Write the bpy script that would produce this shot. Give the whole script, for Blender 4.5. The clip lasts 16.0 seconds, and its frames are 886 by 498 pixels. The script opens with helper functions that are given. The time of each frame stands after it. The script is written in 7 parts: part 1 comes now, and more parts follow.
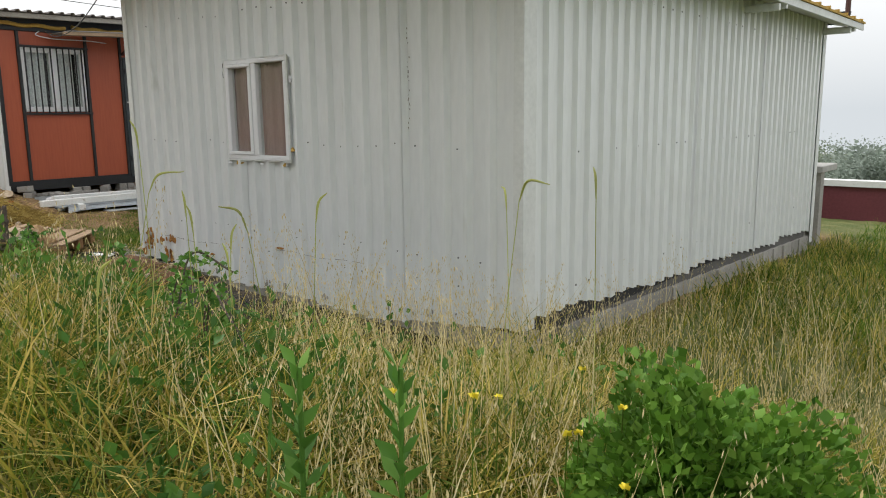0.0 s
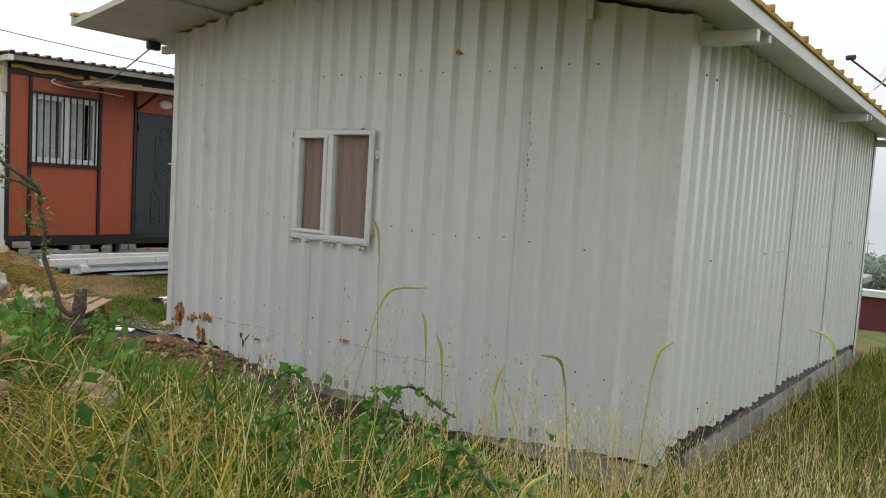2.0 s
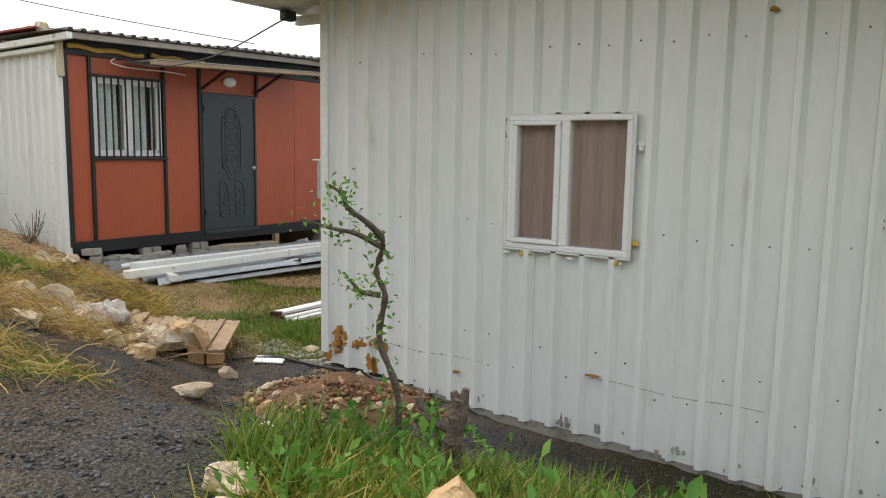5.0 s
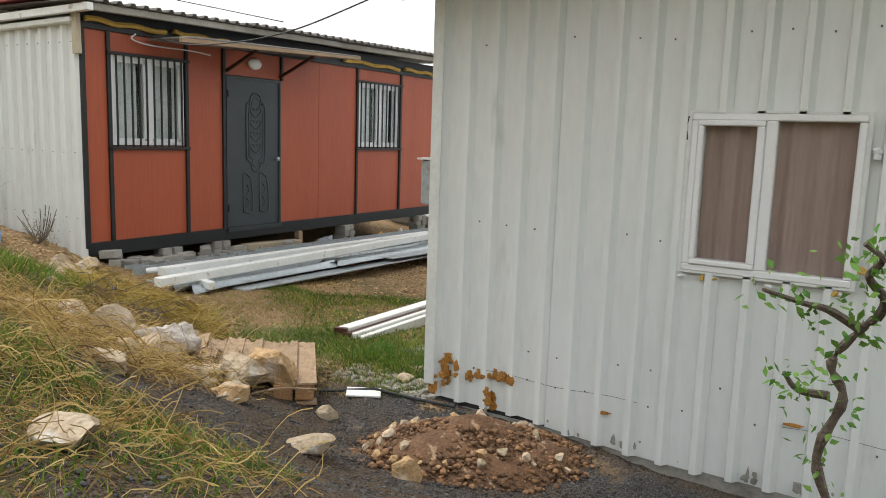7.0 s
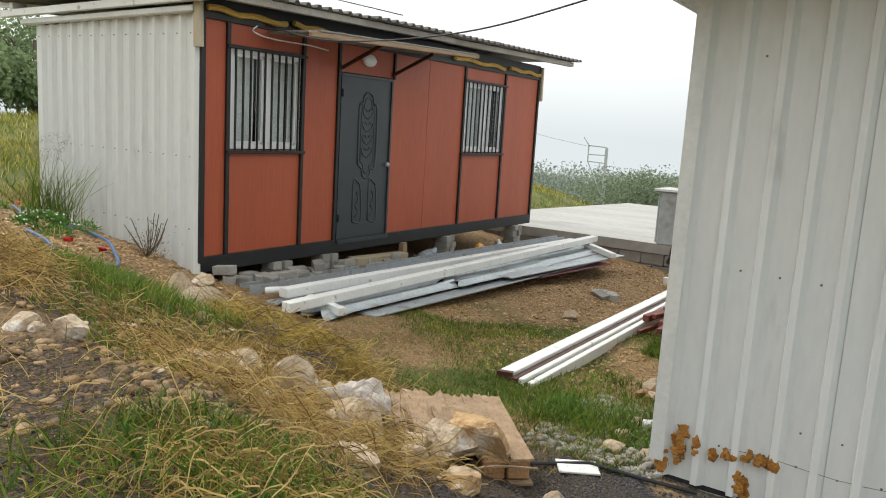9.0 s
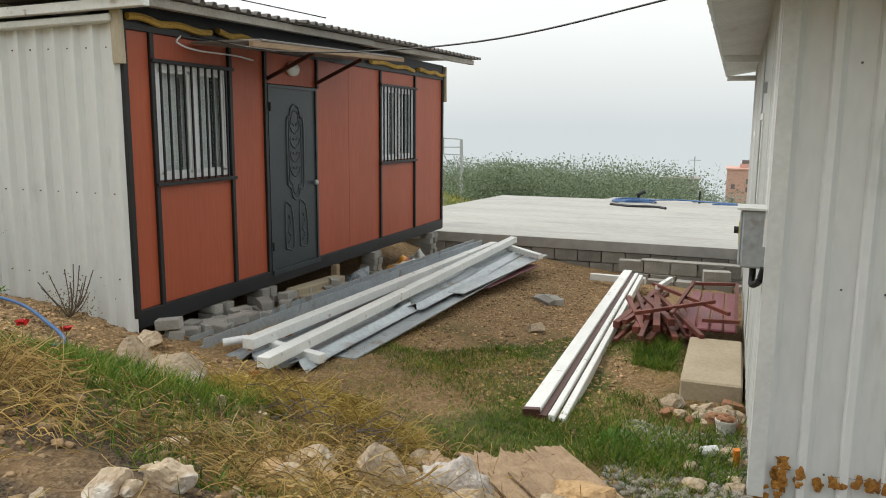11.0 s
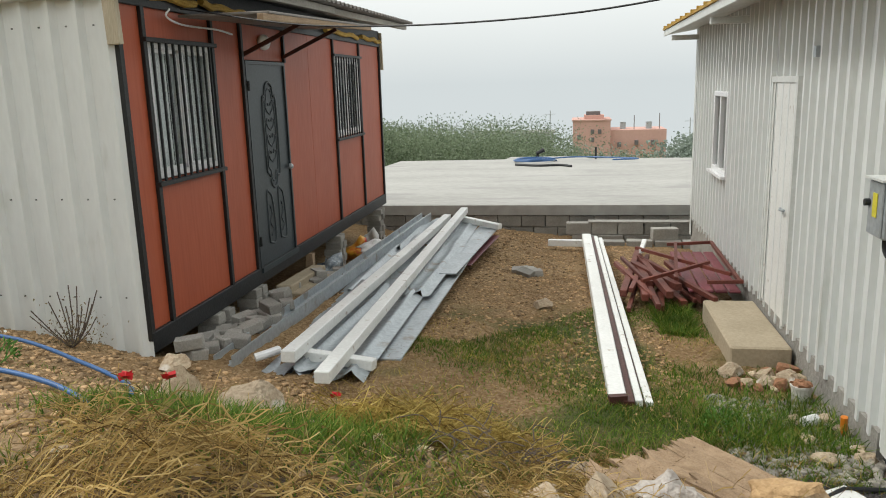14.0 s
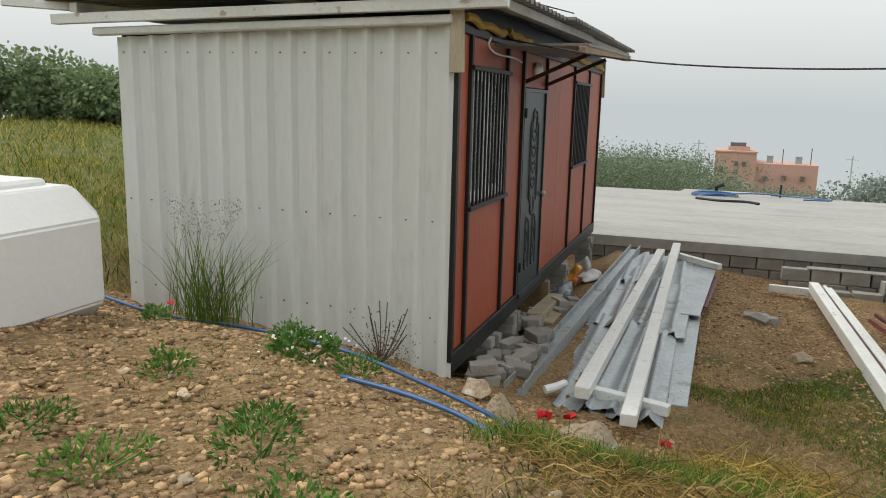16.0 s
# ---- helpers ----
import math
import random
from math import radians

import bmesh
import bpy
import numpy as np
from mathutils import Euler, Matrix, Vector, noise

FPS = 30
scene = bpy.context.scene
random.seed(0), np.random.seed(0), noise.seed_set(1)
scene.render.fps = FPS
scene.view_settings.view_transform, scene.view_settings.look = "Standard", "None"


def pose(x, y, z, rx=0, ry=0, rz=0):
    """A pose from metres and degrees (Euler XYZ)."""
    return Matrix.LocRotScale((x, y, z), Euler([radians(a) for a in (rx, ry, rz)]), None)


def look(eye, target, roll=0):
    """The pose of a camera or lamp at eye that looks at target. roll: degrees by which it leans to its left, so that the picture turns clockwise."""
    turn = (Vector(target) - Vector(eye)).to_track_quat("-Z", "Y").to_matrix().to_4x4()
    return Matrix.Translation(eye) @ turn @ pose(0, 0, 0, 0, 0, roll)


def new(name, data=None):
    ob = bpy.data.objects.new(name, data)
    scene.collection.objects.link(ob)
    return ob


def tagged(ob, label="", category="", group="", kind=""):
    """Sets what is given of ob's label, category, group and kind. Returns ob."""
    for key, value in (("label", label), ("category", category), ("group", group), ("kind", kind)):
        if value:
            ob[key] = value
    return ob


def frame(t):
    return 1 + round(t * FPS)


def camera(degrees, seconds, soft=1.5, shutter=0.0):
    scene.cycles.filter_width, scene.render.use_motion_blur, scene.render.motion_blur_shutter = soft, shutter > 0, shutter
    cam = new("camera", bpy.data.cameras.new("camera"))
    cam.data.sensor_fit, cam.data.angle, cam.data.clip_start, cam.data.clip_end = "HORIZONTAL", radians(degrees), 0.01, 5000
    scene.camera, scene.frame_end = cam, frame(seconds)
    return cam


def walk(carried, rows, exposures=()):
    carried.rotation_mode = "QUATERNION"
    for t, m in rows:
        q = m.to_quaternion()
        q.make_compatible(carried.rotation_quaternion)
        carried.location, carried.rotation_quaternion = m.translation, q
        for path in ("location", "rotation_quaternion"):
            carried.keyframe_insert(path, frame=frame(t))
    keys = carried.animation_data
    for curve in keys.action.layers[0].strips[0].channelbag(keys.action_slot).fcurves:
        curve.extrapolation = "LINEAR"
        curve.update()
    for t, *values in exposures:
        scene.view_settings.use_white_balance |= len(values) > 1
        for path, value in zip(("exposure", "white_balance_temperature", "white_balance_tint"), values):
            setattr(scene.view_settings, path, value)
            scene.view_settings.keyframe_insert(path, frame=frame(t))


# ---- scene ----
cam = camera(60.4, 16.0, 1.0)
PATH = [
    (0, (-0.167, 0.154, 1.586), (-1.418, 1.674, 1.236), -0.7),
    (0.5, (-0.45, 0.122, 1.603), (-1.661, 1.699, 1.389), -0.6),
    (1, (-0.749, 0.135, 1.638), (-1.953, 1.727, 1.518), 1.1),
    (1.5, (-1.068, 0.037, 1.673), (-2.273, 1.628, 1.534), 2.6),
    (2, (-1.415, 0.035, 1.668), (-2.597, 1.641, 1.51), 3.5),
    (2.5, (-1.794, 0.003, 1.696), (-3.003, 1.587, 1.526), 3.0),
    (3, (-2.158, -0.036, 1.746), (-3.342, 1.562, 1.541), 2.1),
    (3.5, (-2.567, -0.005, 1.789), (-3.731, 1.607, 1.576), 1.4),
    (4, (-2.936, -0.056, 1.804), (-4.138, 1.529, 1.595), 0.6),
    (6.3, (-4.569, -0.048, 1.896), (-5.586, 1.645, 1.577), 1.8),
    (6.5, (-4.719, -0.064, 1.893), (-5.749, 1.624, 1.596), 1.8),
    (7, (-5.127, 0.034, 1.907), (-6.16, 1.721, 1.613), 1.9),
    (7.5, (-5.518, 0.053, 1.954), (-6.666, 1.67, 1.699), 3.0),
    (8, (-5.897, 0.083, 1.982), (-7.067, 1.68, 1.695), 3.0),
    (8.5, (-6.31, 0.153, 2.02), (-7.383, 1.81, 1.701), 3.4),
    (8.7, (-6.457, 0.145, 2.023), (-7.552, 1.789, 1.705), 3.5),
    (10.8, (-7.946, 0.132, 2.131), (-8.666, 1.973, 1.832), 1.1),
    (11, (-8.081, 0.144, 2.165), (-8.786, 1.988, 1.846), 0.5),
    (11.5, (-8.394, 0.123, 2.177), (-9.034, 1.983, 1.813), 0.5),
    (12, (-8.624, 0.114, 2.201), (-9.091, 2.019, 1.81), 0.2),
    (12.5, (-8.888, 0.171, 2.238), (-9.327, 2.079, 1.83), -1.8),
    (13, (-9.139, 0.112, 2.25), (-9.542, 2.022, 1.815), -1.9),
    (13.5, (-9.362, 0.138, 2.259), (-9.656, 2.066, 1.815), -1.6),
    (14, (-9.639, 0.191, 2.304), (-9.976, 2.117, 1.882), -1.7),
    (14.5, (-9.927, 0.118, 2.32), (-10.32, 2.032, 1.891), -0.9),
    (15, (-10.269, 0.128, 2.306), (-10.623, 2.043, 1.852), 0.4),
    (15.5, (-10.592, 0.041, 2.366), (-11.193, 1.902, 1.949), 0.9),
    (16, (-10.938, -0.049, 2.423), (-11.58, 1.807, 2.045), 1.4),
]
walk(cam, [(t, look(eye, target, roll)) for t, eye, target, roll in PATH], exposures=[(0, 0.26, 6560, 11), (0.6, 0.0, 6540, 11), (1.5, 0.04, 6540, 11), (3.5, 0.46, 6520, 10.5), (8.0, 0.48, 6600, 8.5), (11.0, 0.22, 6660, 7.5), (14.0, 0.20, 6650, 7), (15.0, 0.18, 6650, 7), (16.0, -0.04, 6650, 7)])

# ---- world and light ----
world = bpy.data.worlds.new("world")
scene.world = world
world.use_nodes = True
wn, wl = world.node_tree.nodes, world.node_tree.links
wn.clear()
sky = wn.new("ShaderNodeTexSky")
sky.sky_type, sky.sun_disc, sky.sun_elevation, sky.sun_rotation = "NISHITA", False, radians(53), radians(-95)
sky.air_density, sky.dust_density = 1.0, 4.0
coord = wn.new("ShaderNodeTexCoord")
split = wn.new("ShaderNodeSeparateXYZ")
wl.new(coord.outputs["Generated"], split.inputs[0])
fog = wn.new("ShaderNodeValToRGB")
fog.color_ramp.elements[0].position, fog.color_ramp.elements[0].color = 0.0, (0.64, 0.69, 0.725, 1)
fog.color_ramp.elements[1].position, fog.color_ramp.elements[1].color = 0.5, (1.22, 1.24, 1.25, 1)
mid_stop = fog.color_ramp.elements.new(0.12)
mid_stop.color = (0.90, 0.925, 0.935, 1)
wl.new(split.outputs["Z"], fog.inputs[0])
cloud = wn.new("ShaderNodeTexNoise")
cloud.inputs["Scale"].default_value, cloud.inputs["Detail"].default_value = 2.2, 3
wl.new(coord.outputs["Generated"], cloud.inputs["Vector"])
cloud_ramp = wn.new("ShaderNodeMapRange")
cloud_ramp.inputs["To Min"].default_value, cloud_ramp.inputs["To Max"].default_value = 0.93, 1.07
wl.new(cloud.outputs["Fac"], cloud_ramp.inputs["Value"])
veil = wn.new("ShaderNodeBackground")
wl.new(fog.outputs[0], veil.inputs["Color"])
wl.new(cloud_ramp.outputs[0], veil.inputs["Strength"])
clear = wn.new("ShaderNodeBackground")
clear.inputs["Strength"].default_value = 0.1
wl.new(sky.outputs[0], clear.inputs["Color"])
mixed = wn.new("ShaderNodeMixShader")
mixed.inputs[0].default_value = 0.9
wl.new(clear.outputs[0], mixed.inputs[1])
wl.new(veil.outputs[0], mixed.inputs[2])
out = wn.new("ShaderNodeOutputWorld")
wl.new(mixed.outputs[0], out.inputs["Surface"])

sun = new("sun", bpy.data.lights.new("sun", "SUN"))
sun.data.energy, sun.data.angle, sun.data.color = 1.5, radians(12), (1.0, 0.97, 0.93)
sun.matrix_world = look((-12, -1, 16), (0, 0, 0))


# ---- materials ----
def mat(name, base, other=None, rough=0.8, metal=0.0, scale=6.0, fine=60.0, bump=0.15, stretch=(1, 1, 1), spots=None, spot_scale=3.0, spot_at=0.62, island=0.0, objvar=0.0, spec=0.5):
    """A surface with coarse and fine variation from base to other, relief, stains of colour spots, and variation from piece to piece."""
    m = bpy.data.materials.new(name)
    m.use_nodes = True
    n, l = m.node_tree.nodes, m.node_tree.links
    b = n["Principled BSDF"]
    b.inputs["Metallic"].default_value = metal
    b.inputs["Specular IOR Level"].default_value = spec
    other = other or tuple(c * 0.72 for c in base)
    tc = n.new("ShaderNodeTexCoord")
    mp = n.new("ShaderNodeMapping")
    mp.inputs["Scale"].default_value = stretch
    l.new(tc.outputs["Object"], mp.inputs["Vector"])
    big, small = n.new("ShaderNodeTexNoise"), n.new("ShaderNodeTexNoise")
    big.inputs["Scale"].default_value, big.inputs["Detail"].default_value = scale, 5
    small.inputs["Scale"].default_value, small.inputs["Detail"].default_value = fine, 4
    for q in (big, small):
        l.new(mp.outputs[0], q.inputs["Vector"])
    add = n.new("ShaderNodeMath")
    add.operation = "ADD"
    l.new(big.outputs["Fac"], add.inputs[0])
    l.new(small.outputs["Fac"], add.inputs[1])
    rng = n.new("ShaderNodeMapRange")
    rng.inputs["From Min"].default_value, rng.inputs["From Max"].default_value = 0.7, 1.3
    l.new(add.outputs[0], rng.inputs["Value"])
    mix = n.new("ShaderNodeMix")
    mix.data_type = "RGBA"
    mix.inputs["A"].default_value, mix.inputs["B"].default_value = (*base, 1), (*other, 1)
    l.new(rng.outputs[0], mix.inputs["Factor"])
    colour = mix.outputs["Result"]
    if spots:
        sp = n.new("ShaderNodeTexNoise")
        sp.inputs["Scale"].default_value, sp.inputs["Detail"].default_value = spot_scale, 8
        l.new(mp.outputs[0], sp.inputs["Vector"])
        sr = n.new("ShaderNodeMapRange")
        sr.inputs["From Min"].default_value, sr.inputs["From Max"].default_value = spot_at, spot_at + 0.08
        l.new(sp.outputs["Fac"], sr.inputs["Value"])
        m2 = n.new("ShaderNodeMix")
        m2.data_type = "RGBA"
        m2.inputs["B"].default_value = (*spots, 1)
        l.new(sr.outputs[0], m2.inputs["Factor"])
        l.new(colour, m2.inputs["A"])
        colour = m2.outputs["Result"]
    if island or objvar:
        src = n.new("ShaderNodeNewGeometry").outputs["Random Per Island"] if island else n.new("ShaderNodeObjectInfo").outputs["Random"]
        hv = n.new("ShaderNodeHueSaturation")
        vr = n.new("ShaderNodeMapRange")
        amount = island or objvar
        vr.inputs["To Min"].default_value, vr.inputs["To Max"].default_value = 1 - amount, 1 + amount
        l.new(src, vr.inputs["Value"])
        l.new(vr.outputs[0], hv.inputs["Value"])
        l.new(colour, hv.inputs["Color"])
        colour = hv.outputs[0]
    l.new(colour, b.inputs["Base Color"])
    rr = n.new("ShaderNodeMapRange")
    rr.inputs["To Min"].default_value, rr.inputs["To Max"].default_value = max(rough - 0.1, 0.02), min(rough + 0.1, 1)
    l.new(small.outputs["Fac"], rr.inputs["Value"])
    l.new(rr.outputs[0], b.inputs["Roughness"])
    if bump:
        bp = n.new("ShaderNodeBump")
        bp.inputs["Strength"].default_value, bp.inputs["Distance"].default_value = bump, 0.02
        l.new(add.outputs[0], bp.inputs["Height"])
        l.new(bp.outputs[0], b.inputs["Normal"])
    return m


def glass_mat(name):
    m = bpy.data.materials.new(name)
    m.use_nodes = True
    n, l = m.node_tree.nodes, m.node_tree.links
    n.clear()
    g, t, mx, o, f, pw, ml = [n.new("ShaderNode" + k) for k in ("BsdfGlossy", "BsdfTransparent", "MixShader", "OutputMaterial", "LayerWeight", "Math", "Math")]
    g.inputs["Roughness"].default_value = 0.03
    t.inputs["Color"].default_value = (0.92, 0.94, 0.93, 1)
    f.inputs["Blend"].default_value = 0.5
    pw.operation, ml.operation = "POWER", "MULTIPLY_ADD"
    pw.inputs[1].default_value, ml.inputs[1].default_value, ml.inputs[2].default_value = 4.0, 0.6, 0.04
    l.new(f.outputs["Facing"], pw.inputs[0])
    l.new(pw.outputs[0], ml.inputs[0])
    l.new(ml.outputs[0], mx.inputs[0])
    l.new(t.outputs[0], mx.inputs[1])
    l.new(g.outputs[0], mx.inputs[2])
    l.new(mx.outputs[0], o.inputs["Surface"])
    return m


WHITE_SHEET = mat("white_sheet_metal", (0.70, 0.725, 0.715), (0.63, 0.655, 0.645), 0.34, 0.0, 1.5, 25, 0.04, (1, 1, 0.25), spots=(0.54, 0.56, 0.53), spot_scale=4, spot_at=0.66)
GREY_TRIM = mat("white_trim_metal", (0.66, 0.68, 0.66), (0.55, 0.57, 0.55), 0.45, 0.0, 3, 30, 0.05)
SOFFIT = mat("soffit_panel", (0.62, 0.62, 0.58), (0.50, 0.49, 0.44), 0.6, 0.0, 2, 20, 0.05, spots=(0.36, 0.30, 0.21), spot_scale=2, spot_at=0.68)
ROOF_SHEET = mat("roof_sheet_underside", (0.23, 0.21, 0.19), (0.15, 0.14, 0.13), 0.65, 0.1, 2, 25, 0.1)
YELLOW = mat("yellow_foam", (0.55, 0.36, 0.08), (0.36, 0.22, 0.05), 0.85, 0.0, 8, 50, 0.5)
CONCRETE = mat("concrete", (0.34, 0.33, 0.30), (0.22, 0.21, 0.19), 0.9, 0.0, 2.5, 30, 0.5, spots=(0.13, 0.12, 0.105), spot_scale=1.5, spot_at=0.62)
SLAB = mat("slab_concrete", (0.41, 0.405, 0.38), (0.30, 0.295, 0.275), 0.85, 0.0, 0.35, 6, 0.1, (1, 2.5, 1), spots=(0.30, 0.295, 0.28), spot_scale=0.5, spot_at=0.57)
BLOCK = mat("grey_block", (0.33, 0.32, 0.29), (0.22, 0.21, 0.19), 0.95, 0.0, 5, 70, 0.5, objvar=0.2)
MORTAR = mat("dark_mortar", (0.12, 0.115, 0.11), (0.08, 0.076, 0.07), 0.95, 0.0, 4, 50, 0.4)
ORANGE = mat("red_brown_laminate", (0.36, 0.076, 0.028), (0.295, 0.058, 0.022), 0.5, 0.0, 2.5, 40, 0.03, (1, 1, 0.08))
BLACK_STEEL = mat("black_steel", (0.016, 0.018, 0.020), (0.010, 0.011, 0.012), 0.5, 0.2, 5, 60, 0.1)
DOOR_STEEL = mat("dark_door_steel", (0.036, 0.047, 0.053), (0.026, 0.034, 0.039), 0.42, 0.1, 3, 60, 0.05)
BROWN_STEEL = mat("brown_steel", (0.085, 0.028, 0.02), (0.05, 0.018, 0.014), 0.55, 0.1, 5, 60, 0.1)
RED_STEEL = mat("red_oxide_steel", (0.17, 0.045, 0.028), (0.09, 0.025, 0.018), 0.6, 0.1, 6, 60, 0.2, spots=(0.30, 0.25, 0.22), spot_scale=5, spot_at=0.68, objvar=0.35)
WHITE_PAINT = mat("white_paint", (0.76, 0.77, 0.75), (0.64, 0.65, 0.63), 0.5, 0.0, 3, 40, 0.1, spots=(0.40, 0.35, 0.29), spot_scale=11, spot_at=0.64)
PVC = mat("white_pvc", (0.74, 0.75, 0.76), (0.68, 0.69, 0.70), 0.3, 0.0, 3, 40, 0.02)
GALV = mat("galvanised_steel", (0.44, 0.48, 0.50), (0.30, 0.33, 0.35), 0.42, 0.4, 3, 30, 0.1, spots=(0.26, 0.24, 0.21), spot_scale=5, spot_at=0.6)
GALV_DARK = mat("dull_screw_steel", (0.12, 0.125, 0.12), None, 0.5, 0.3)
CURTAIN = mat("mauve_curtain", (0.43, 0.305, 0.29), (0.33, 0.225, 0.21), 0.9, 0.0, 4, 80, 0.1, (1, 1, 0.1))
LACE = mat("lace_curtain", (0.74, 0.75, 0.76), (0.55, 0.56, 0.58), 0.9, 0.0, 12, 60, 0.1)
DARK = mat("dark_interior", (0.03, 0.03, 0.032), None, 0.9, 0.0, 3, 30, 0.0)
GLASS = glass_mat("window_glass")
WOOD = mat("weathered_wood", (0.36, 0.26, 0.17), (0.22, 0.15, 0.09), 0.85, 0.0, 3, 30, 0.4, (6, 1, 6), objvar=0.25)
STONE = mat("limestone", (0.52, 0.43, 0.31), (0.33, 0.24, 0.155), 0.95, 0.0, 7, 45, 1.0, spots=(0.58, 0.53, 0.46), spot_scale=5, spot_at=0.56, objvar=0.22)
PALEWOOD = mat("pale_batten_wood", (0.50, 0.44, 0.33), (0.36, 0.31, 0.22), 0.85, 0, 4, 40, 0.3, (4, 4, 0.5))
DULL_BEAM = mat("dull_grey_beam", (0.36, 0.34, 0.30), (0.24, 0.22, 0.19), 0.7, 0, 4, 40, 0.2)
BARK = mat("grey_bark", (0.13, 0.10, 0.08), (0.07, 0.055, 0.045), 0.95, 0.0, 10, 80, 0.6)
BLUE_HOSE = mat("blue_hose", (0.045, 0.13, 0.32), (0.03, 0.09, 0.22), 0.4, 0.0, 5, 60, 0.02)
RUST = mat("rusty_foam", (0.45, 0.21, 0.035), (0.18, 0.075, 0.015), 0.95, 0.0, 12, 60, 0.6)


# ---- geometry helpers ----
def thing(name, label, category, group="", at=(0, 0, 0), kind=""):
    ob = new(name)
    ob.location = at
    ob.empty_display_size = 0.1
    return tagged(ob, label, category, group, kind)


def finish(bm, smooth=False):
    bmesh.ops.recalc_face_normals(bm, faces=bm.faces[:])
    me = bpy.data.meshes.new("mesh")
    bm.to_mesh(me)
    bm.free()
    if smooth:
        me.polygons.foreach_set("use_smooth", [True] * len(me.polygons))
    return me


def part(name, bm, material, parent=None, label="", smooth=False):
    me = finish(bm, smooth) if isinstance(bm, bmesh.types.BMesh) else bm
    me.name = name
    if material and not me.materials:
        me.materials.append(material)
    ob = new(name, me)
    if parent:
        ob.parent = parent
        at = Vector(parent.location) + (Vector(parent.parent.location) if parent.parent else Vector())
        ob.matrix_parent_inverse = Matrix.Translation(-at)
    if label:
        ob["label"] = label
    return ob


def box(bm, x0, x1, y0, y1, z0, z1, bevel=0.0):
    r = bmesh.ops.create_cube(bm, size=1)
    bmesh.ops.transform(bm, matrix=Matrix.LocRotScale(((x0 + x1) / 2, (y0 + y1) / 2, (z0 + z1) / 2), None, (abs(x1 - x0), abs(y1 - y0), abs(z1 - z0))), verts=r["verts"])
    if bevel:
        bmesh.ops.bevel(bm, geom=list({e for v in r["verts"] for e in v.link_edges}), offset=bevel, segments=1, affect="EDGES")
    return bm


def cuboid(x0, x1, y0, y1, z0, z1, bevel=0.0):
    return box(bmesh.new(), x0, x1, y0, y1, z0, z1, bevel)


def bar(bm, p, q, w, h, bevel=0.0, roll=0.0):
    """A beam of section w x h from p to q."""
    p, q = Vector(p), Vector(q)
    d = q - p
    r = bmesh.ops.create_cube(bm, size=1)
    turn = d.to_track_quat("Y", "Z").to_matrix().to_4x4() @ Matrix.Rotation(roll, 4, "Y")
    bmesh.ops.transform(bm, matrix=Matrix.Translation((p + q) / 2) @ turn @ Matrix.Diagonal((w, d.length, h, 1)), verts=r["verts"])
    if bevel:
        bmesh.ops.bevel(bm, geom=list({e for v in r["verts"] for e in v.link_edges}), offset=bevel, segments=1, affect="EDGES")
    return bm


def beam(p, q, w, h, bevel=0.0, roll=0.0):
    return bar(bmesh.new(), p, q, w, h, bevel, roll)


def tube(points, r, sides=8, taper=None):
    """A round rod along points; taper: the radius at each point."""
    bm = bmesh.new()
    pts = [Vector(p) for p in points]
    rings = []
    for i, p in enumerate(pts):
        d = (pts[min(i + 1, len(pts) - 1)] - pts[max(i - 1, 0)]).normalized()
        side = d.orthogonal().normalized() if abs(d.z) > 0.9 else d.cross(Vector((0, 0, 1))).normalized()
        up = side.cross(d)
        rad = taper[i] if taper else r
        rings.append([bm.verts.new(p + (side * math.cos(a) + up * math.sin(a)) * rad) for a in [2 * math.pi * k / sides for k in range(sides)]])
    for a, b in zip(rings, rings[1:]):
        for k in range(sides):
            bm.faces.new((a[k], a[(k + 1) % sides], b[(k + 1) % sides], b[k]))
    bm.faces.new(rings[0][::-1])
    bm.faces.new(rings[-1])
    return bm


def curve_points(ctrl, n=8):
    """Catmull-Rom points through ctrl."""
    c = [Vector(p) for p in ctrl]
    c = [c[0] * 2 - c[1]] + c + [c[-1] * 2 - c[-2]]
    res = []
    for i in range(1, len(c) - 2):
        for k in range(n):
            u = k / n
            res.append(0.5 * (2 * c[i] + (c[i + 1] - c[i - 1]) * u + (2 * c[i - 1] - 5 * c[i] + 4 * c[i + 1] - c[i + 2]) * u * u + (3 * c[i] - c[i - 1] - 3 * c[i + 1] + c[i + 2]) * u ** 3))
    return res + [c[-2]]


def rock(seed, sx, sy, sz, sub=2, rough=0.2):
    """A stone of broken faces, flat below."""
    rnd = random.Random(seed)
    bm = bmesh.new()
    bmesh.ops.create_icosphere(bm, subdivisions=sub, radius=1)
    planes = [(Vector((rnd.gauss(0, 1), rnd.gauss(0, 1), rnd.gauss(0.2, 1))).normalized(), rnd.uniform(0.42, 0.78)) for _ in range(12)]
    off = Vector((rnd.uniform(0, 50), rnd.uniform(0, 50), seed % 17))
    sx, sy, sz = sx * 1.2, sy * 1.2, sz * 1.2
    for v in bm.verts:
        for nrm, d in planes:
            k = v.co.dot(nrm) - d
            if k > 0:
                v.co -= nrm * k
        v.co *= 1 + rough * noise.noise(v.co * 1.7 + off) + rough * 0.4 * noise.noise(v.co * 5 + off)
        v.co = Vector((v.co.x * sx, v.co.y * sy, max(v.co.z, -0.6) * sz))
    return bm


PITCH, RIB = 0.2, 0.042


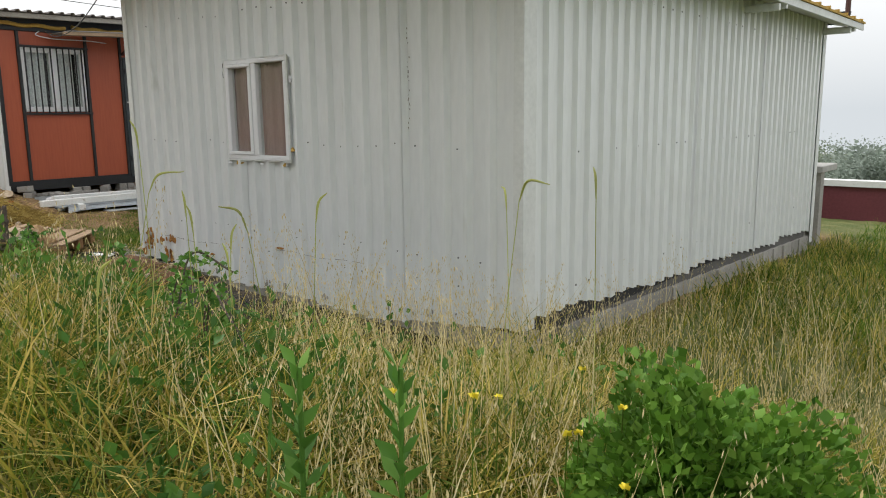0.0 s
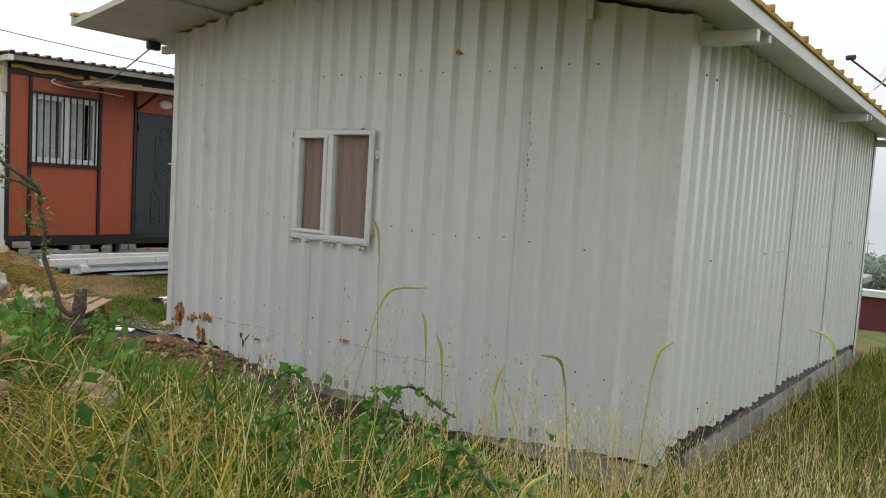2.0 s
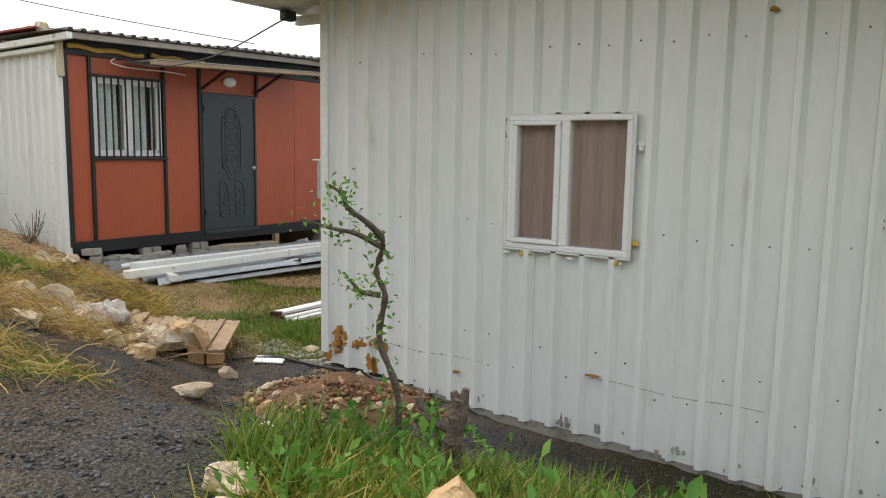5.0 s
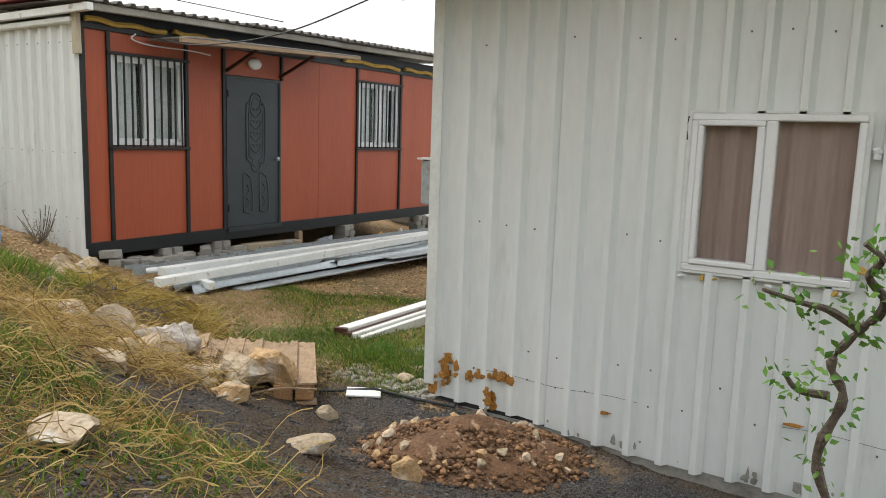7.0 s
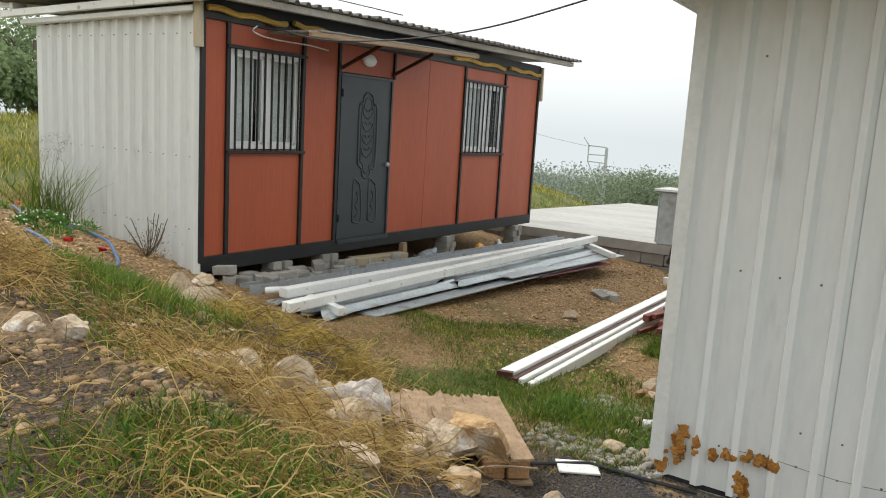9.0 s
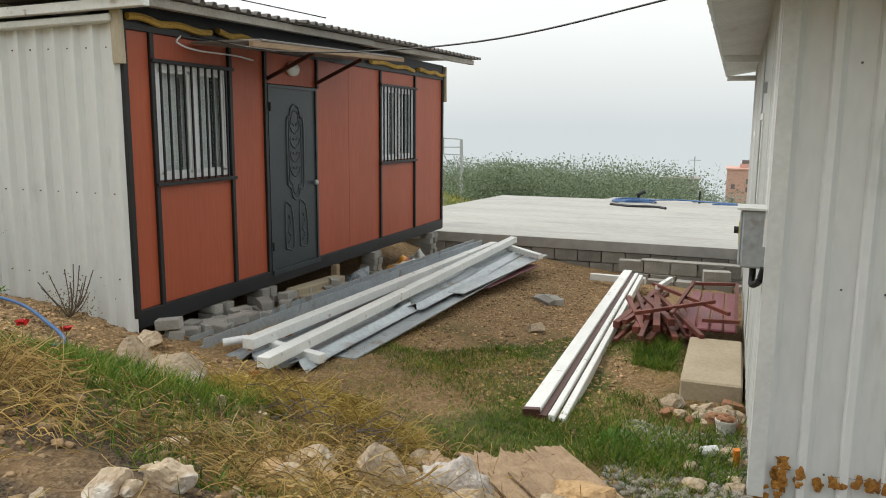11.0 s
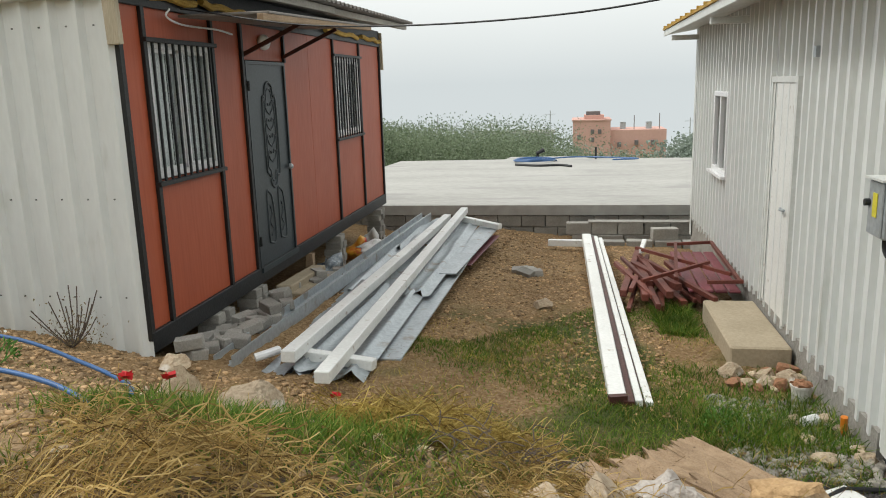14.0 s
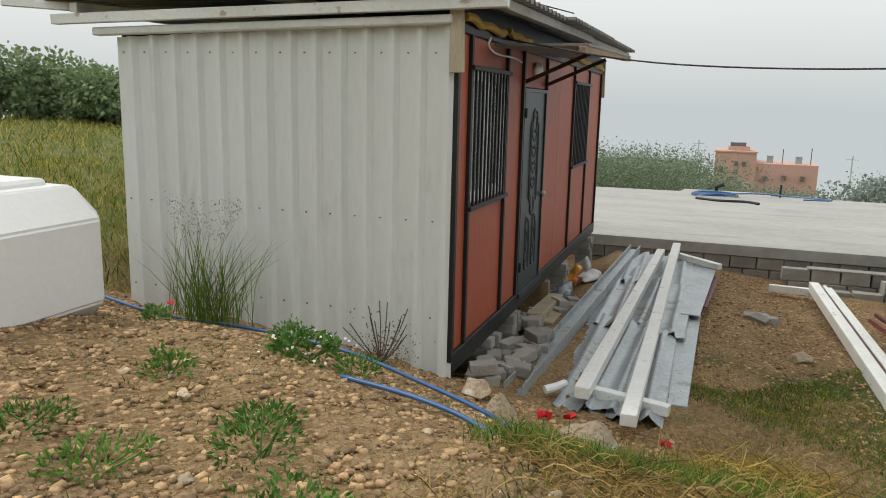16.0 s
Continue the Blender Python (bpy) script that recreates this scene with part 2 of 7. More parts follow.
def sheet(origin, along, out_dir, s0, s1, low, high, holes=(), pitch=PITCH, rib=RIB, lift=0.0, shape=(0.62, 0.67, 0.85)):
    """A ribbed sheet standing on a wall line: s along it, ribs towards out_dir, from low(s) to high(s), with holes (s0, s1, z0, z1)."""
    o, a, nrm = Vector(origin), Vector(along), Vector(out_dir)
    marks = []
    k = math.floor(s0 / pitch) - 1
    while k * pitch < s1 + pitch:
        b = k * pitch
        for f, hgt in ((0.0, 0), (shape[0], 0), (shape[1], 1), (shape[2], 1)):
            marks.append((b + f * pitch, hgt * rib))
        k += 1
    def height(s):
        for (sa, ha), (sb, hb) in zip(marks, marks[1:]):
            if sa <= s <= sb:
                return ha + (hb - ha) * (s - sa) / (sb - sa)
        return 0
    ss = sorted({round(v, 5) for v in [s0, s1] + [m[0] for m in marks if s0 < m[0] < s1] + [e for hh in holes for e in hh[:2] if s0 < e < s1]})
    bm = bmesh.new()
    cols = []
    for s in ss:
        base = o + a * s + nrm * (height(s) + lift)
        cols.append((s, base))
    def quad(c0, c1, z0, z1):
        v = [bm.verts.new((c0[1].x, c0[1].y, z0[0])), bm.verts.new((c1[1].x, c1[1].y, z0[1])), bm.verts.new((c1[1].x, c1[1].y, z1[1])), bm.verts.new((c0[1].x, c0[1].y, z1[0]))]
        bm.faces.new(v)
    for c0, c1 in zip(cols, cols[1:]):
        m = (c0[0] + c1[0]) / 2
        cut = [hh for hh in holes if hh[0] < m < hh[1]]
        lo, hi = (low(c0[0]), low(c1[0])), (high(c0[0]), high(c1[0]))
        if cut:
            if cut[0][2] > lo[0]:
                quad(c0, c1, lo, (cut[0][2],) * 2)
            quad(c0, c1, (cut[0][3],) * 2, hi)
        else:
            quad(c0, c1, lo, hi)
    bmesh.ops.remove_doubles(bm, verts=bm.verts[:], dist=1e-4)
    back = bmesh.ops.duplicate(bm, geom=bm.verts[:] + bm.edges[:] + bm.faces[:])
    for e in back["geom"]:
        if isinstance(e, bmesh.types.BMVert):
            e.co -= nrm * 0.002
    me = bpy.data.meshes.new("sheet")
    bm.normal_update()
    bm.to_mesh(me)
    bm.free()
    return me


# ---- ground ----
def step(a, b, v):
    u = np.clip((v - a) / (b - a), 0, 1)
    return u * u * (3 - 2 * u)


def terrain(x, y):
    """Height of the ground: a bank along the walk, the yard below it, the valley beyond."""
    x, y = np.asarray(x, float), np.asarray(y, float)
    upper = np.interp(x, [-60, -16, -12, -7, -4.5, 0, 6, 40], [3.2, 1.4, 1.27, 1.0, 0.72, 0.2, -0.1, -1.5])
    lower = np.interp(x, [-60, -20, -15.5, -13.5, -12.6, -12.1, -10, -8, -5, -3, 0, 6, 40], [2.6, 1.15, 0.92, 0.78, 0.62, 0.36, 0.14, 0.08, -0.08, -0.12, -0.30, -0.5, -1.6])
    y0 = np.interp(x, [-14, -12, -10, -7.5, -4, 0], [3.0, 2.6, 1.8, 1.0, 1.4, 1.0])
    y1 = np.interp(x, [-14, -12, -10, -7.5, -4, 0], [5.2, 5.3, 4.7, 3.5, 4.2, 4.6])
    z = upper + (lower - upper) * step(y0, y1, y)
    z = z - 0.12 * np.clip(y - 1.4, 0, 1.6) * step(-10.2, -11.6, x) * step(-22, -16, x) * (1 - step(4.2, 5.1, y) * step(-12.7, -12.1, x))
    z = z - 0.25 * step(4.95, 5.7, y) * step(-12.2, -12.7, x) * step(-17, -15.6, x)
    z = z - np.clip((y - 5) * 0.045, 0, 0.36) * step(-17, -13, x)
    drop = np.clip(y - 13.5 + 0.5 * np.minimum(x + 16, 0), 0, 900)
    z = z - 0.08 * np.minimum(drop, 8) - 0.17 * np.clip(drop - 8, 0, 30) - 0.12 * np.clip(drop - 38, 0, 900)
    z = z - 0.12 * np.clip(-32 - x, 0, 900) - 0.05 * np.clip(x - 20, 0, 900)
    # Unseen rise added behind the walk; it blocks low sky from the front walls.
    z = z + 0.5 * np.clip(-3.5 - y, 0, 18)
    z = z - 0.18 * np.exp(-((x + 9.8) / 1.1) ** 2 - ((y - 2.5) / 0.6) ** 2) + 0.12 * np.exp(-((x + 4.3) / 0.7) ** 2 - ((y - 1.25) / 0.5) ** 2)
    bumps = 0.03 * np.sin(1.7 * x + 0.6 * y) * np.sin(1.3 * y - 0.4 * x) + 0.015 * np.sin(4.1 * x + 1) * np.sin(3.7 * y) + 0.008 * np.sin(9.3 * x) * np.sin(8.1 * y + 2)
    return z + bumps


def ground_z(x, y):
    return float(terrain(x, y))


def mesh_from(verts, faces, name="mesh"):
    me = bpy.data.meshes.new(name)
    verts, faces = np.asarray(verts, np.float32), np.asarray(faces, np.int32)
    n = faces.shape[1]
    me.vertices.add(len(verts))
    me.vertices.foreach_set("co", verts.ravel())
    me.loops.add(faces.size)
    me.loops.foreach_set("vertex_index", faces.ravel())
    me.polygons.add(len(faces))
    me.polygons.foreach_set("loop_start", np.arange(0, faces.size, n, dtype=np.int32))
    me.update()
    me.validate()
    return me


def ground_mesh():
    xs = np.concatenate([np.linspace(-400, -32, 24), np.linspace(-30, -18, 30), np.arange(-17.9, 3.0, 0.07), np.linspace(3.2, 14, 30), np.linspace(16, 400, 24)])
    ys = np.concatenate([np.linspace(-300, -8, 14), np.linspace(-7, 0.4, 20), np.arange(0.5, 13.5, 0.07), np.linspace(13.7, 40, 40), np.linspace(44, 600, 24)])
    gx, gy = np.meshgrid(xs, ys)
    gz = terrain(gx, gy)
    near = (np.abs(gx + 7) < 12) & (gy > 0) & (gy < 14)
    rng = np.random.default_rng(4)
    gz = gz + near * rng.normal(0, 0.007, gz.shape)
    w = len(xs)
    i = np.arange(len(ys) - 1)[:, None] * w + np.arange(w - 1)[None]
    faces = np.stack([i, i + 1, i + w + 1, i + w], -1).reshape(-1, 4)
    me = mesh_from(np.stack([gx, gy, gz], -1).reshape(-1, 3), faces, "ground")
    me.polygons.foreach_set("use_smooth", [True] * len(me.polygons))
    return me


def ground_mat():
    """Pebbly tan earth with green patches, and dark gravel by the shed."""
    m = bpy.data.materials.new("earth")
    m.use_nodes = True
    n, l = m.node_tree.nodes, m.node_tree.links
    b = n["Principled BSDF"]
    b.inputs["Roughness"].default_value, b.inputs["Specular IOR Level"].default_value = 0.95, 0.2
    tc = n.new("ShaderNodeTexCoord")

    def tex(kind, scale, detail=5):
        q = n.new(kind)
        q.inputs["Scale"].default_value = scale
        if kind == "ShaderNodeTexNoise":
            q.inputs["Detail"].default_value = detail
        l.new(tc.outputs["Object"], q.inputs["Vector"])
        return q

    def ramp(src, *stops):
        q = n.new("ShaderNodeValToRGB")
        e = q.color_ramp.elements
        e[0].position, e[0].color = stops[0][0], (*stops[0][1], 1)
        e[1].position, e[1].color = stops[-1][0], (*stops[-1][1], 1)
        for p, c in stops[1:-1]:
            k = e.new(p)
            k.color = (*c, 1)
        l.new(src, q.inputs[0])
        return q.outputs[0]

    def blend(f, a, c):
        q = n.new("ShaderNodeMix")
        q.data_type = "RGBA"
        l.new(f, q.inputs["Factor"])
        l.new(a, q.inputs["A"])
        l.new(c, q.inputs["B"])
        return q.outputs["Result"]

    peb = tex("ShaderNodeTexVoronoi", 48)
    grain = tex("ShaderNodeTexNoise", 90, 3)
    broad = tex("ShaderNodeTexNoise", 1.1, 5)
    soil = ramp(broad.outputs["Fac"], (0.3, (0.16, 0.095, 0.040)), (0.5, (0.27, 0.170, 0.080)), (0.7, (0.38, 0.262, 0.135)))
    pale = ramp(peb.outputs["Color"], (0.15, (0.11, 0.066, 0.032)), (0.6, (0.28, 0.190, 0.105)), (0.95, (0.44, 0.34, 0.22)))
    earth = blend(grain.outputs["Fac"], soil, pale)
    dark = ramp(grain.outputs["Fac"], (0.35, (0.02, 0.02, 0.021)), (0.55, (0.065, 0.065, 0.068)), (0.72, (0.17, 0.166, 0.162)))
    sep = n.new("ShaderNodeSeparateXYZ")
    l.new(tc.outputs["Object"], sep.inputs[0])

    def window(axis, a, c, soft):
        lo, hi, mul = n.new("ShaderNodeMapRange"), n.new("ShaderNodeMapRange"), n.new("ShaderNodeMath")
        mul.operation = "MULTIPLY"
        lo.inputs["From Min"].default_value, lo.inputs["From Max"].default_value = a - soft, a + soft
        hi.inputs["From Min"].default_value, hi.inputs["From Max"].default_value = c + soft, c - soft
        for q in (lo, hi):
            l.new(sep.outputs[axis], q.inputs["Value"])
        l.new(lo.outputs[0], mul.inputs[0])
        l.new(hi.outputs[0], mul.inputs[1])
        return mul.outputs[0]

    def product(*fs):
        r = fs[0]
        for f in fs[1:]:
            q = n.new("ShaderNodeMath")
            q.operation = "MULTIPLY"
            l.new(r, q.inputs[0])
            l.new(f, q.inputs[1])
            r = q.outputs[0]
        return r

    def level(src, a, c):
        q = n.new("ShaderNodeMapRange")
        q.inputs["From Min"].default_value, q.inputs["From Max"].default_value = a, c
        l.new(src, q.inputs["Value"])
        return q.outputs[0]

    patch = tex("ShaderNodeTexNoise", 1.6, 6)
    gravel = product(window(0, -8.7, -3.2, 0.4), window(1, 0.7, 4.6, 0.4), level(patch.outputs["Fac"], 0.30, 0.40))
    colour = blend(gravel, earth, dark)
    colour = blend(product(window(0, -11.2, -6.0, 0.6), window(1, 0.2, 3.9, 0.5), level(patch.outputs["Fac"], 0.34, 0.50)), colour, ramp(grain.outputs["Fac"], (0.35, (0.024, 0.018, 0.013)), (0.7, (0.14, 0.10, 0.065))))
    moss = tex("ShaderNodeTexNoise", 0.9, 7)
    green = ramp(grain.outputs["Fac"], (0.3, (0.035, 0.055, 0.014)), (0.7, (0.12, 0.13, 0.045)))
    colour = blend(product(window(0, -11.3, -7.9, 0.6), window(1, 4.4, 7.6, 0.5), level(moss.outputs["Fac"], 0.50, 0.62)), colour, green)
    # Dark soil before the shed, painted deeper for shade beneath the tall grass.
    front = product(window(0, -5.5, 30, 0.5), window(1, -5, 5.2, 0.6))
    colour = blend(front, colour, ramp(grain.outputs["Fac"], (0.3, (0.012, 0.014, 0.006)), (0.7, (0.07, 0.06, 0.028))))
    for f in (window(1, 14.2, 900, 0.8), window(0, -900, -16.8, 0.8), window(0, -2.9, 900, 0.3)):
        colour = blend(f, colour, ramp(patch.outputs["Fac"], (0.3, (0.08, 0.11, 0.03)), (0.7, (0.20, 0.20, 0.08))))
    l.new(colour, b.inputs["Base Color"])
    add = n.new("ShaderNodeMath")
    add.operation = "ADD"
    l.new(peb.outputs["Distance"], add.inputs[0])
    l.new(grain.outputs["Fac"], add.inputs[1])
    bp = n.new("ShaderNodeBump")
    bp.inputs["Strength"].default_value, bp.inputs["Distance"].default_value = 0.8, 0.02
    l.new(add.outputs[0], bp.inputs["Height"])
    l.new(bp.outputs[0], b.inputs["Normal"])
    return m


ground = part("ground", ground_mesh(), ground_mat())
tagged(ground, "tan pebbly earth with grass patches and dark gravel", "ground", kind="structure")

# ---- concrete slab behind the yard ----
SLAB_Y, SLAB_END = 12.85, 23.4


def slab_z(y):
    return 0.29 - (y - SLAB_Y) * 0.025


bm = bmesh.new()
outline = [(-15.0, SLAB_Y), (-4.4, SLAB_Y), (-6.3, SLAB_END - 0.2), (-9.2, SLAB_END), (-9.3, SLAB_END + 1.0), (-11.6, SLAB_END + 1.0), (-11.7, SLAB_END), (-14.9, SLAB_END - 0.2)]
topv = [bm.verts.new((x, y, slab_z(y))) for x, y in outline]
botv = [bm.verts.new((x, y, slab_z(y) - 0.17)) for x, y in outline]
bm.faces.new(topv)
bm.faces.new(botv[::-1])
for i in range(len(outline)):
    j = (i + 1) % len(outline)
    bm.faces.new((topv[i], botv[i], botv[j], topv[j]))
slab = tagged(part("roof_slab", bm, SLAB), "pale poured concrete flat roof slab with damp stains", "slab", kind="structure")
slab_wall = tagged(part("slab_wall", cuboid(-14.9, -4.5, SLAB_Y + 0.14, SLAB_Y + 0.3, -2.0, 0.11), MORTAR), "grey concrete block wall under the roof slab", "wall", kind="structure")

# ---- white shed ----
SX0, SX1, SY0, SY1 = -7.86, -3.0, 4.43, 11.9
RIDGE_X = -5.5


def shed_top(x):
    return np.interp(x, [SX0, RIDGE_X, SX1], [2.98, 3.34, 2.74])


def shed_low(x):
    return float(np.interp(x, [SX0, -7.2, -6.4, -5.2, -4.4, SX1], [0.10, 0.09, 0.03, 0.0, -0.03, 0.10]))


shed = thing("shed", "white ribbed sheet metal shed with a low gable roof", "shed", at=(-5.43, 8.0, -0.3))
WIN = (-6.205, -5.345, 1.20, 2.08)


def wall_core(name, axis, c0, c1, a0, a1, z0, z1, holes):
    """A wall slab between c0 and c1 across axis, from a0 to a1 along, with openings (a0, a1, z0, z1)."""
    bm = bmesh.new()
    cuts = sorted({a0, a1, *[h for o in holes for h in o[:2]]})
    for p, q in zip(cuts, cuts[1:]):
        inside = [o for o in holes if o[0] <= (p + q) / 2 <= o[1]]
        spans = [(z0, z1)] if not inside else [(z0, inside[0][2]), (inside[0][3], z1)]
        for lo, hi in spans:
            if hi - lo > 0.01:
                if axis == "y":
                    box(bm, p, q, c0, c1, lo, hi)
                else:
                    box(bm, c0, c1, p, q, lo, hi)
    return part(name, bm, DARK, shed, "dark inner wall")


wall_core("inner_wall", "y", SY0 + 0.01, SY0 + 0.1, SX0 + 0.02, SX1 - 0.02, -0.1, 2.72, [WIN])
wall_core("inner_wall", "y", SY1 - 0.1, SY1 - 0.01, SX0 + 0.02, SX1 - 0.02, -0.1, 2.72, [])
BWIN = (9.46, 10.34, 1.16, 2.13)
wall_core("inner_wall", "x", SX0 + 0.012, SX0 + 0.1, SY0 + 0.1, SY1 - 0.1, -0.1, 2.9, [BWIN])
wall_core("inner_wall", "x", SX1 - 0.1, SX1 - 0.012, SY0 + 0.1, SY1 - 0.1, -0.2, 2.66, [])

edges = [SX0, -7.0, -6.02, -5.04, -4.06, SX1]
for i, (a, b) in enumerate(zip(edges, edges[1:])):
    part("wall_sheet", sheet((0, SY0, 0), (1, 0, 0), (0, -1, 0), a, b + 0.02 * (i < 4), lambda s, i=i: shed_low(s) - 0.012 * (i % 2), lambda s: float(shed_top(s)), [WIN], lift=0.006 * (i % 2)), WHITE_SHEET, shed)
edges = [SY0, 5.4, 6.38, 7.36, 8.34, 9.32, 10.3, 11.28, SY1]
for i, (a, b) in enumerate(zip(edges, edges[1:])):
    part("wall_sheet", sheet((SX1, 0, 0), (0, 1, 0), (1, 0, 0), a, b + 0.02, lambda s, i=i: 0.17 - 0.038 * (s - 4.5) - 0.02 * (i % 3) - 0.012 * math.sin(7 * s) - 0.010 * math.sin(31 * s), lambda s: 2.76, (), lift=0.006 * (i % 2), shape=(0.42, 0.52, 0.88), rib=0.034), WHITE_SHEET, shed)
    part("wall_sheet", sheet((SX0, 0, 0), (0, 1, 0), (-1, 0, 0), a, b + 0.02, lambda s, i=i: 0.20 + 0.015 * (i % 2) + 0.015 * math.sin(6 * s) + 0.012 * math.sin(37 * s), lambda s: 3.0, [BWIN], lift=0.006 * (i % 2)), WHITE_SHEET, shed)
part("wall_sheet", sheet((0, SY1, 0), (1, 0, 0), (0, 1, 0), SX0, SX1, lambda s: -0.3, lambda s: float(shed_top(s))), WHITE_SHEET, shed)
# corner flashings
for cx, cy, lo, hi, sx in ((SX0, SY0, 0.19, 2.98, -1), (SX1, SY0, 0.1, 2.74, 1), (SX0, SY1, 0.0, 2.98, -1), (SX1, SY1, -0.3, 2.76, 1)):
    bm = bmesh.new()
    sy = -1 if cy == SY0 else 1
    box(bm, cx - 0.03 * sx, cx + 0.051 * sx, cy + 0.047 * sy, cy + 0.051 * sy, lo, hi)
    box(bm, cx + 0.047 * sx, cx + 0.051 * sx, cy + 0.0465 * sy, cy - 0.10 * sy, lo, hi)
    part("corner_flashing", bm, GREY_TRIM, shed)
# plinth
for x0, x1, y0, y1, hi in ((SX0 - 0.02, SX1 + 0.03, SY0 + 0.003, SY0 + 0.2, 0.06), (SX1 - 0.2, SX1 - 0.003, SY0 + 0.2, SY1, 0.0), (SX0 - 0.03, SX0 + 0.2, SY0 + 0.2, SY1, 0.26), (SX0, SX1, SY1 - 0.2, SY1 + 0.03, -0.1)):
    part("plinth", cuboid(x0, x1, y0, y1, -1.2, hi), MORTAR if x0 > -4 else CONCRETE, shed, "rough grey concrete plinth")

# roof: two slopes with overhangs
RX0, RX1, RY0, RY1 = -8.3, -2.62, 3.6, 12.5


def roof_z(x):
    return float(np.interp(x, [RX0, RIDGE_X, RX1], [2.93, 3.38, 2.68]))


for xa, xb in ((RX0, RIDGE_X), (RIDGE_X, RX1)):
    bm = bmesh.new()
    v = [bm.verts.new((x, y, roof_z(x) + dz)) for dz in (0, 0.05) for x, y in ((xa, RY0), (xb, RY0), (xb, RY1), (xa, RY1))]
    for f in ((3, 2, 1, 0), (4, 5, 6, 7), (0, 1, 5, 4), (1, 2, 6, 5), (2, 3, 7, 6), (3, 0, 4, 7)):
        bm.faces.new([v[k] for k in f])
    part("roof_panel", bm, SOFFIT, shed, "cream soffit panel")
for xe, sx in ((RX0, -1), (RX1, 1)):
    z = roof_z(xe)
    part("fascia", cuboid(xe - 0.01, xe + 0.012, RY0 - 0.02, RY1 + 0.02, z - 0.01, z + 0.07), GREY_TRIM, shed)
    part("yellow_edge", cuboid(xe - 0.05 * sx, xe + 0.03 * sx, RY0 - 0.02, RY1 + 0.02, z + 0.075, z + 0.10), YELLOW, shed, "yellow foam edge of the roof sheets")
    yy = RY0 + 0.1
    while yy < RY1:
        part("roof_rib", cuboid(xe - 0.3 * sx, xe + 0.045 * sx, yy - 0.015, yy + 0.015, z + 0.09, z + 0.125), YELLOW, shed)
        yy += 0.45

# ---- red-brown container home ----
CX, CXB, CY0, CY1, CZ0, CZ1 = -12.6, -15.40, 4.92, 11.86, 0.58, 2.93
home = thing("container_home", "red-brown panelled container home with dark steel framing on blocks", "cabin", at=(-14.0, 8.4, 0.2))
W1, W2, DOOR = (5.27, 6.23, 1.69, 2.66), (9.56, 10.68, 1.69, 2.69), (6.87, 7.84, 0.64, 2.57)
bm = bmesh.new()
box(bm, CXB, CX - 0.05, CY1 - 0.06, CY1, CZ0, CZ1)
box(bm, CXB, CXB + 0.06, CY0 + 0.05, CY1 - 0.06, CZ0, CZ1)
box(bm, CXB + 0.06, CX - 0.05, CY0 + 0.05, CY1 - 0.06, CZ0, CZ0 + 0.05)
box(bm, CXB + 0.06, CX - 0.05, CY0 + 0.05, CY1 - 0.06, CZ1 - 0.08, CZ1 - 0.02)
part("inner_box", bm, DARK, home)
cuts = [CY0 + 0.03, 5.25, 6.25, 6.85, 7.86, 8.65, 9.55, 10.69, CY1 - 0.03]
for a, b in zip(cuts, cuts[1:]):
    spans = [(CZ0 + 0.06, CZ1 - 0.03)]
    if a == 6.85:
        spans = [(DOOR[3] + 0.01, CZ1 - 0.03)]
    for w in (W1, W2):
        if a < (w[0] + w[1]) / 2 < b:
            spans = [(CZ0 + 0.06, w[2] - 0.01), (w[3] + 0.01, CZ1 - 0.03)]
    for lo, hi in spans:
        part("wall_panel", cuboid(CX - 0.05, CX, a + 0.002, b - 0.002, lo, hi, 0.002), ORANGE, home)
for yy, lo, hi, w in ((CY0 + 0.015, CZ0, CZ1, 0.05), (5.235, CZ0, CZ1, 0.045), (6.265, CZ0, CZ1, 0.045), (6.84, CZ0, CZ1, 0.045), (7.87, 2.57, CZ1, 0.04), (9.535, CZ0, CZ1, 0.045), (10.71, CZ0, CZ1, 0.045), (CY1 - 0.02, CZ0, CZ1, 0.05)):
    part("post", cuboid(CX - 0.03, CX + 0.028, yy - w / 2, yy + w / 2, lo, hi, 0.003), BLACK_STEEL, home)
part("base_rail", cuboid(CX - 0.06, CX + 0.03, CY0, CY1, CZ0 - 0.09, CZ0 + 0.06, 0.004), BLACK_STEEL, home)
part("top_rail", cuboid(CX - 0.06, CX + 0.03, CY0, CY1, CZ1 - 0.04, CZ1 + 0.02, 0.004), BLACK_STEEL, home)
edges = [CXB, -14.95, -14.05, -13.35, CX + 0.01]
for i, (a, b) in enumerate(zip(edges, edges[1:])):
    part("wall_sheet", sheet((0, CY0, 0), (1, 0, 0), (0, -1, 0), a, b + 0.015, lambda s: 0.45, lambda s: 2.86 + (s + 15.5) * 0.03, (), lift=0.003 * (i % 2)), WHITE_SHEET, home)
# flat roof on beams
def roof_sheet_mesh(x0, x1, y0, y1, z_at):
    """Ribbed roof sheet with ribs across the eave."""
    prof, y, k = [], y0, 0
    while y < y1:
        prof += [(y, 0), (y + 0.07, 0), (y + 0.09, 0.032), (y + 0.13, 0.032), (y + 0.15, 0)]
        y += 0.16
    verts = [(x, yy, z_at(x, yy) + h + dz) for dz in (0, 0.004) for x in (x0, x1) for yy, h in prof]
    n = len(prof)
    faces = []
    for k in range(n - 1):
        faces += [(k, k + 1, n + k + 1, n + k), (2 * n + k, 3 * n + k, 3 * n + k + 1, 2 * n + k + 1), (n + k, n + k + 1, 3 * n + k + 1, 3 * n + k)]
    return mesh_from(verts, faces)


def eave_z(x, y):
    return 3.12 + (y - 4.7) * 0.017 + (-12.2 - x) * 0.004


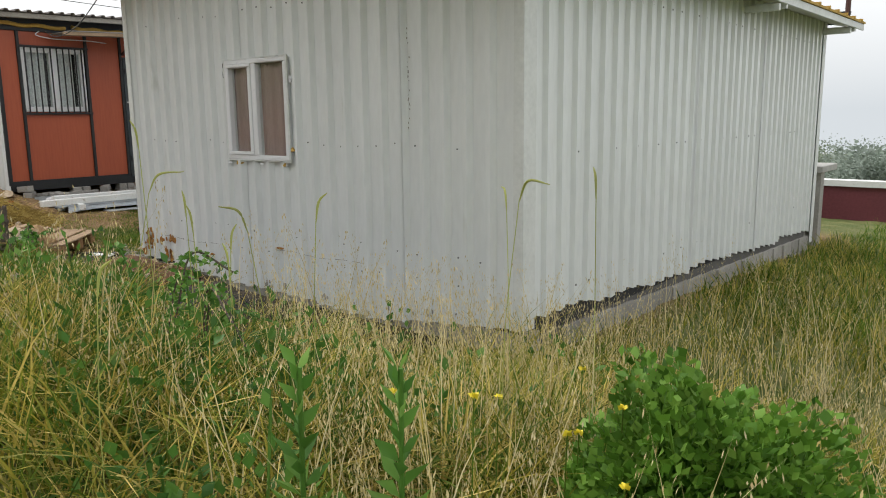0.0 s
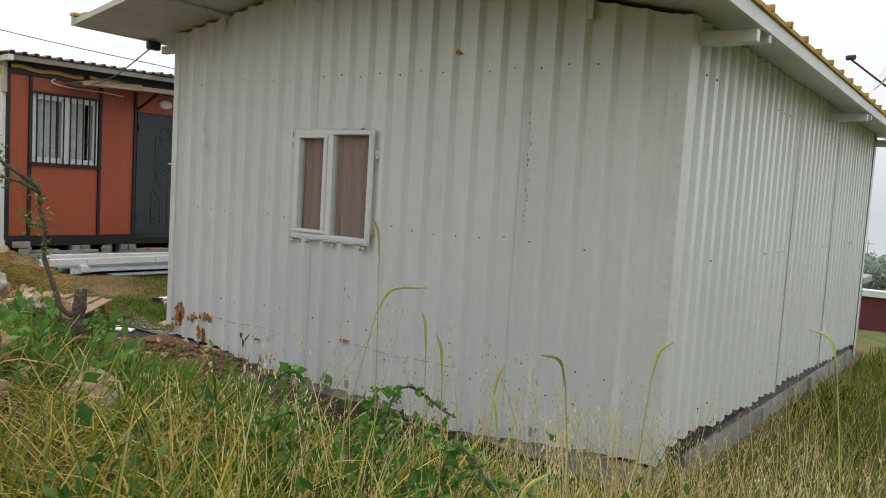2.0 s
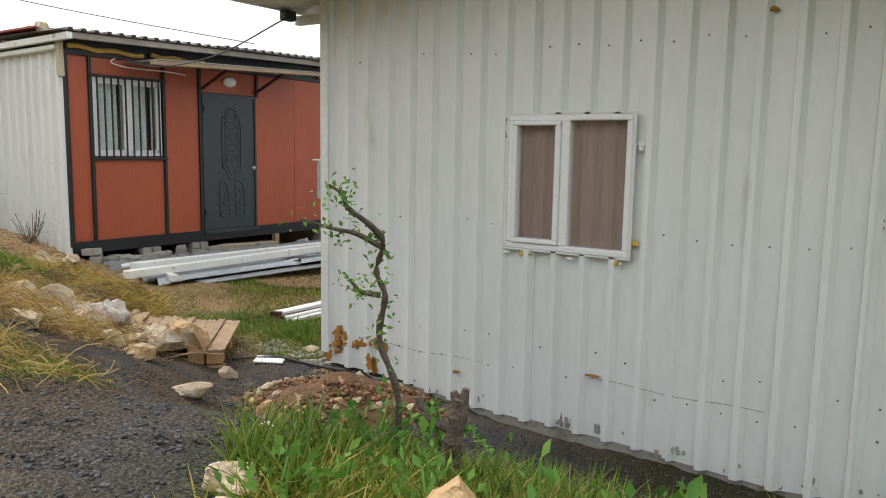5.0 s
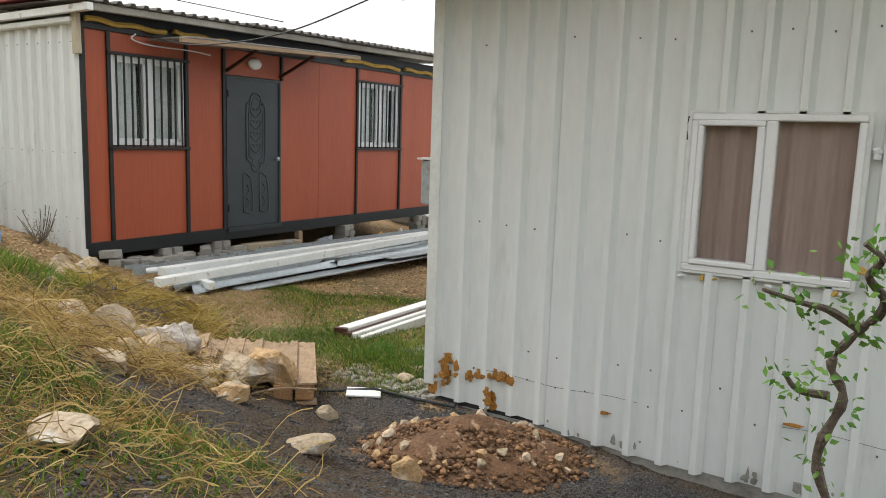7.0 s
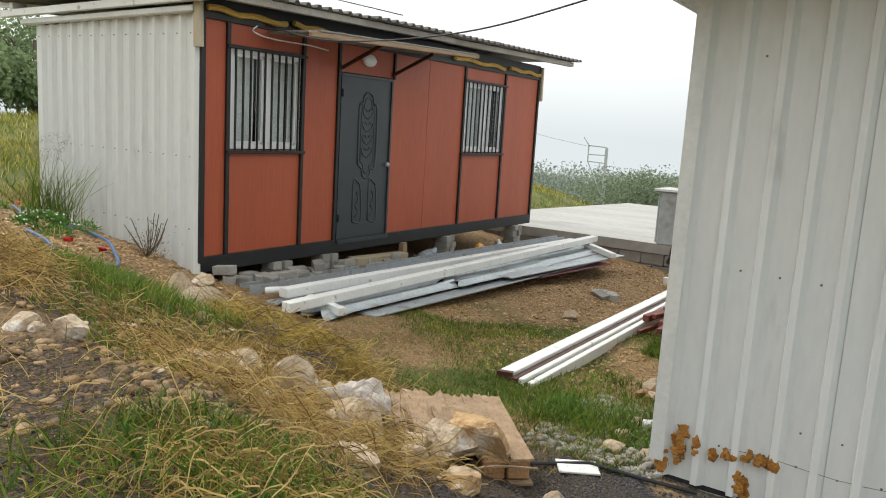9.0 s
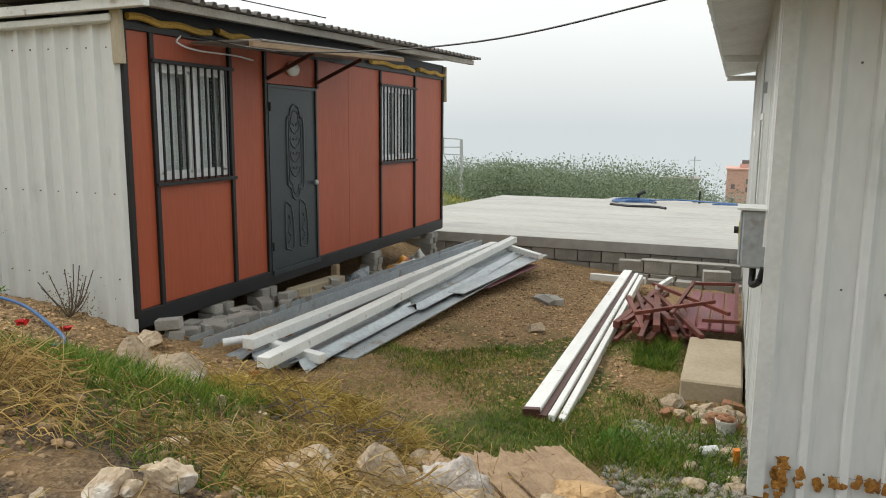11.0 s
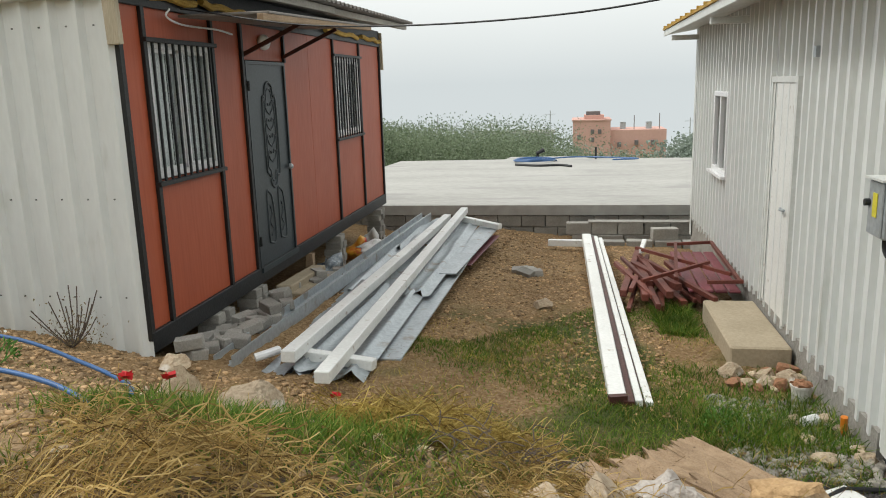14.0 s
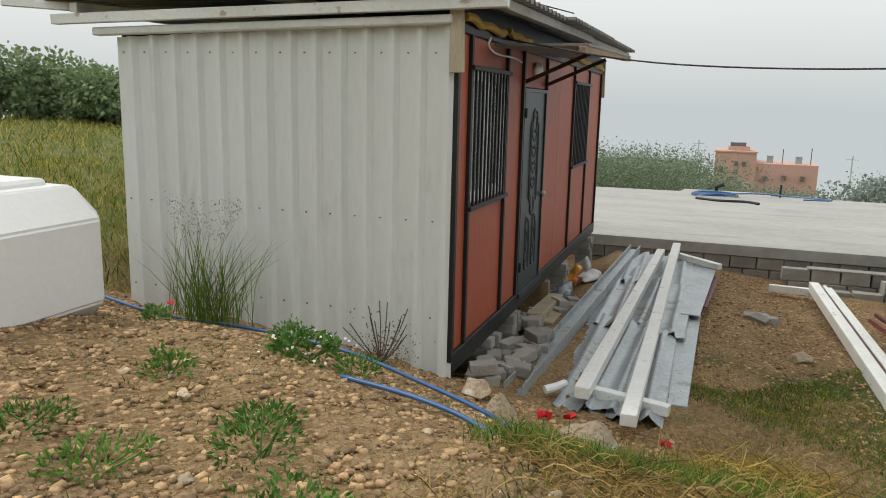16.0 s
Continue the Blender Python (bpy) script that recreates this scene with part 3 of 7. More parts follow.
for i, (a, b, xe) in enumerate(((4.72, 7.0, -12.24), (6.9, 9.7, -12.17), (9.6, 12.6, -12.2))):
    part("roof_sheet", roof_sheet_mesh(-16.05, xe, a, b, lambda x, y, i=i: eave_z(x, y) + 0.006 * i), ROOF_SHEET, home, "grey-brown ribbed roof sheet")
for a, b in ((4.8, 8.7), (8.6, 12.45)):
    part("purlin", beam((-12.34, a, eave_z(-12.3, a) - 0.045), (-12.30, b, eave_z(-12.3, b) - 0.045), 0.07, 0.07, 0.004), DULL_BEAM, home, "weathered grey purlin")
part("purlin", beam((-15.7, 4.8, 3.08), (-15.7, 12.4, 3.2), 0.07, 0.07), WHITE_PAINT, home)
part("fascia_beam", beam((-15.9, 4.80, 2.99), (-12.22, 4.80, 3.06), 0.07, 0.075, 0.004), WHITE_PAINT, home, "white painted steel beam")
part("fascia_beam", beam((-16.15, 4.55, 3.10), (-15.25, 5.4, 3.08), 0.07, 0.06, 0.004), WHITE_PAINT, home)
part("fascia_beam", beam((-14.25, 4.45, 3.16), (-13.6, 5.6, 3.12), 0.08, 0.07, 0.004), WHITE_PAINT, home)
part("gutter_trim", beam((-15.55, 4.86, 2.90), (-12.6, 4.86, 2.96), 0.09, 0.06, 0.01), GREY_TRIM, home)
part("red_board", beam((-14.6, 4.9, 3.19), (-12.9, 4.9, 3.2), 0.3, 0.02), mat("red_board", (0.34, 0.05, 0.05), None, 0.6), home, "dull red sheet on the roof edge")
part("corner_batten", beam((CX + 0.03, 4.87, 2.62), (CX + 0.02, 4.87, 3.02), 0.05, 0.09, 0.003), PALEWOOD, home, "pale wooden batten")
part("corner_batten", beam((CX + 0.03, CY1 + 0.03, 2.55), (CX + 0.02, CY1 + 0.03, 3.1), 0.05, 0.07, 0.003), PALEWOOD, home)
for k, (a, b) in enumerate(((4.95, 5.95), (6.05, 6.9), (9.15, 10.6), (10.75, 11.8))):
    pts = [(CX + 0.05 + 0.012 * math.sin(9 * u + k), a + (b - a) * u, 2.985 + 0.012 * math.sin(13 * u + 2 * k) - 0.02 * u) for u in np.linspace(0, 1, 14)]
    part("foam_strip", tube(pts, 0.03, 7), YELLOW, home, "yellowed foam strip")
part("upper_wall_board", cuboid(CX - 0.03, CX + 0.02, CY0, CY1, CZ1 + 0.02, 3.12), BLACK_STEEL, home)
# canopy over the door on two braces
part("canopy_board", beam((-12.2, 5.7, 2.86), (-12.2, 8.6, 2.955), 0.72, 0.02, 0.004), ROOF_SHEET, home, "thin dark canopy board")
part("canopy_beam", beam((-11.87, 5.6, 2.82), (-11.87, 8.65, 2.935), 0.05, 0.05, 0.004), WOOD, home, "weathered canopy edge beam")
for yy in (6.88, 7.84):
    part("brace", beam((CX + 0.01, yy, 2.62), (CX + 0.6, yy, 2.88), 0.03, 0.035), BROWN_STEEL, home, "brown steel brace")
pts = curve_points([(CX + 0.06, 5.55, 2.9), (CX + 0.06, 5.5, 2.84), (CX + 0.05, 5.75, 2.80), (CX + 0.05, 6.3, 2.80), (CX + 0.05, 6.6, 2.78)], 6)
part("conduit", tube(pts, 0.008, 6), PVC, home, "white plastic conduit")
bm = bmesh.new()
bmesh.ops.create_uvsphere(bm, u_segments=16, v_segments=8, radius=1)
bmesh.ops.transform(bm, matrix=Matrix.LocRotScale((CX + 0.02, 7.36, 2.75), None, (0.05, 0.12, 0.075)), verts=bm.verts)
part("oval_lamp", bm, PVC, home, "white oval bulkhead lamp", smooth=True)


def home_window(w, bars):
    """A white window behind upright steel bars."""
    y0, y1, z0, z1 = w
    win = thing("barred_window", "white window with lace curtain behind black steel bars", "window", "container windows", at=(CX, (y0 + y1) / 2, z0))
    f = 0.045
    for a, b, c, d in ((y0, y1, z0, z0 + f), (y0, y1, z1 - f, z1), (y0, y0 + f, z0 + f, z1 - f), (y1 - f, y1, z0 + f, z1 - f), ((y0 + y1) / 2 - 0.035, (y0 + y1) / 2 + 0.035, z0 + f, z1 - f)):
        part("frame", cuboid(CX - 0.055, CX + 0.004, a, b, c, d, 0.004), PVC, win)
    m = (y0 + y1) / 2
    for a, b in ((y0 + f, m - 0.035), (m + 0.035, y1 - f)):
        for p, q, r, t in ((a, b, z0 + f, z0 + f + 0.03), (a, b, z1 - f - 0.03, z1 - f), (a, a + 0.03, z0 + f, z1 - f), (b - 0.03, b, z0 + f, z1 - f)):
            part("sash", cuboid(CX - 0.045, CX - 0.008, p, q, r, t, 0.003), PVC, win)
        pane = part("pane", cuboid(CX - 0.03, CX - 0.026, a + 0.03, b - 0.03, z0 + f + 0.03, z1 - f - 0.03), GLASS, win)
        pane.visible_shadow = False
    yy = np.linspace(y0 + 0.05, y1 - 0.05, 60)
    xx = CX - 0.075 + 0.012 * np.sin(yy * 55)
    verts = [(a, b, z) for z in (z0 + 0.02, z1 - 0.02) for a, b in zip(xx, yy)]
    faces = [(k, k + 1, 61 + k, 60 + k) for k in range(59) if not (20 < k % 30 < 25)]
    part("curtain", mesh_from(verts, faces), LACE, win, "white lace curtain")
    for z in (z0 - 0.03, z1 + 0.012):
        part("bar_rail", cuboid(CX + 0.004, CX + 0.05, y0 - 0.06, y1 + 0.06, z - 0.016, z + 0.016, 0.003), BLACK_STEEL, win)
    for k in range(bars):
        yb = y0 + (k + 0.5) * (y1 - y0) / bars
        part("bar", cuboid(CX + 0.02, CX + 0.036, yb - 0.008, yb + 0.008, z0 - 0.014, z1 - 0.004), BLACK_STEEL, win)


home_window(W1, 10)
home_window(W2, 10)

door = thing("entrance_door", "dark grey embossed steel door, closed", "door", at=(CX, 7.35, 0.64))
part("leaf", cuboid(CX - 0.04, CX + 0.012, DOOR[0], DOOR[1], DOOR[2], DOOR[3], 0.004), DOOR_STEEL, door)

for p, q in (((DOOR[0] - 0.0), DOOR[0] + 0.03), (DOOR[1] - 0.03, DOOR[1])):
    part("jamb", cuboid(CX - 0.03, CX + 0.03, p, q, DOOR[2], DOOR[3]), DOOR_STEEL, door)
part("head", cuboid(CX - 0.03, CX + 0.03, DOOR[0] + 0.03, DOOR[1] - 0.03, DOOR[3] - 0.03, DOOR[3]), DOOR_STEEL, door)
part("threshold", cuboid(CX - 0.06, CX + 0.05, DOOR[0], DOOR[1], DOOR[2] - 0.05, DOOR[2] - 0.002), DOOR_STEEL, door)


def moulding(points, r):
    return tube(curve_points([(CX + 0.012, 6.87 + u * 0.97, 0.64 + v * 1.93) for u, v in points], 5), r, 6)


loop = [(0.36, 0.46), (0.36, 0.80), (0.42, 0.83), (0.45, 0.88), (0.53, 0.90), (0.61, 0.88), (0.64, 0.83), (0.70, 0.80), (0.70, 0.46), (0.62, 0.43), (0.60, 0.39), (0.53, 0.37), (0.46, 0.39), (0.44, 0.43), (0.36, 0.46)]
part("panel_moulding", moulding(loop, 0.014), DOOR_STEEL, door, smooth=True)
part("panel_moulding", moulding([(0.53 + (u - 0.53) * 0.72, 0.635 + (v - 0.635) * 0.88) for u, v in loop], 0.008), DOOR_STEEL, door, smooth=True)
for sx in (0.30, 0.60):
    lo = [(sx, 0.10), (sx, 0.34), (sx + 0.06, 0.355), (sx + 0.14, 0.30), (sx + 0.16, 0.10), (sx, 0.10)]
    part("panel_moulding", moulding(lo, 0.012), DOOR_STEEL, door, smooth=True)
    part("scroll", moulding([(sx + 0.05, 0.13), (sx + 0.11, 0.16), (sx + 0.05, 0.20), (sx + 0.10, 0.24), (sx + 0.06, 0.29)], 0.010), DOOR_STEEL, door, smooth=True)
for v0 in (0.50, 0.58, 0.66, 0.74):
    for sg in (-1, 1):
        part("scroll", moulding([(0.53, v0), (0.53 + 0.07 * sg, v0 + 0.02), (0.53 + 0.10 * sg, v0 + 0.05), (0.53 + 0.05 * sg, v0 + 0.06), (0.53 + 0.02 * sg, v0 + 0.045)], 0.010), DOOR_STEEL, door, smooth=True)
bm = bmesh.new()
bmesh.ops.create_uvsphere(bm, u_segments=10, v_segments=8, radius=0.03)
bmesh.ops.translate(bm, vec=(CX + 0.05, DOOR[1] - 0.08, 1.52), verts=bm.verts)
part("knob", bm, GALV, door, "bright steel knob", smooth=True)
for z in (0.85, 2.3):
    part("hinge", tube([(CX + 0.035, DOOR[0] + 0.02, z), (CX + 0.035, DOOR[0] + 0.02, z + 0.09)], 0.014), BLACK_STEEL, door)

# ---- shed window, door and fittings ----
wx0, wx1, wz0, wz1 = WIN
shed_win = thing("shed_window", "white plastic two-light window with mauve curtain, closed", "window", at=((wx0 + wx1) / 2, SY0, wz0))
f, mx = 0.04, -5.79
for a, b, c, d in ((wx0, wx1, wz0, wz0 + f), (wx0, wx1, wz1 - f, wz1), (wx0, wx0 + f, wz0 + f, wz1 - f), (wx1 - f, wx1, wz0 + f, wz1 - f), (mx - 0.03, mx + 0.03, wz0 + f, wz1 - f)):
    part("frame", cuboid(a, b, SY0 - 0.044, SY0 + 0.04, c, d, 0.006), PVC, shed_win)
for a, b, c, d in ((wx0 + f, mx - 0.03, wz0 + f, wz0 + f + 0.03), (wx0 + f, mx - 0.03, wz1 - f - 0.03, wz1 - f), (wx0 + f, wx0 + f + 0.03, wz0 + f + 0.03, wz1 - f - 0.03), (mx - 0.07, mx - 0.03, wz0 + f + 0.03, wz1 - f - 0.03)):
    part("sash", cuboid(a, b, SY0 - 0.056, SY0 + 0.02, c, d, 0.006), PVC, shed_win)
for a, b, c, d in ((wx0 + f + 0.03, mx - 0.07, wz0 + f + 0.03, wz1 - f - 0.03), (mx + 0.03, wx1 - f, wz0 + f, wz1 - f)):
    pane = part("pane", cuboid(a, b, SY0 - 0.008, SY0 - 0.004, c, d), GLASS, shed_win)
    pane.visible_shadow = False
xx = np.linspace(wx0 - 0.05, wx1 + 0.05, 120)
yy = SY0 + 0.022 + 0.010 * np.sin(xx * 38) + 0.008 * np.sin(xx * 91 + 1)
verts = [(a, b, z) for z in (wz0 + 0.01, wz1 - 0.01) for a, b in zip(xx, yy)]
part("curtain", mesh_from(verts, [(k, k + 1, 121 + k, 120 + k) for k in range(119)]), CURTAIN, shed_win, "mauve-brown curtain", smooth=True)
for a, b, c, d in ((wx0 - 0.02, wx1 + 0.02, wz1, wz1 + 0.012), (wx0 - 0.02, wx1 + 0.02, wz0 - 0.012, wz0), (wx0 - 0.02, wx0, wz0, wz1), (wx1, wx1 + 0.02, wz0, wz1)):
    part("flashing", cuboid(a, b, SY0 - 0.042, SY0 - 0.030, c, d), GREY_TRIM, shed_win)
rnd = random.Random(5)
for k in range(9):
    bm = rock(70 + k, rnd.uniform(0.015, 0.04), 0.012, rnd.uniform(0.012, 0.028), 1)
    side = k % 3 == 0
    bmesh.ops.translate(bm, vec=(wx1 + 0.05 if side else rnd.uniform(wx0, wx1), SY0 - 0.036, rnd.uniform(wz0, wz1) if side else wz0 - 0.035), verts=bm.verts)
    part("foam_bead", bm, YELLOW if k % 2 else LACE, shed_win, "dried foam bead")
part("crack", tube([(wx0 - 0.02, SY0 - 0.036, wz1 - 0.02), (wx0 - 0.03, SY0 - 0.036, wz1 - 0.08), (wx0 - 0.02, SY0 - 0.036, wz1 - 0.15)], 0.010, 5), DARK, shed_win, "dark gap in the flashing")

# brackets under the eaves
for yy in (4.5, 8.6, 11.8):
    part("bracket", beam((SX1 + 0.0, yy, 2.62), (SX1 + 0.38, yy, 2.62), 0.06, 0.07, 0.004), GREY_TRIM, shed)
    part("bracket", beam((SX1 + 0.0, yy + 0.25, 2.66), (SX1 + 0.38, yy + 0.25, 2.66), 0.06, 0.07, 0.004), GREY_TRIM, shed)
    part("bracket", beam((SX0, yy, 2.86), (SX0 - 0.42, yy, 2.86), 0.06, 0.07, 0.004), GREY_TRIM, shed)
part("insulator", cuboid(SX0 - 0.42, SX0 - 0.34, 4.3, 4.42, 2.84, 2.92, 0.01), BLACK_STEEL, shed, "black cable clamp")
for xx in (-7.2, -6.3, -4.4, -3.6):
    part("soffit_tab", cuboid(xx - 0.02, xx + 0.02, SY0 - 0.05, SY0 - 0.03, float(shed_top(xx)) - 0.12, float(shed_top(xx))), GREY_TRIM, shed)
    part("soffit_beam", beam((xx, RY0 + 0.02, roof_z(xx) - 0.02), (xx, SY0, roof_z(xx) - 0.02), 0.05, 0.035), SOFFIT, shed)

# screws of the wall sheets
bm = bmesh.new()
rnd = random.Random(11)
for z in (0.35, 0.55, 1.35, 2.5):
    xx = SX0 + 0.1
    xx = math.ceil(xx / 0.2) * 0.2 + 0.06
    while xx < SX1:
        if rnd.random() < 0.62 and not (WIN[0] - 0.1 < xx < WIN[1] + 0.1 and WIN[2] - 0.1 < z < WIN[3] + 0.1):
            zz = z + rnd.uniform(-0.02, 0.02)
            box(bm, xx - 0.005, xx + 0.005, SY0 - 0.008, SY0 - 0.001, zz - 0.005, zz + 0.005)
        xx += 0.2
for z in (0.3, 1.3, 2.45):
    yy = SY0 + 0.1
    while yy < SY1:
        if rnd.random() < 0.5:
            box(bm, SX1, SX1 + 0.04, yy - 0.006, yy + 0.006, z - 0.006, z + 0.006)
        yy += 0.2
for z in (0.9, 1.6, 2.75):
    xx = math.ceil(CXB / 0.2) * 0.2 + 0.06
    while xx < CX:
        box(bm, xx - 0.005, xx + 0.005, CY0 - 0.01, CY0, z - 0.005, z + 0.005)
        xx += 0.2
tagged(part("sheet_screws", bm, GALV_DARK), "small dark screws in the wall sheets", "screws", kind="stuff")

# brown foam and rust on the corner foot
STAINS = ((-7.84, 0.21, 0.03, 0.09, 26), (-7.75, 0.31, 0.035, 0.11, 34), (-7.66, 0.33, 0.022, 0.055, 14), (-7.56, 0.28, 0.012, 0.03, 6), (-7.46, 0.33, 0.04, 0.022, 10), (-7.31, 0.335, 0.10, 0.014, 16), (-7.40, 0.17, 0.045, 0.065, 20))
for sx_, sz_, rx_, rz_, count in STAINS:
    bm = bmesh.new()
    for k in range(count):
        q = rnd.uniform(0.010, 0.026)
        a, r = rnd.uniform(0, 6.28), math.sqrt(rnd.random())
        blob = rock(120 + k + count, q, 0.005, q * rnd.uniform(0.8, 1.9), 2, 0.7)
        bmesh.ops.translate(blob, vec=(sx_ + rx_ * r * math.cos(a), SY0 - rnd.choice((0.006, 0.042)), sz_ + rz_ * r * math.sin(a)), verts=blob.verts)
        me = bpy.data.meshes.new("blob")
        blob.to_mesh(me)
        blob.free()
        bm.from_mesh(me)
        bpy.data.meshes.remove(me)
    part("foam_stain", bm, RUST, shed, "rust-brown foam patch")
for k in range(60):
    xx = rnd.uniform(SX0 + 0.3, SX1 - 0.3)
    q = rnd.uniform(0.006, 0.022)
    bm = rock(400 + k, q, 0.004, q * rnd.uniform(1.0, 2.6), 1, 0.7)
    bmesh.ops.translate(bm, vec=(xx, SY0 - rnd.choice((0.003, 0.037)), shed_low(xx) + rnd.uniform(0.0, 0.09)), verts=bm.verts)
    part("mortar_splash", bm, CONCRETE, shed)
for k in range(22):
    q = rnd.uniform(0.003, 0.008)
    bm = rock(470 + k, q, 0.003, q * rnd.uniform(1.0, 2.5), 1, 0.7)
    bmesh.ops.translate(bm, vec=(-4.0 + rnd.uniform(-0.018, 0.018), SY0 - 0.004, 2.2 - 0.034 * k), verts=bm.verts)
    part("sealant_fleck", bm, CONCRETE, shed)
part("rust_run", tube(curve_points([(-5.85, SY0 - 0.004, 2.78), (-5.86, SY0 - 0.004, 2.68), (-5.82, SY0 - 0.004, 2.63), (-5.83, SY0 - 0.004, 2.58)], 4), 0.009, 5), RUST, shed, "brown rust run")
for xx, z in ((-5.55, 0.42), (-6.6, 0.25), (-4.6, 2.62)):
    bm = rock(int(xx * -100), 0.05, 0.008, 0.015, 1, 0.5)
    bmesh.ops.translate(bm, vec=(xx, SY0 - 0.03, z), verts=bm.verts)
    part("foam_stain", bm, RUST, shed)
for z, a, b in ((0.36, -7.5, -6.4), (0.40, -5.6, -4.5)):
    part("scratch", tube([(a + (b - a) * u, SY0 - 0.036, z + 0.01 * math.sin(9 * u)) for u in np.linspace(0, 1, 9)], 0.0015, 4), MORTAR, shed, "thin scratch")

shed_door = thing("shed_door", "flat white sheet metal door, closed", "door", at=(SX0, 7.05, 0.25))
part("leaf", cuboid(SX0 - 0.04, SX0 - 0.03, 6.72, 7.45, 0.27, 2.24, 0.003), WHITE_PAINT, shed_door)
for a, b, c, d in ((6.67, 6.72, 0.24, 2.29), (7.45, 7.50, 0.24, 2.29), (6.72, 7.45, 2.24, 2.29)):
    part("frame", cuboid(SX0 - 0.05, SX0 - 0.0, a, b, c, d), GREY_TRIM, shed_door)
part("handle", tube([(SX0 - 0.06, 6.8, 1.2), (SX0 - 0.08, 6.85, 1.2), (SX0 - 0.06, 6.92, 1.2)], 0.012), GALV, shed_door)
back_win = thing("yard_window", "white plastic window in the shed wall", "window", at=(SX0, 9.9, 1.16))
a0, a1, z0, z1 = BWIN
for a, b, c, d in ((a0, a1, z0, z0 + 0.06), (a0, a1, z1 - 0.06, z1), (a0, a0 + 0.06, z0 + 0.06, z1 - 0.06), (a1 - 0.06, a1, z0 + 0.06, z1 - 0.06), (9.87, 9.93, z0 + 0.06, z1 - 0.06)):
    part("frame", cuboid(SX0 - 0.05, SX0 + 0.04, a, b, c, d, 0.005), PVC, back_win)
pane = part("pane", cuboid(SX0 - 0.01, SX0 - 0.006, a0 + 0.06, a1 - 0.06, z0 + 0.06, z1 - 0.06), GLASS, back_win)
pane.visible_shadow = False
part("sill", cuboid(SX0 - 0.1, SX0 - 0.02, a0 - 0.04, a1 + 0.04, z0 - 0.03, z0), PVC, back_win)

meter = thing("meter_box", "grey steel electric meter box with black cable", "meter box", at=(SX0, 4.8, 1.5))
part("case", cuboid(SX0 - 0.17, SX0 - 0.03, 4.46, 4.67, 1.43, 1.74, 0.008), GALV, meter)
part("lid", cuboid(SX0 - 0.182, SX0 - 0.17, 4.47, 4.66, 1.44, 1.73, 0.004), GALV, meter)
part("hood", cuboid(SX0 - 0.2, SX0 - 0.02, 4.44, 4.69, 1.74, 1.752), GREY_TRIM, meter)
part("warning_sticker", cuboid(SX0 - 0.186, SX0 - 0.183, 4.53, 4.59, 1.54, 1.67), mat("yellow_sticker", (0.7, 0.62, 0.05)), meter, "yellow warning sticker")
part("lock", tube([(SX0 - 0.17, 4.64, 1.61), (SX0 - 0.21, 4.64, 1.61)], 0.02), BLACK_STEEL, meter)
part("cable", tube(curve_points([(SX0 - 0.1, 4.60, 1.43), (SX0 - 0.1, 4.59, 1.36), (SX0 - 0.1, 4.53, 1.33), (SX0 - 0.07, 4.46, 1.36), (SX0 - 0.05, 4.43, 1.44)], 6), 0.018), BLACK_STEEL, meter, "black cable loop")
part("conduit", tube([(SX0 - 0.05, 4.46, 1.55), (SX0 - 0.05, 4.46, 2.9)], 0.014), PVC, meter, "white conduit")
part("junction", cuboid(SX0 - 0.07, SX0 - 0.02, 6.2, 6.26, 2.42, 2.5), GALV, meter)

dish = thing("satellite_dish", "grey satellite dish on a dark steel mast", "satellite dish", at=(-2.6, 12.45, 2.6))
part("mast", tube([(-2.78, 12.28, 2.72), (-2.78, 12.28, 3.58)], 0.035, 10), BROWN_STEEL, dish, "rusty brown mast")
part("foot", beam((-3.2, 12.28, 2.78), (-2.74, 12.28, 2.78), 0.05, 0.05), BLACK_STEEL, dish)
part("foot", beam((-3.2, 12.28, 2.90), (-2.74, 12.28, 2.90), 0.05, 0.05), BLACK_STEEL, dish)
bm = bmesh.new()
rings = []
prof = [(r, 0.35 * r * r) for r in np.linspace(0.02, 0.46, 8)] + [(r, 0.35 * r * r - 0.014) for r in np.linspace(0.455, 0.02, 8)]
for r, h in prof:
    rings.append([bm.verts.new((r * math.cos(t), r * math.sin(t) * 1.08, h)) for t in np.linspace(0, 2 * math.pi, 28, endpoint=False)])
for p, q in zip(rings, rings[1:]):
    for k in range(28):
        bm.faces.new((p[k], p[(k + 1) % 28], q[(k + 1) % 28], q[k]))
bm.faces.new(rings[0])
bm.faces.new(rings[-1])
aim = Vector((-0.80, -0.28, 0.45)).to_track_quat("Z", "Y").to_matrix().to_4x4()
centre = Vector((-2.80, 12.22, 3.80))
bmesh.ops.transform(bm, matrix=Matrix.Translation(centre) @ aim, verts=bm.verts)
part("reflector", bm, mat("dish_grey", (0.62, 0.63, 0.64), None, 0.4), dish, "pale grey reflector")
tip = centre + Vector((-0.60, -0.22, 0.02))
part("arm", tube([centre + Vector((-0.06, 0.0, -0.42)), tip], 0.014), BLACK_STEEL, dish)
part("feed", tube([tip - Vector((0.03, 0.03, 0)), tip + Vector((0.06, 0.04, 0.02))], 0.035), BLACK_STEEL, dish)
part("hub", tube([centre + Vector((0.02, 0.02, -0.04)), (-2.78, 12.28, 3.56)], 0.03), BLACK_STEEL, dish)

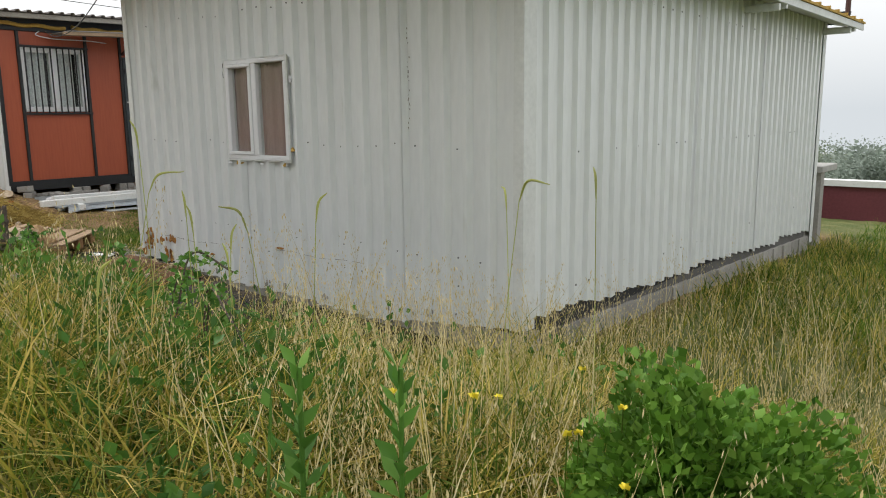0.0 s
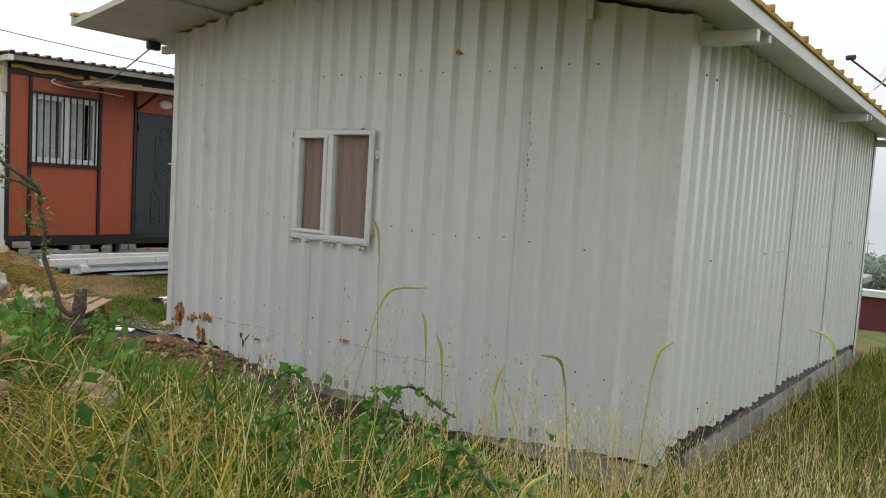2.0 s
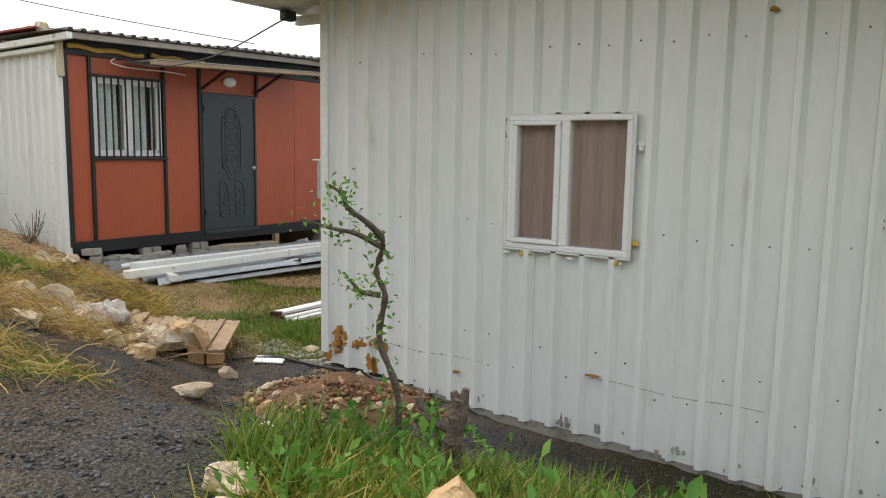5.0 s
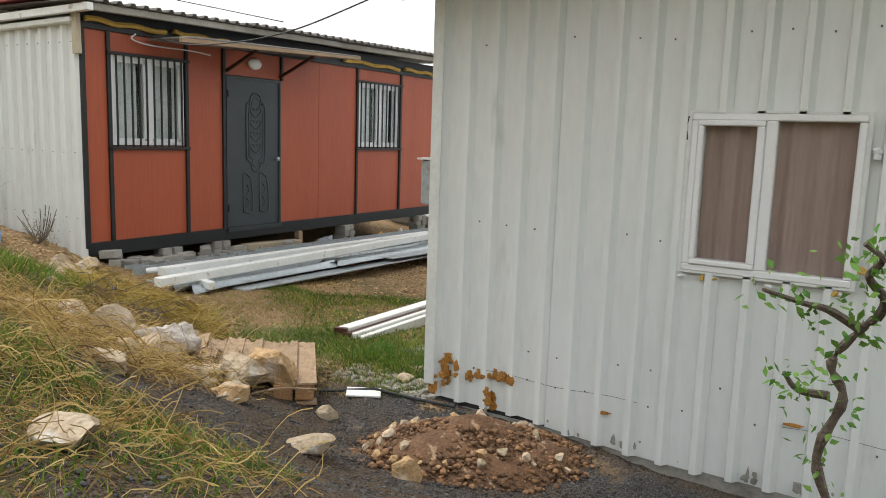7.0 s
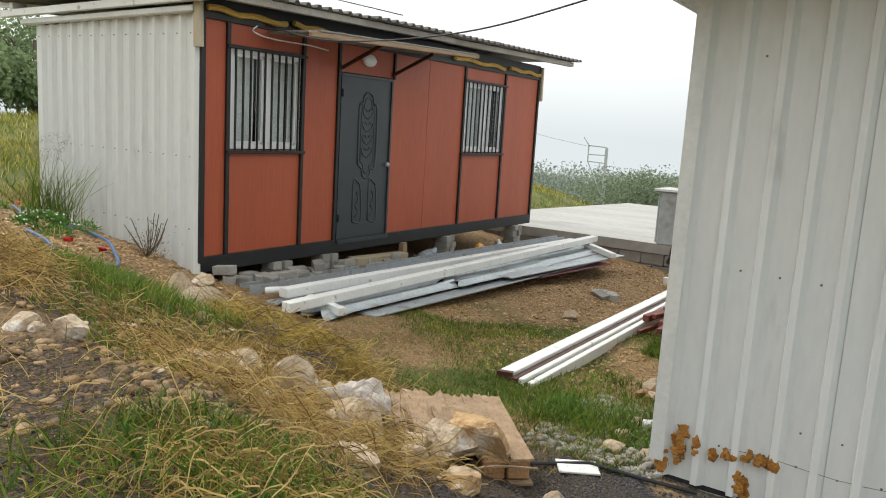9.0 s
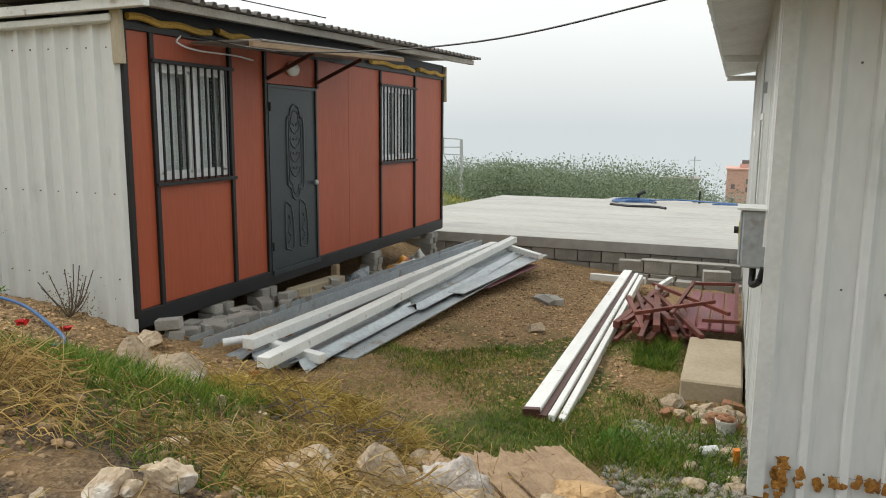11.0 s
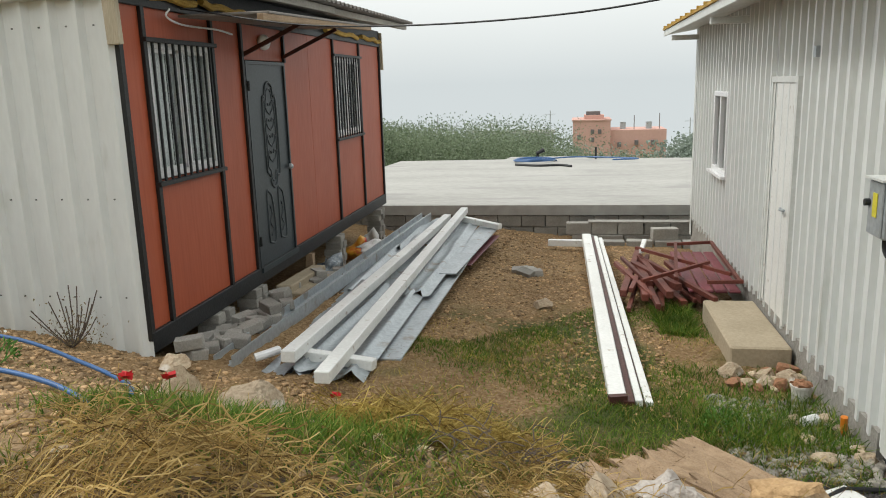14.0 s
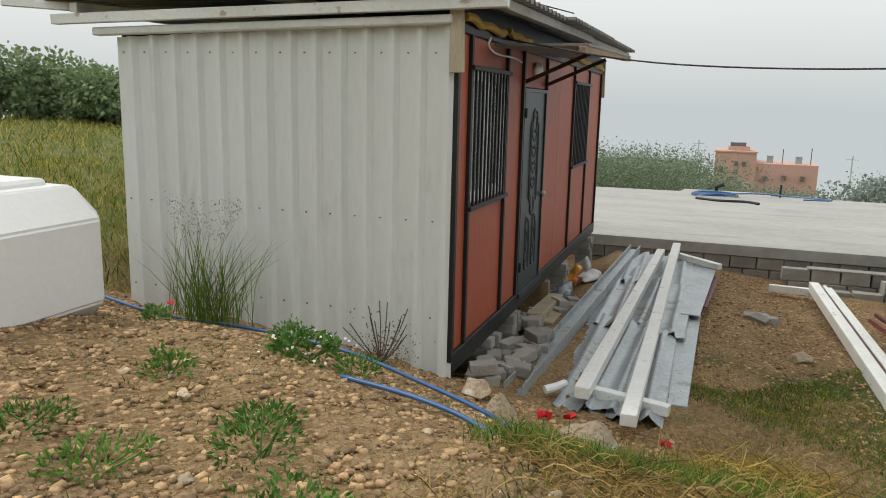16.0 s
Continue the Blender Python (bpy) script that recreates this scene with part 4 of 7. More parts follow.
cable = tagged(part("power_cable", tube(curve_points([(SX0 - 0.38, 4.34, 2.86), (-9.6, 4.72, 2.68), (-11.2, 5.2, 2.70), (-12.48, 5.6, 2.90)], 10), 0.006, 6), BLACK_STEEL), "thin dark cable strung from shed to container home", "cable")
skyw = tagged(part("overhead_wire", tube(curve_points([(-12.3, 7.6, 3.3), (-14.5, 5.6, 3.75), (-18, 3.6, 4.6)], 10), 0.006, 6), BLACK_STEEL), "thin dark overhead wire", "cable")

# ---- steel stacks ----
def steel_beam(name, p, q, w, h, parent, label=""):
    ob = part(name, beam(p, q, w, h, 0.006), WHITE_PAINT, parent, label)
    d = (Vector(q) - Vector(p)).normalized()
    for e, sg in ((Vector(p), -1), (Vector(q), 1)):
        part("open_end", beam(e - d * 0.001 * sg, e + d * 0.004 * sg, w * 0.9, h * 0.9), BROWN_STEEL, ob, "dark open end")
    return ob


pile = thing("beam_stack", "stack of white steel beams over galvanised sheets", "beam stack", at=(-11.5, 8, 0.1))
rnd = random.Random(21)
for k in range(9):
    y0 = 5.15 + (k % 3) * 2.2 + rnd.uniform(-0.1, 0.2)
    x0 = -11.95 + (k // 3) * 0.25 + rnd.uniform(-0.05, 0.05)
    y1 = min(y0 + rnd.uniform(2.2, 3.0), 11.6)
    tilt = rnd.uniform(-0.03, 0.03)
    zb = 0.27 - 0.012 * (y0 - 5) + 0.012 * (k % 3)
    verts, faces = [], []
    prof = [(0, 0), (0.07, 0), (0.09, 0.03), (0.13, 0.03), (0.15, 0), (0.24, 0), (0.26, 0.03), (0.30, 0.03), (0.32, 0), (0.40, 0)]
    rows = 7
    curl = [(rnd.uniform(-0.01, 0.05), rnd.uniform(-0.06, 0.06)) for _ in prof]
    for dz in (0, 0.003):
        for r in range(rows):
            yy = y0 + (y1 - y0) * r / (rows - 1)
            end = 1.0 if r in (0, rows - 1) else 0.25
            verts += [(x0 + u + tilt * (yy - y0), yy + end * c[1], zb + v + dz - 0.012 * (yy - y0) + 0.02 * (r > 0) + end * c[0]) for (u, v), c in zip(prof, curl)]
    for r in range(rows - 1):
        for i in range(9):
            a, b = 10 * r + i, 10 * (rows + r) + i
            faces += [(a, a + 1, a + 11, a + 10), (b, b + 10, b + 11, b + 1)]
    part("roof_sheet", mesh_from(verts, faces), GALV, pile, "galvanised ribbed sheet")
part("long_sheet", beam((-11.05, 5.6, 0.24), (-10.95, 11.3, 0.18), 0.22, 0.02, 0.004), GALV, pile)
part("long_sheet", beam((-11.05, 8.2, 0.27), (-10.85, 11.5, 0.22), 0.3, 0.015, 0.003), GALV, pile)
part("dark_sheet", beam((-11.0, 8.9, 0.2), (-10.85, 10.9, 0.16), 0.34, 0.012, 0.003), mat("maroon_sheet", (0.13, 0.03, 0.04), None, 0.5), pile, "maroon sheet")
part("channel", beam((-12.15, 5.1, 0.34), (-11.9, 11.7, 0.28), 0.15, 0.02), GALV, pile, "grey galvanised channel")
part("channel_web", beam((-12.08, 5.1, 0.36), (-11.83, 11.7, 0.30), 0.012, 0.12), GALV, pile)
part("channel_web", beam((-12.22, 5.1, 0.36), (-11.97, 11.7, 0.30), 0.012, 0.12), GALV, pile)
steel_beam("beam", (-11.66, 5.12, 0.42), (-11.50, 11.3, 0.36), 0.11, 0.09, pile)
steel_beam("beam", (-11.30, 4.80, 0.40), (-11.30, 11.7, 0.40), 0.11, 0.09, pile)
steel_beam("crosspiece", (-11.66, 5.42, 0.335), (-11.06, 5.27, 0.325), 0.08, 0.08, pile)
steel_beam("crosspiece", (-11.35, 11.5, 0.31), (-10.68, 10.95, 0.28), 0.09, 0.08, pile)
part("drain_pipe", tube(curve_points([(-11.93, 5.16, 0.39), (-11.86, 5.22, 0.40), (-11.82, 5.34, 0.39)], 5), 0.032, 10), PVC, pile, "white plastic pipe bend")

pair = thing("long_beams", "pair of long white steel beams lying on grass", "beams", at=(-9.3, 8, 0.05))
bz0, bz1 = 0.12, 0.06
steel_beam("beam", (-9.33, 5.22, bz0), (-9.45, 11.25, bz1), 0.12, 0.13, pair)
steel_beam("beam", (-9.185, 5.20, bz0 - 0.02), (-9.32, 11.22, bz1 - 0.02), 0.05, 0.12, pair)
steel_beam("beam", (-9.115, 5.22, bz0 - 0.03), (-9.255, 11.2, bz1 - 0.03), 0.055, 0.10, pair)
part("brown_web", beam((-9.255, 5.18, bz0 - 0.015), (-9.385, 11.2, bz1 - 0.015), 0.075, 0.10), BROWN_STEEL, pair, "dark brown steel web")
part("end_cap", beam((-9.39, 5.19, bz0), (-9.27, 5.22, bz0), 0.05, 0.135), BROWN_STEEL, pair, "rusty brown end plate")
part("brown_web", beam((-9.15, 5.21, bz0 - 0.03), (-9.29, 11.2, bz1 - 0.03), 0.02, 0.07), BROWN_STEEL, pair)
part("support", beam((-10.0, 11.35, -0.03), (-9.2, 11.25, -0.02), 0.09, 0.09), WHITE_PAINT, pair, "white crosspiece")

scrap = thing("scrap_stack", "heap of rusty red steel tubes and frames", "scrap metal", at=(-8.6, 8.6, 0))
for k in range(20):
    a = rnd.uniform(-0.35, 0.2)
    L = rnd.uniform(0.9, 1.9)
    cx, cy = rnd.uniform(-9.0, -8.35), rnd.uniform(8.2, 9.2)
    z = 0.08 + 0.035 * (k // 4) + rnd.uniform(0, 0.02)
    d = Vector((math.sin(a) * L / 2, math.cos(a) * L / 2, rnd.uniform(-0.02, 0.03)))
    c = Vector((cx, cy, z))
    wdt = rnd.choice((0.04, 0.05, 0.07))
    ob = part("tube", beam(c - d, c + d, wdt, wdt, 0.004), RED_STEEL, scrap)
for p, q in (((-8.95, 7.9, 0.3), (-8.2, 8.5, 0.36)), ((-8.9, 9.3, 0.34), (-8.05, 8.1, 0.33)), ((-8.6, 8.0, 0.3), (-8.45, 9.3, 0.4)), ((-8.3, 7.95, 0.28), (-7.95, 8.0, 0.28)), ((-7.98, 8.0, 0.28), (-7.98, 9.7, 0.33)), ((-8.5, 9.7, 0.3), (-7.98, 9.7, 0.33))):
    part("frame_bar", beam(p, q, 0.035, 0.035), RED_STEEL, scrap)
part("white_tube", beam((-8.85, 9.2, 0.32), (-8.75, 9.9, 0.3), 0.05, 0.05), WHITE_PAINT, scrap, "white tube")
for k in range(4):
    part("maroon_panel", beam((-8.42 + 0.13 * k, 7.95, 0.18), (-8.42 + 0.13 * k, 9.6, 0.22), 0.115, 0.03, 0.01), mat("maroon_paint", (0.20, 0.045, 0.055), (0.13, 0.03, 0.04), 0.5) if k == 0 else bpy.data.materials["maroon_paint"], scrap, "maroon ribbed panel")

tagged(part("concrete_step", cuboid(-8.39, SX0 - 0.06, 6.28, 7.64, -0.25, 0.185, 0.015), mat("tan_concrete", (0.42, 0.35, 0.25), (0.31, 0.26, 0.18), 0.9, 0, 2, 40, 0.2)), "tan concrete door step against the shed wall", "step")

# ---- masonry round the yard ----
def block_mesh(lx, ly, lz, seed):
    rnd = random.Random(seed)
    bm = cuboid(-lx / 2, lx / 2, -ly / 2, ly / 2, -lz / 2, lz / 2, 0.006)
    for v in bm.verts:
        v.co += Vector((rnd.uniform(-1, 1), rnd.uniform(-1, 1), rnd.uniform(-1, 1))) * 0.004
    me = finish(bm)
    me.materials.append(BLOCK)
    return me


BLK = [block_mesh(0.385, 0.19, 0.185, k) for k in range(4)]
PAV = [block_mesh(0.2, 0.12, 0.085, 10 + k) for k in range(4)]


def piece(name, me, parent, m):
    ob = new(name, me)
    ob.parent = parent
    ob.matrix_basis = Matrix.Translation(-Vector(parent.location)) @ m
    return ob


rnd = random.Random(31)
for c in range(4):
    xx = -14.7 + 0.2 * (c % 2)
    while xx < -7.6:
        piece("block", rnd.choice(BLK), slab_wall, pose(xx, SLAB_Y + 0.115 + rnd.uniform(-0.006, 0.006), 0.015 - 0.2 * c))
        xx += 0.4
low_wall = thing("low_block_wall", "short row of loose grey concrete blocks", "block wall", at=(-8.7, 12.5, -0.4), kind="structure")
for c, z, y in ((0, -0.03, 12.52), (1, -0.225, 12.5)):
    for k in range(5):
        piece("block", rnd.choice(BLK), low_wall, pose(-9.56 + 0.41 * k + 0.1 * (c == 1), y + rnd.uniform(-0.01, 0.01), z, rz=rnd.uniform(-2, 2)))
part("coping", cuboid(-9.4, -7.75, 12.42, 12.62, 0.064, 0.09, 0.004), CONCRETE, low_wall)
for k in range(4):
    piece("block", rnd.choice(BLK), low_wall, pose(-9.05 + 0.42 * k, 12.05 + rnd.uniform(-0.03, 0.03), -0.23, rz=rnd.uniform(-5, 5)))
piece("block", BLK[1], low_wall, pose(-8.25, 12.15, -0.05, rz=8))

pier_spots = ((5.98, 0.18), (6.75, 0.15), (9.3, 0.1), (11.35, 0.05))
for y, z in pier_spots:
    pier = thing("block_pier", "small pier of stacked grey paving blocks", "blocks", "piers under the container home", at=(-12.62, y, z))
    top = CZ0 - 0.09
    n = max(2, round((top - z + 0.06) / 0.087))
    for c in range(n):
        for k in (-1, 1):
            piece("paver", rnd.choice(PAV), pier, pose(-12.62 + rnd.uniform(-0.02, 0.02), y + 0.065 * k, top - 0.045 - 0.087 * c, rz=rnd.uniform(-5, 5)))
for k in range(26):
    x, y = rnd.uniform(-12.5, -12.2), rnd.uniform(5.2, 9.0)
    if k > 18:
        x, y = rnd.uniform(-12.55, -12.35), rnd.uniform(6.9, 7.8)
    z = ground_z(x, y) + 0.035 + (0.08 if k > 15 else 0)
    ob = new("paving_block", rnd.choice(PAV))
    ob.matrix_basis = pose(x, y, z, rnd.uniform(-6, 6), rnd.uniform(-6, 6), rnd.uniform(0, 180))
    tagged(ob, "loose grey concrete paving block on the earth", "paving block", "loose paving blocks")
for k in range(18):
    x, y = rnd.uniform(-12.55, -12.2), rnd.uniform(4.95, 6.5)
    ob = new("paving_block", rnd.choice(PAV))
    ob.matrix_basis = pose(x, y, ground_z(x, y) + 0.04 + 0.08 * (k % 3 == 0), rnd.uniform(-8, 8), rnd.uniform(-8, 8), rnd.uniform(0, 180))
    tagged(ob, "loose grey concrete paving block on the earth", "paving block", "loose paving blocks")
for k in range(2):
    tagged(part("timber_block", beam((-12.32 - 0.1 * k, 7.0, 0.30 + 0.07 * k), (-12.30 - 0.1 * k, 8.0, 0.27 + 0.07 * k), 0.16, 0.13, 0.01), mat("buff_block", (0.36, 0.30, 0.21), None, 0.9) if k == 0 else bpy.data.materials["buff_block"]), "buff clay block lying beside the container home", "block")
part("prop", cuboid(-12.6, -12.52, 8.15, 8.23, 0.1, CZ0 - 0.09), WOOD, home, "pale wooden prop")


def bag(name, x, y, sx, sy, sz, material, label, seed):
    bm = rock(seed, sx, sy, sz, 3, 0.55)
    bmesh.ops.translate(bm, vec=(x, y, ground_z(x, y) + sz * 0.55), verts=bm.verts)
    return tagged(part(name, bm, material, smooth=True), label, "bag")


for i, (x, y) in enumerate(((-10.3, 9.55), (-10.18, 9.6), (-10.08, 9.52), (-10.22, 9.42))):
    ob = new("paving_block", PAV[i])
    ob.matrix_basis = pose(x, y, ground_z(x, y) + 0.03, rnd.uniform(-15, 15), rnd.uniform(-15, 15), 50 * i)
    tagged(ob, "broken grey paving block lying in the yard", "paving block", "broken blocks in the yard")
bag("plastic_bag", -12.45, 8.55, 0.16, 0.22, 0.17, mat("grey_plastic", (0.09, 0.12, 0.15), (0.3, 0.34, 0.36), 0.25, 0, 9, 30, 0.5), "crumpled dark grey plastic bag", 301)
bag("orange_bag", -12.55, 10.15, 0.15, 0.3, 0.2, mat("orange_plastic", (0.62, 0.13, 0.03), (0.65, 0.40, 0.04), 0.4, 0, 6, 30, 0.3, spots=(0.5, 0.03, 0.03), spot_scale=4, spot_at=0.55), "orange and red printed plastic sack", 302)
bag("white_sack", -12.3, 9.8, 0.15, 0.3, 0.09, mat("white_plastic", (0.66, 0.66, 0.64), None, 0.5), "crumpled white plastic sack", 303)
bag("white_sack", -12.5, 10.75, 0.12, 0.14, 0.18, bpy.data.materials["white_plastic"], "crumpled white plastic sack", 304)

# block structure behind the shed
annex = thing("block_annex", "low brick-and-block annex with a thin concrete roof", "annex", at=(-4, 14, -0.5))
part("roof_slab", cuboid(-4.6, -2.76, 12.6, 13.5, 0.72, 0.82, 0.01), SLAB, annex)
part("post", cuboid(-2.95, -2.8, 12.7, 12.9, -1.2, 0.72), CONCRETE, annex)
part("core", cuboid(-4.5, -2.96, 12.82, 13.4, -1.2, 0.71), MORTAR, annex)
brick_m = mat("old_brick", (0.26, 0.20, 0.16), (0.16, 0.13, 0.11), 0.95, 0, 5, 50, 0.5, objvar=0.3)
BRK = []
for k in range(3):
    me = block_mesh(0.24, 0.12, 0.115, 40 + k)
    me.materials.clear()
    me.materials.append(brick_m)
    BRK.append(me)
for c in range(11):
    for k in range(5):
        piece("brick", rnd.choice(BRK), annex, pose(-4.1 + 0.25 * k + 0.06 * (c % 2) - 0.02, 12.78, 0.64 - 0.125 * c))
annex.location += Vector((-0.26, 0.0, -0.08))
# blocks of the plinth on the shed's right side
for c in range(2):
    yy = 5.2 + 0.2 * c
    while yy < 11.8:
        piece("block", rnd.choice(BLK), shed, pose(SX1 - 0.065 + rnd.uniform(-0.02, 0.02), yy, -0.10 - 0.03 * (yy - 5.2) - 0.2 * c, rz=90 + rnd.uniform(-3, 3)))
        yy += 0.4
# ---- stones and rubble ----
def place_rock(x, y, sx, sy, sz, seed, label="rough tan limestone rock on the ground", turn=0, sink=0.25, sub=3, material=STONE, name="rock"):
    ob = part(name, rock(seed, sx, sy, sz, sub), material)
    ob.matrix_basis = pose(x, y, ground_z(x, y) + sz * (0.6 - sink), 0, 0, turn)
    return tagged(ob, label, "rock")


ORANGE_STONE = mat("ochre_limestone", (0.56, 0.38, 0.20), (0.36, 0.225, 0.11), 0.95, 0, 8, 45, 1.0, spots=(0.60, 0.52, 0.42), spot_scale=3, spot_at=0.58)
place_rock(-4.57, 1.30, 0.17, 0.14, 0.19, 7, "large ochre boulder standing in the grass", 20, 0.0, 4, ORANGE_STONE)
for i, (x, y, a, b, c) in enumerate(((-5.02, 1.15, 0.15, 0.12, 0.09), (-4.20, 1.17, 0.11, 0.09, 0.10), (-4.00, 1.47, 0.15, 0.09, 0.10), (-4.20, 1.60, 0.12, 0.10, 0.10), (-4.48, 1.02, 0.12, 0.10, 0.10), (-4.36, 1.40, 0.06, 0.06, 0.06), (-3.86, 1.55, 0.07, 0.06, 0.06), (-5.3, 1.32, 0.09, 0.07, 0.06))):
    place_rock(x, y, a, b, c, 10 + i, "pale cream limestone boulder among weeds and dry grass", 37 * i, 0.05, 4)["group"] = "boulders on the slope"
for i, (x, y, a, b, c) in enumerate(((-7.20, 1.30, 0.10, 0.08, 0.08), (-7.69, 2.93, 0.15, 0.09, 0.07), (-8.40, 3.05, 0.12, 0.09, 0.09), (-8.62, 2.98, 0.10, 0.09, 0.08), (-9.05, 3.05, 0.17, 0.14, 0.15), (-9.50, 3.02, 0.15, 0.13, 0.14), (-9.58, 3.80, 0.12, 0.10, 0.10), (-9.43, 3.16, 0.12, 0.09, 0.08), (-9.30, 2.33, 0.10, 0.08, 0.06), (-9.75, 2.9, 0.12, 0.1, 0.09), (-9.62, 2.55, 0.10, 0.09, 0.08), (-11.48, 4.0, 0.23, 0.16, 0.20), (-12.05, 4.30, 0.16, 0.12, 0.15), (-12.35, 4.75, 0.1, 0.1, 0.08), (-9.72, 1.72, 0.07, 0.06, 0.06), (-9.6, 1.86, 0.07, 0.07, 0.07), (-9.96, 7.78, 0.12, 0.09, 0.07), (-8.45, 2.30, 0.13, 0.09, 0.07), (-8.9, 2.75, 0.10, 0.09, 0.09))):
    place_rock(x, y, a, b, c, 40 + i, "pale limestone rock among rubble", 53 * i, 0.15)["group"] = "rocks in the rubble"
REDSTONE = mat("rusty_brown_stone", (0.34, 0.17, 0.09), (0.20, 0.10, 0.055), 0.95, 0, 6, 50, 0.6, spots=(0.45, 0.36, 0.26), spot_scale=8, spot_at=0.6)
for i in range(24):
    rr = random.Random(500 + i)
    q = rr.uniform(0.03, 0.085)
    place_rock(-8.18 + rr.uniform(-0.27, 0.22), 5.92 + rr.uniform(-0.22, 0.22), q * 1.2, q, q * 0.9, 80 + i, "broken stone beside the door step", 40 * i, 0.05, 2, REDSTONE if i % 2 else STONE)["group"] = "broken stones by the step"
bucket = thing("bucket", "old white plastic bucket full of rusty rubble", "bucket", at=(-8.03, 5.62, 0.0))
g = ground_z(-8.03, 5.62) - 0.02
part("pail", tube([(-8.03, 5.62, g), (-8.03, 5.62, g + 0.13)], 0.1, 16, [0.058, 0.072]), mat("dirty_white_plastic", (0.60, 0.60, 0.56), (0.44, 0.42, 0.37), 0.6, 0, 6, 40, 0.1), bucket)
part("rim", tube([(-8.03, 5.62, g + 0.125), (-8.03, 5.62, g + 0.14)], 0.1, 16, [0.077, 0.077]), bpy.data.materials["dirty_white_plastic"], bucket)
for i in range(9):
    rr = random.Random(540 + i)
    a = 0.7 * i
    bm = rock(545 + i, 0.035, 0.03, 0.03, 2)
    bmesh.ops.translate(bm, vec=(-8.03 + 0.04 * math.cos(a), 5.62 + 0.04 * math.sin(a), g + 0.145), verts=bm.verts)
    part("rubble", bm, REDSTONE, bucket, "rusty rubble")
g = ground_z(-7.97, 4.95)
tagged(part("orange_tube", tube([(-7.955, 4.97, g + 0.0), (-7.965, 4.95, g + 0.14)], 0.022, 10), mat("orange_plastic_tube", (0.70, 0.22, 0.02), None, 0.4)), "short orange plastic tube leaning on the plinth", "tube")
g = ground_z(-8.13, 5.08)
tagged(part("pipe_offcut", tube([(-8.17, 5.05, g + 0.045), (-8.08, 5.10, g + 0.05)], 0.035, 12), PVC), "white plastic pipe offcut on the stones", "pipe")
for i in range(7):
    rr = random.Random(520 + i)
    place_rock(-8.0 + rr.uniform(-0.25, 0.05), 4.85 + rr.uniform(-0.3, 0.35), 0.07, 0.05, 0.05, 95 + i, "pale stone at the shed's foot", 40 * i, 0.2, 2)
place_rock(-1.05, 1.32, 0.12, 0.1, 0.1, 110, "pale stone under the weeds", 10, 0.0)
place_rock(-1.45, 1.42, 0.12, 0.1, 0.15, 111, "pale stone under the weeds", 70, 0.0)
sack = tagged(part("white_sack", rock(112, 0.17, 0.14, 0.20, 4, 0.45), mat("woven_white_plastic", (0.54, 0.50, 0.46), (0.32, 0.27, 0.23), 0.7, 0, 9, 60, 0.8, spots=(0.16, 0.12, 0.09), spot_scale=7, spot_at=0.60), smooth=True), "torn dirty white woven sack on the rubble", "sack")
sack.matrix_basis = pose(-9.27, 3.27, ground_z(-9.27, 3.27) + 0.06, 10, 14, 30)

rnd = random.Random(77)
for i in range(44):
    x, y = rnd.uniform(-11.2, -8.4), rnd.uniform(1.5, 3.5)
    q = rnd.uniform(0.014, 0.042)
    place_rock(x, y, q * 1.3, q, q * 0.8, 600 + i, "small tan stone in the dry hay", rnd.uniform(0, 360), 0.1, 2)["group"] = "stones on the bank"
for i in range(24):
    x, y = rnd.uniform(-15, -11.3), rnd.uniform(1.2, 4.0)
    q = rnd.uniform(0.012, 0.032)
    place_rock(x, y, q * 1.3, q, q * 0.7, 680 + i, "small pale stone on pebbly earth", rnd.uniform(0, 360), 0.15, 2)["group"] = "stones on the earth"

rnd = random.Random(41)
for i in range(46):
    x, y = rnd.gauss(-9.15, 0.40), rnd.gauss(2.90, 0.30)
    q = rnd.uniform(0.03, 0.085)
    place_rock(x, y, q * 1.3, q, q * 0.85, 820 + i, "tan limestone piece in the rubble", rnd.uniform(0, 360), 0.1, 2, STONE if i % 3 else ORANGE_STONE)["group"] = "stones in the rubble"

# heap of reddish soil by the shed
def mound(x0, y0, rx, ry, h, seed):
    n = 40
    u = np.linspace(-1, 1, n)
    gx, gy = np.meshgrid(u, u)
    r = np.sqrt(gx ** 2 + gy ** 2)
    rng = np.random.default_rng(seed)
    hh = h * np.clip(1 - r ** 2, 0, 1) * (1 + 0.25 * np.sin(5 * gx + 1) * np.sin(6 * gy)) + rng.normal(0, 0.006, r.shape) * (r < 1)
    turn = radians(47)
    px, py = x0 + gx * rx * math.cos(turn) - gy * ry * math.sin(turn), y0 + gx * rx * math.sin(turn) + gy * ry * math.cos(turn)
    z = terrain(px, py) + hh - 0.015
    i = np.arange(n - 1)[:, None] * n + np.arange(n - 1)[None]
    f = np.stack([i, i + 1, i + n + 1, i + n], -1).reshape(-1, 4)
    keep = r.reshape(-1)[f].max(1) < 1.03
    return mesh_from(np.stack([px, py, z], -1).reshape(-1, 3), f[keep])


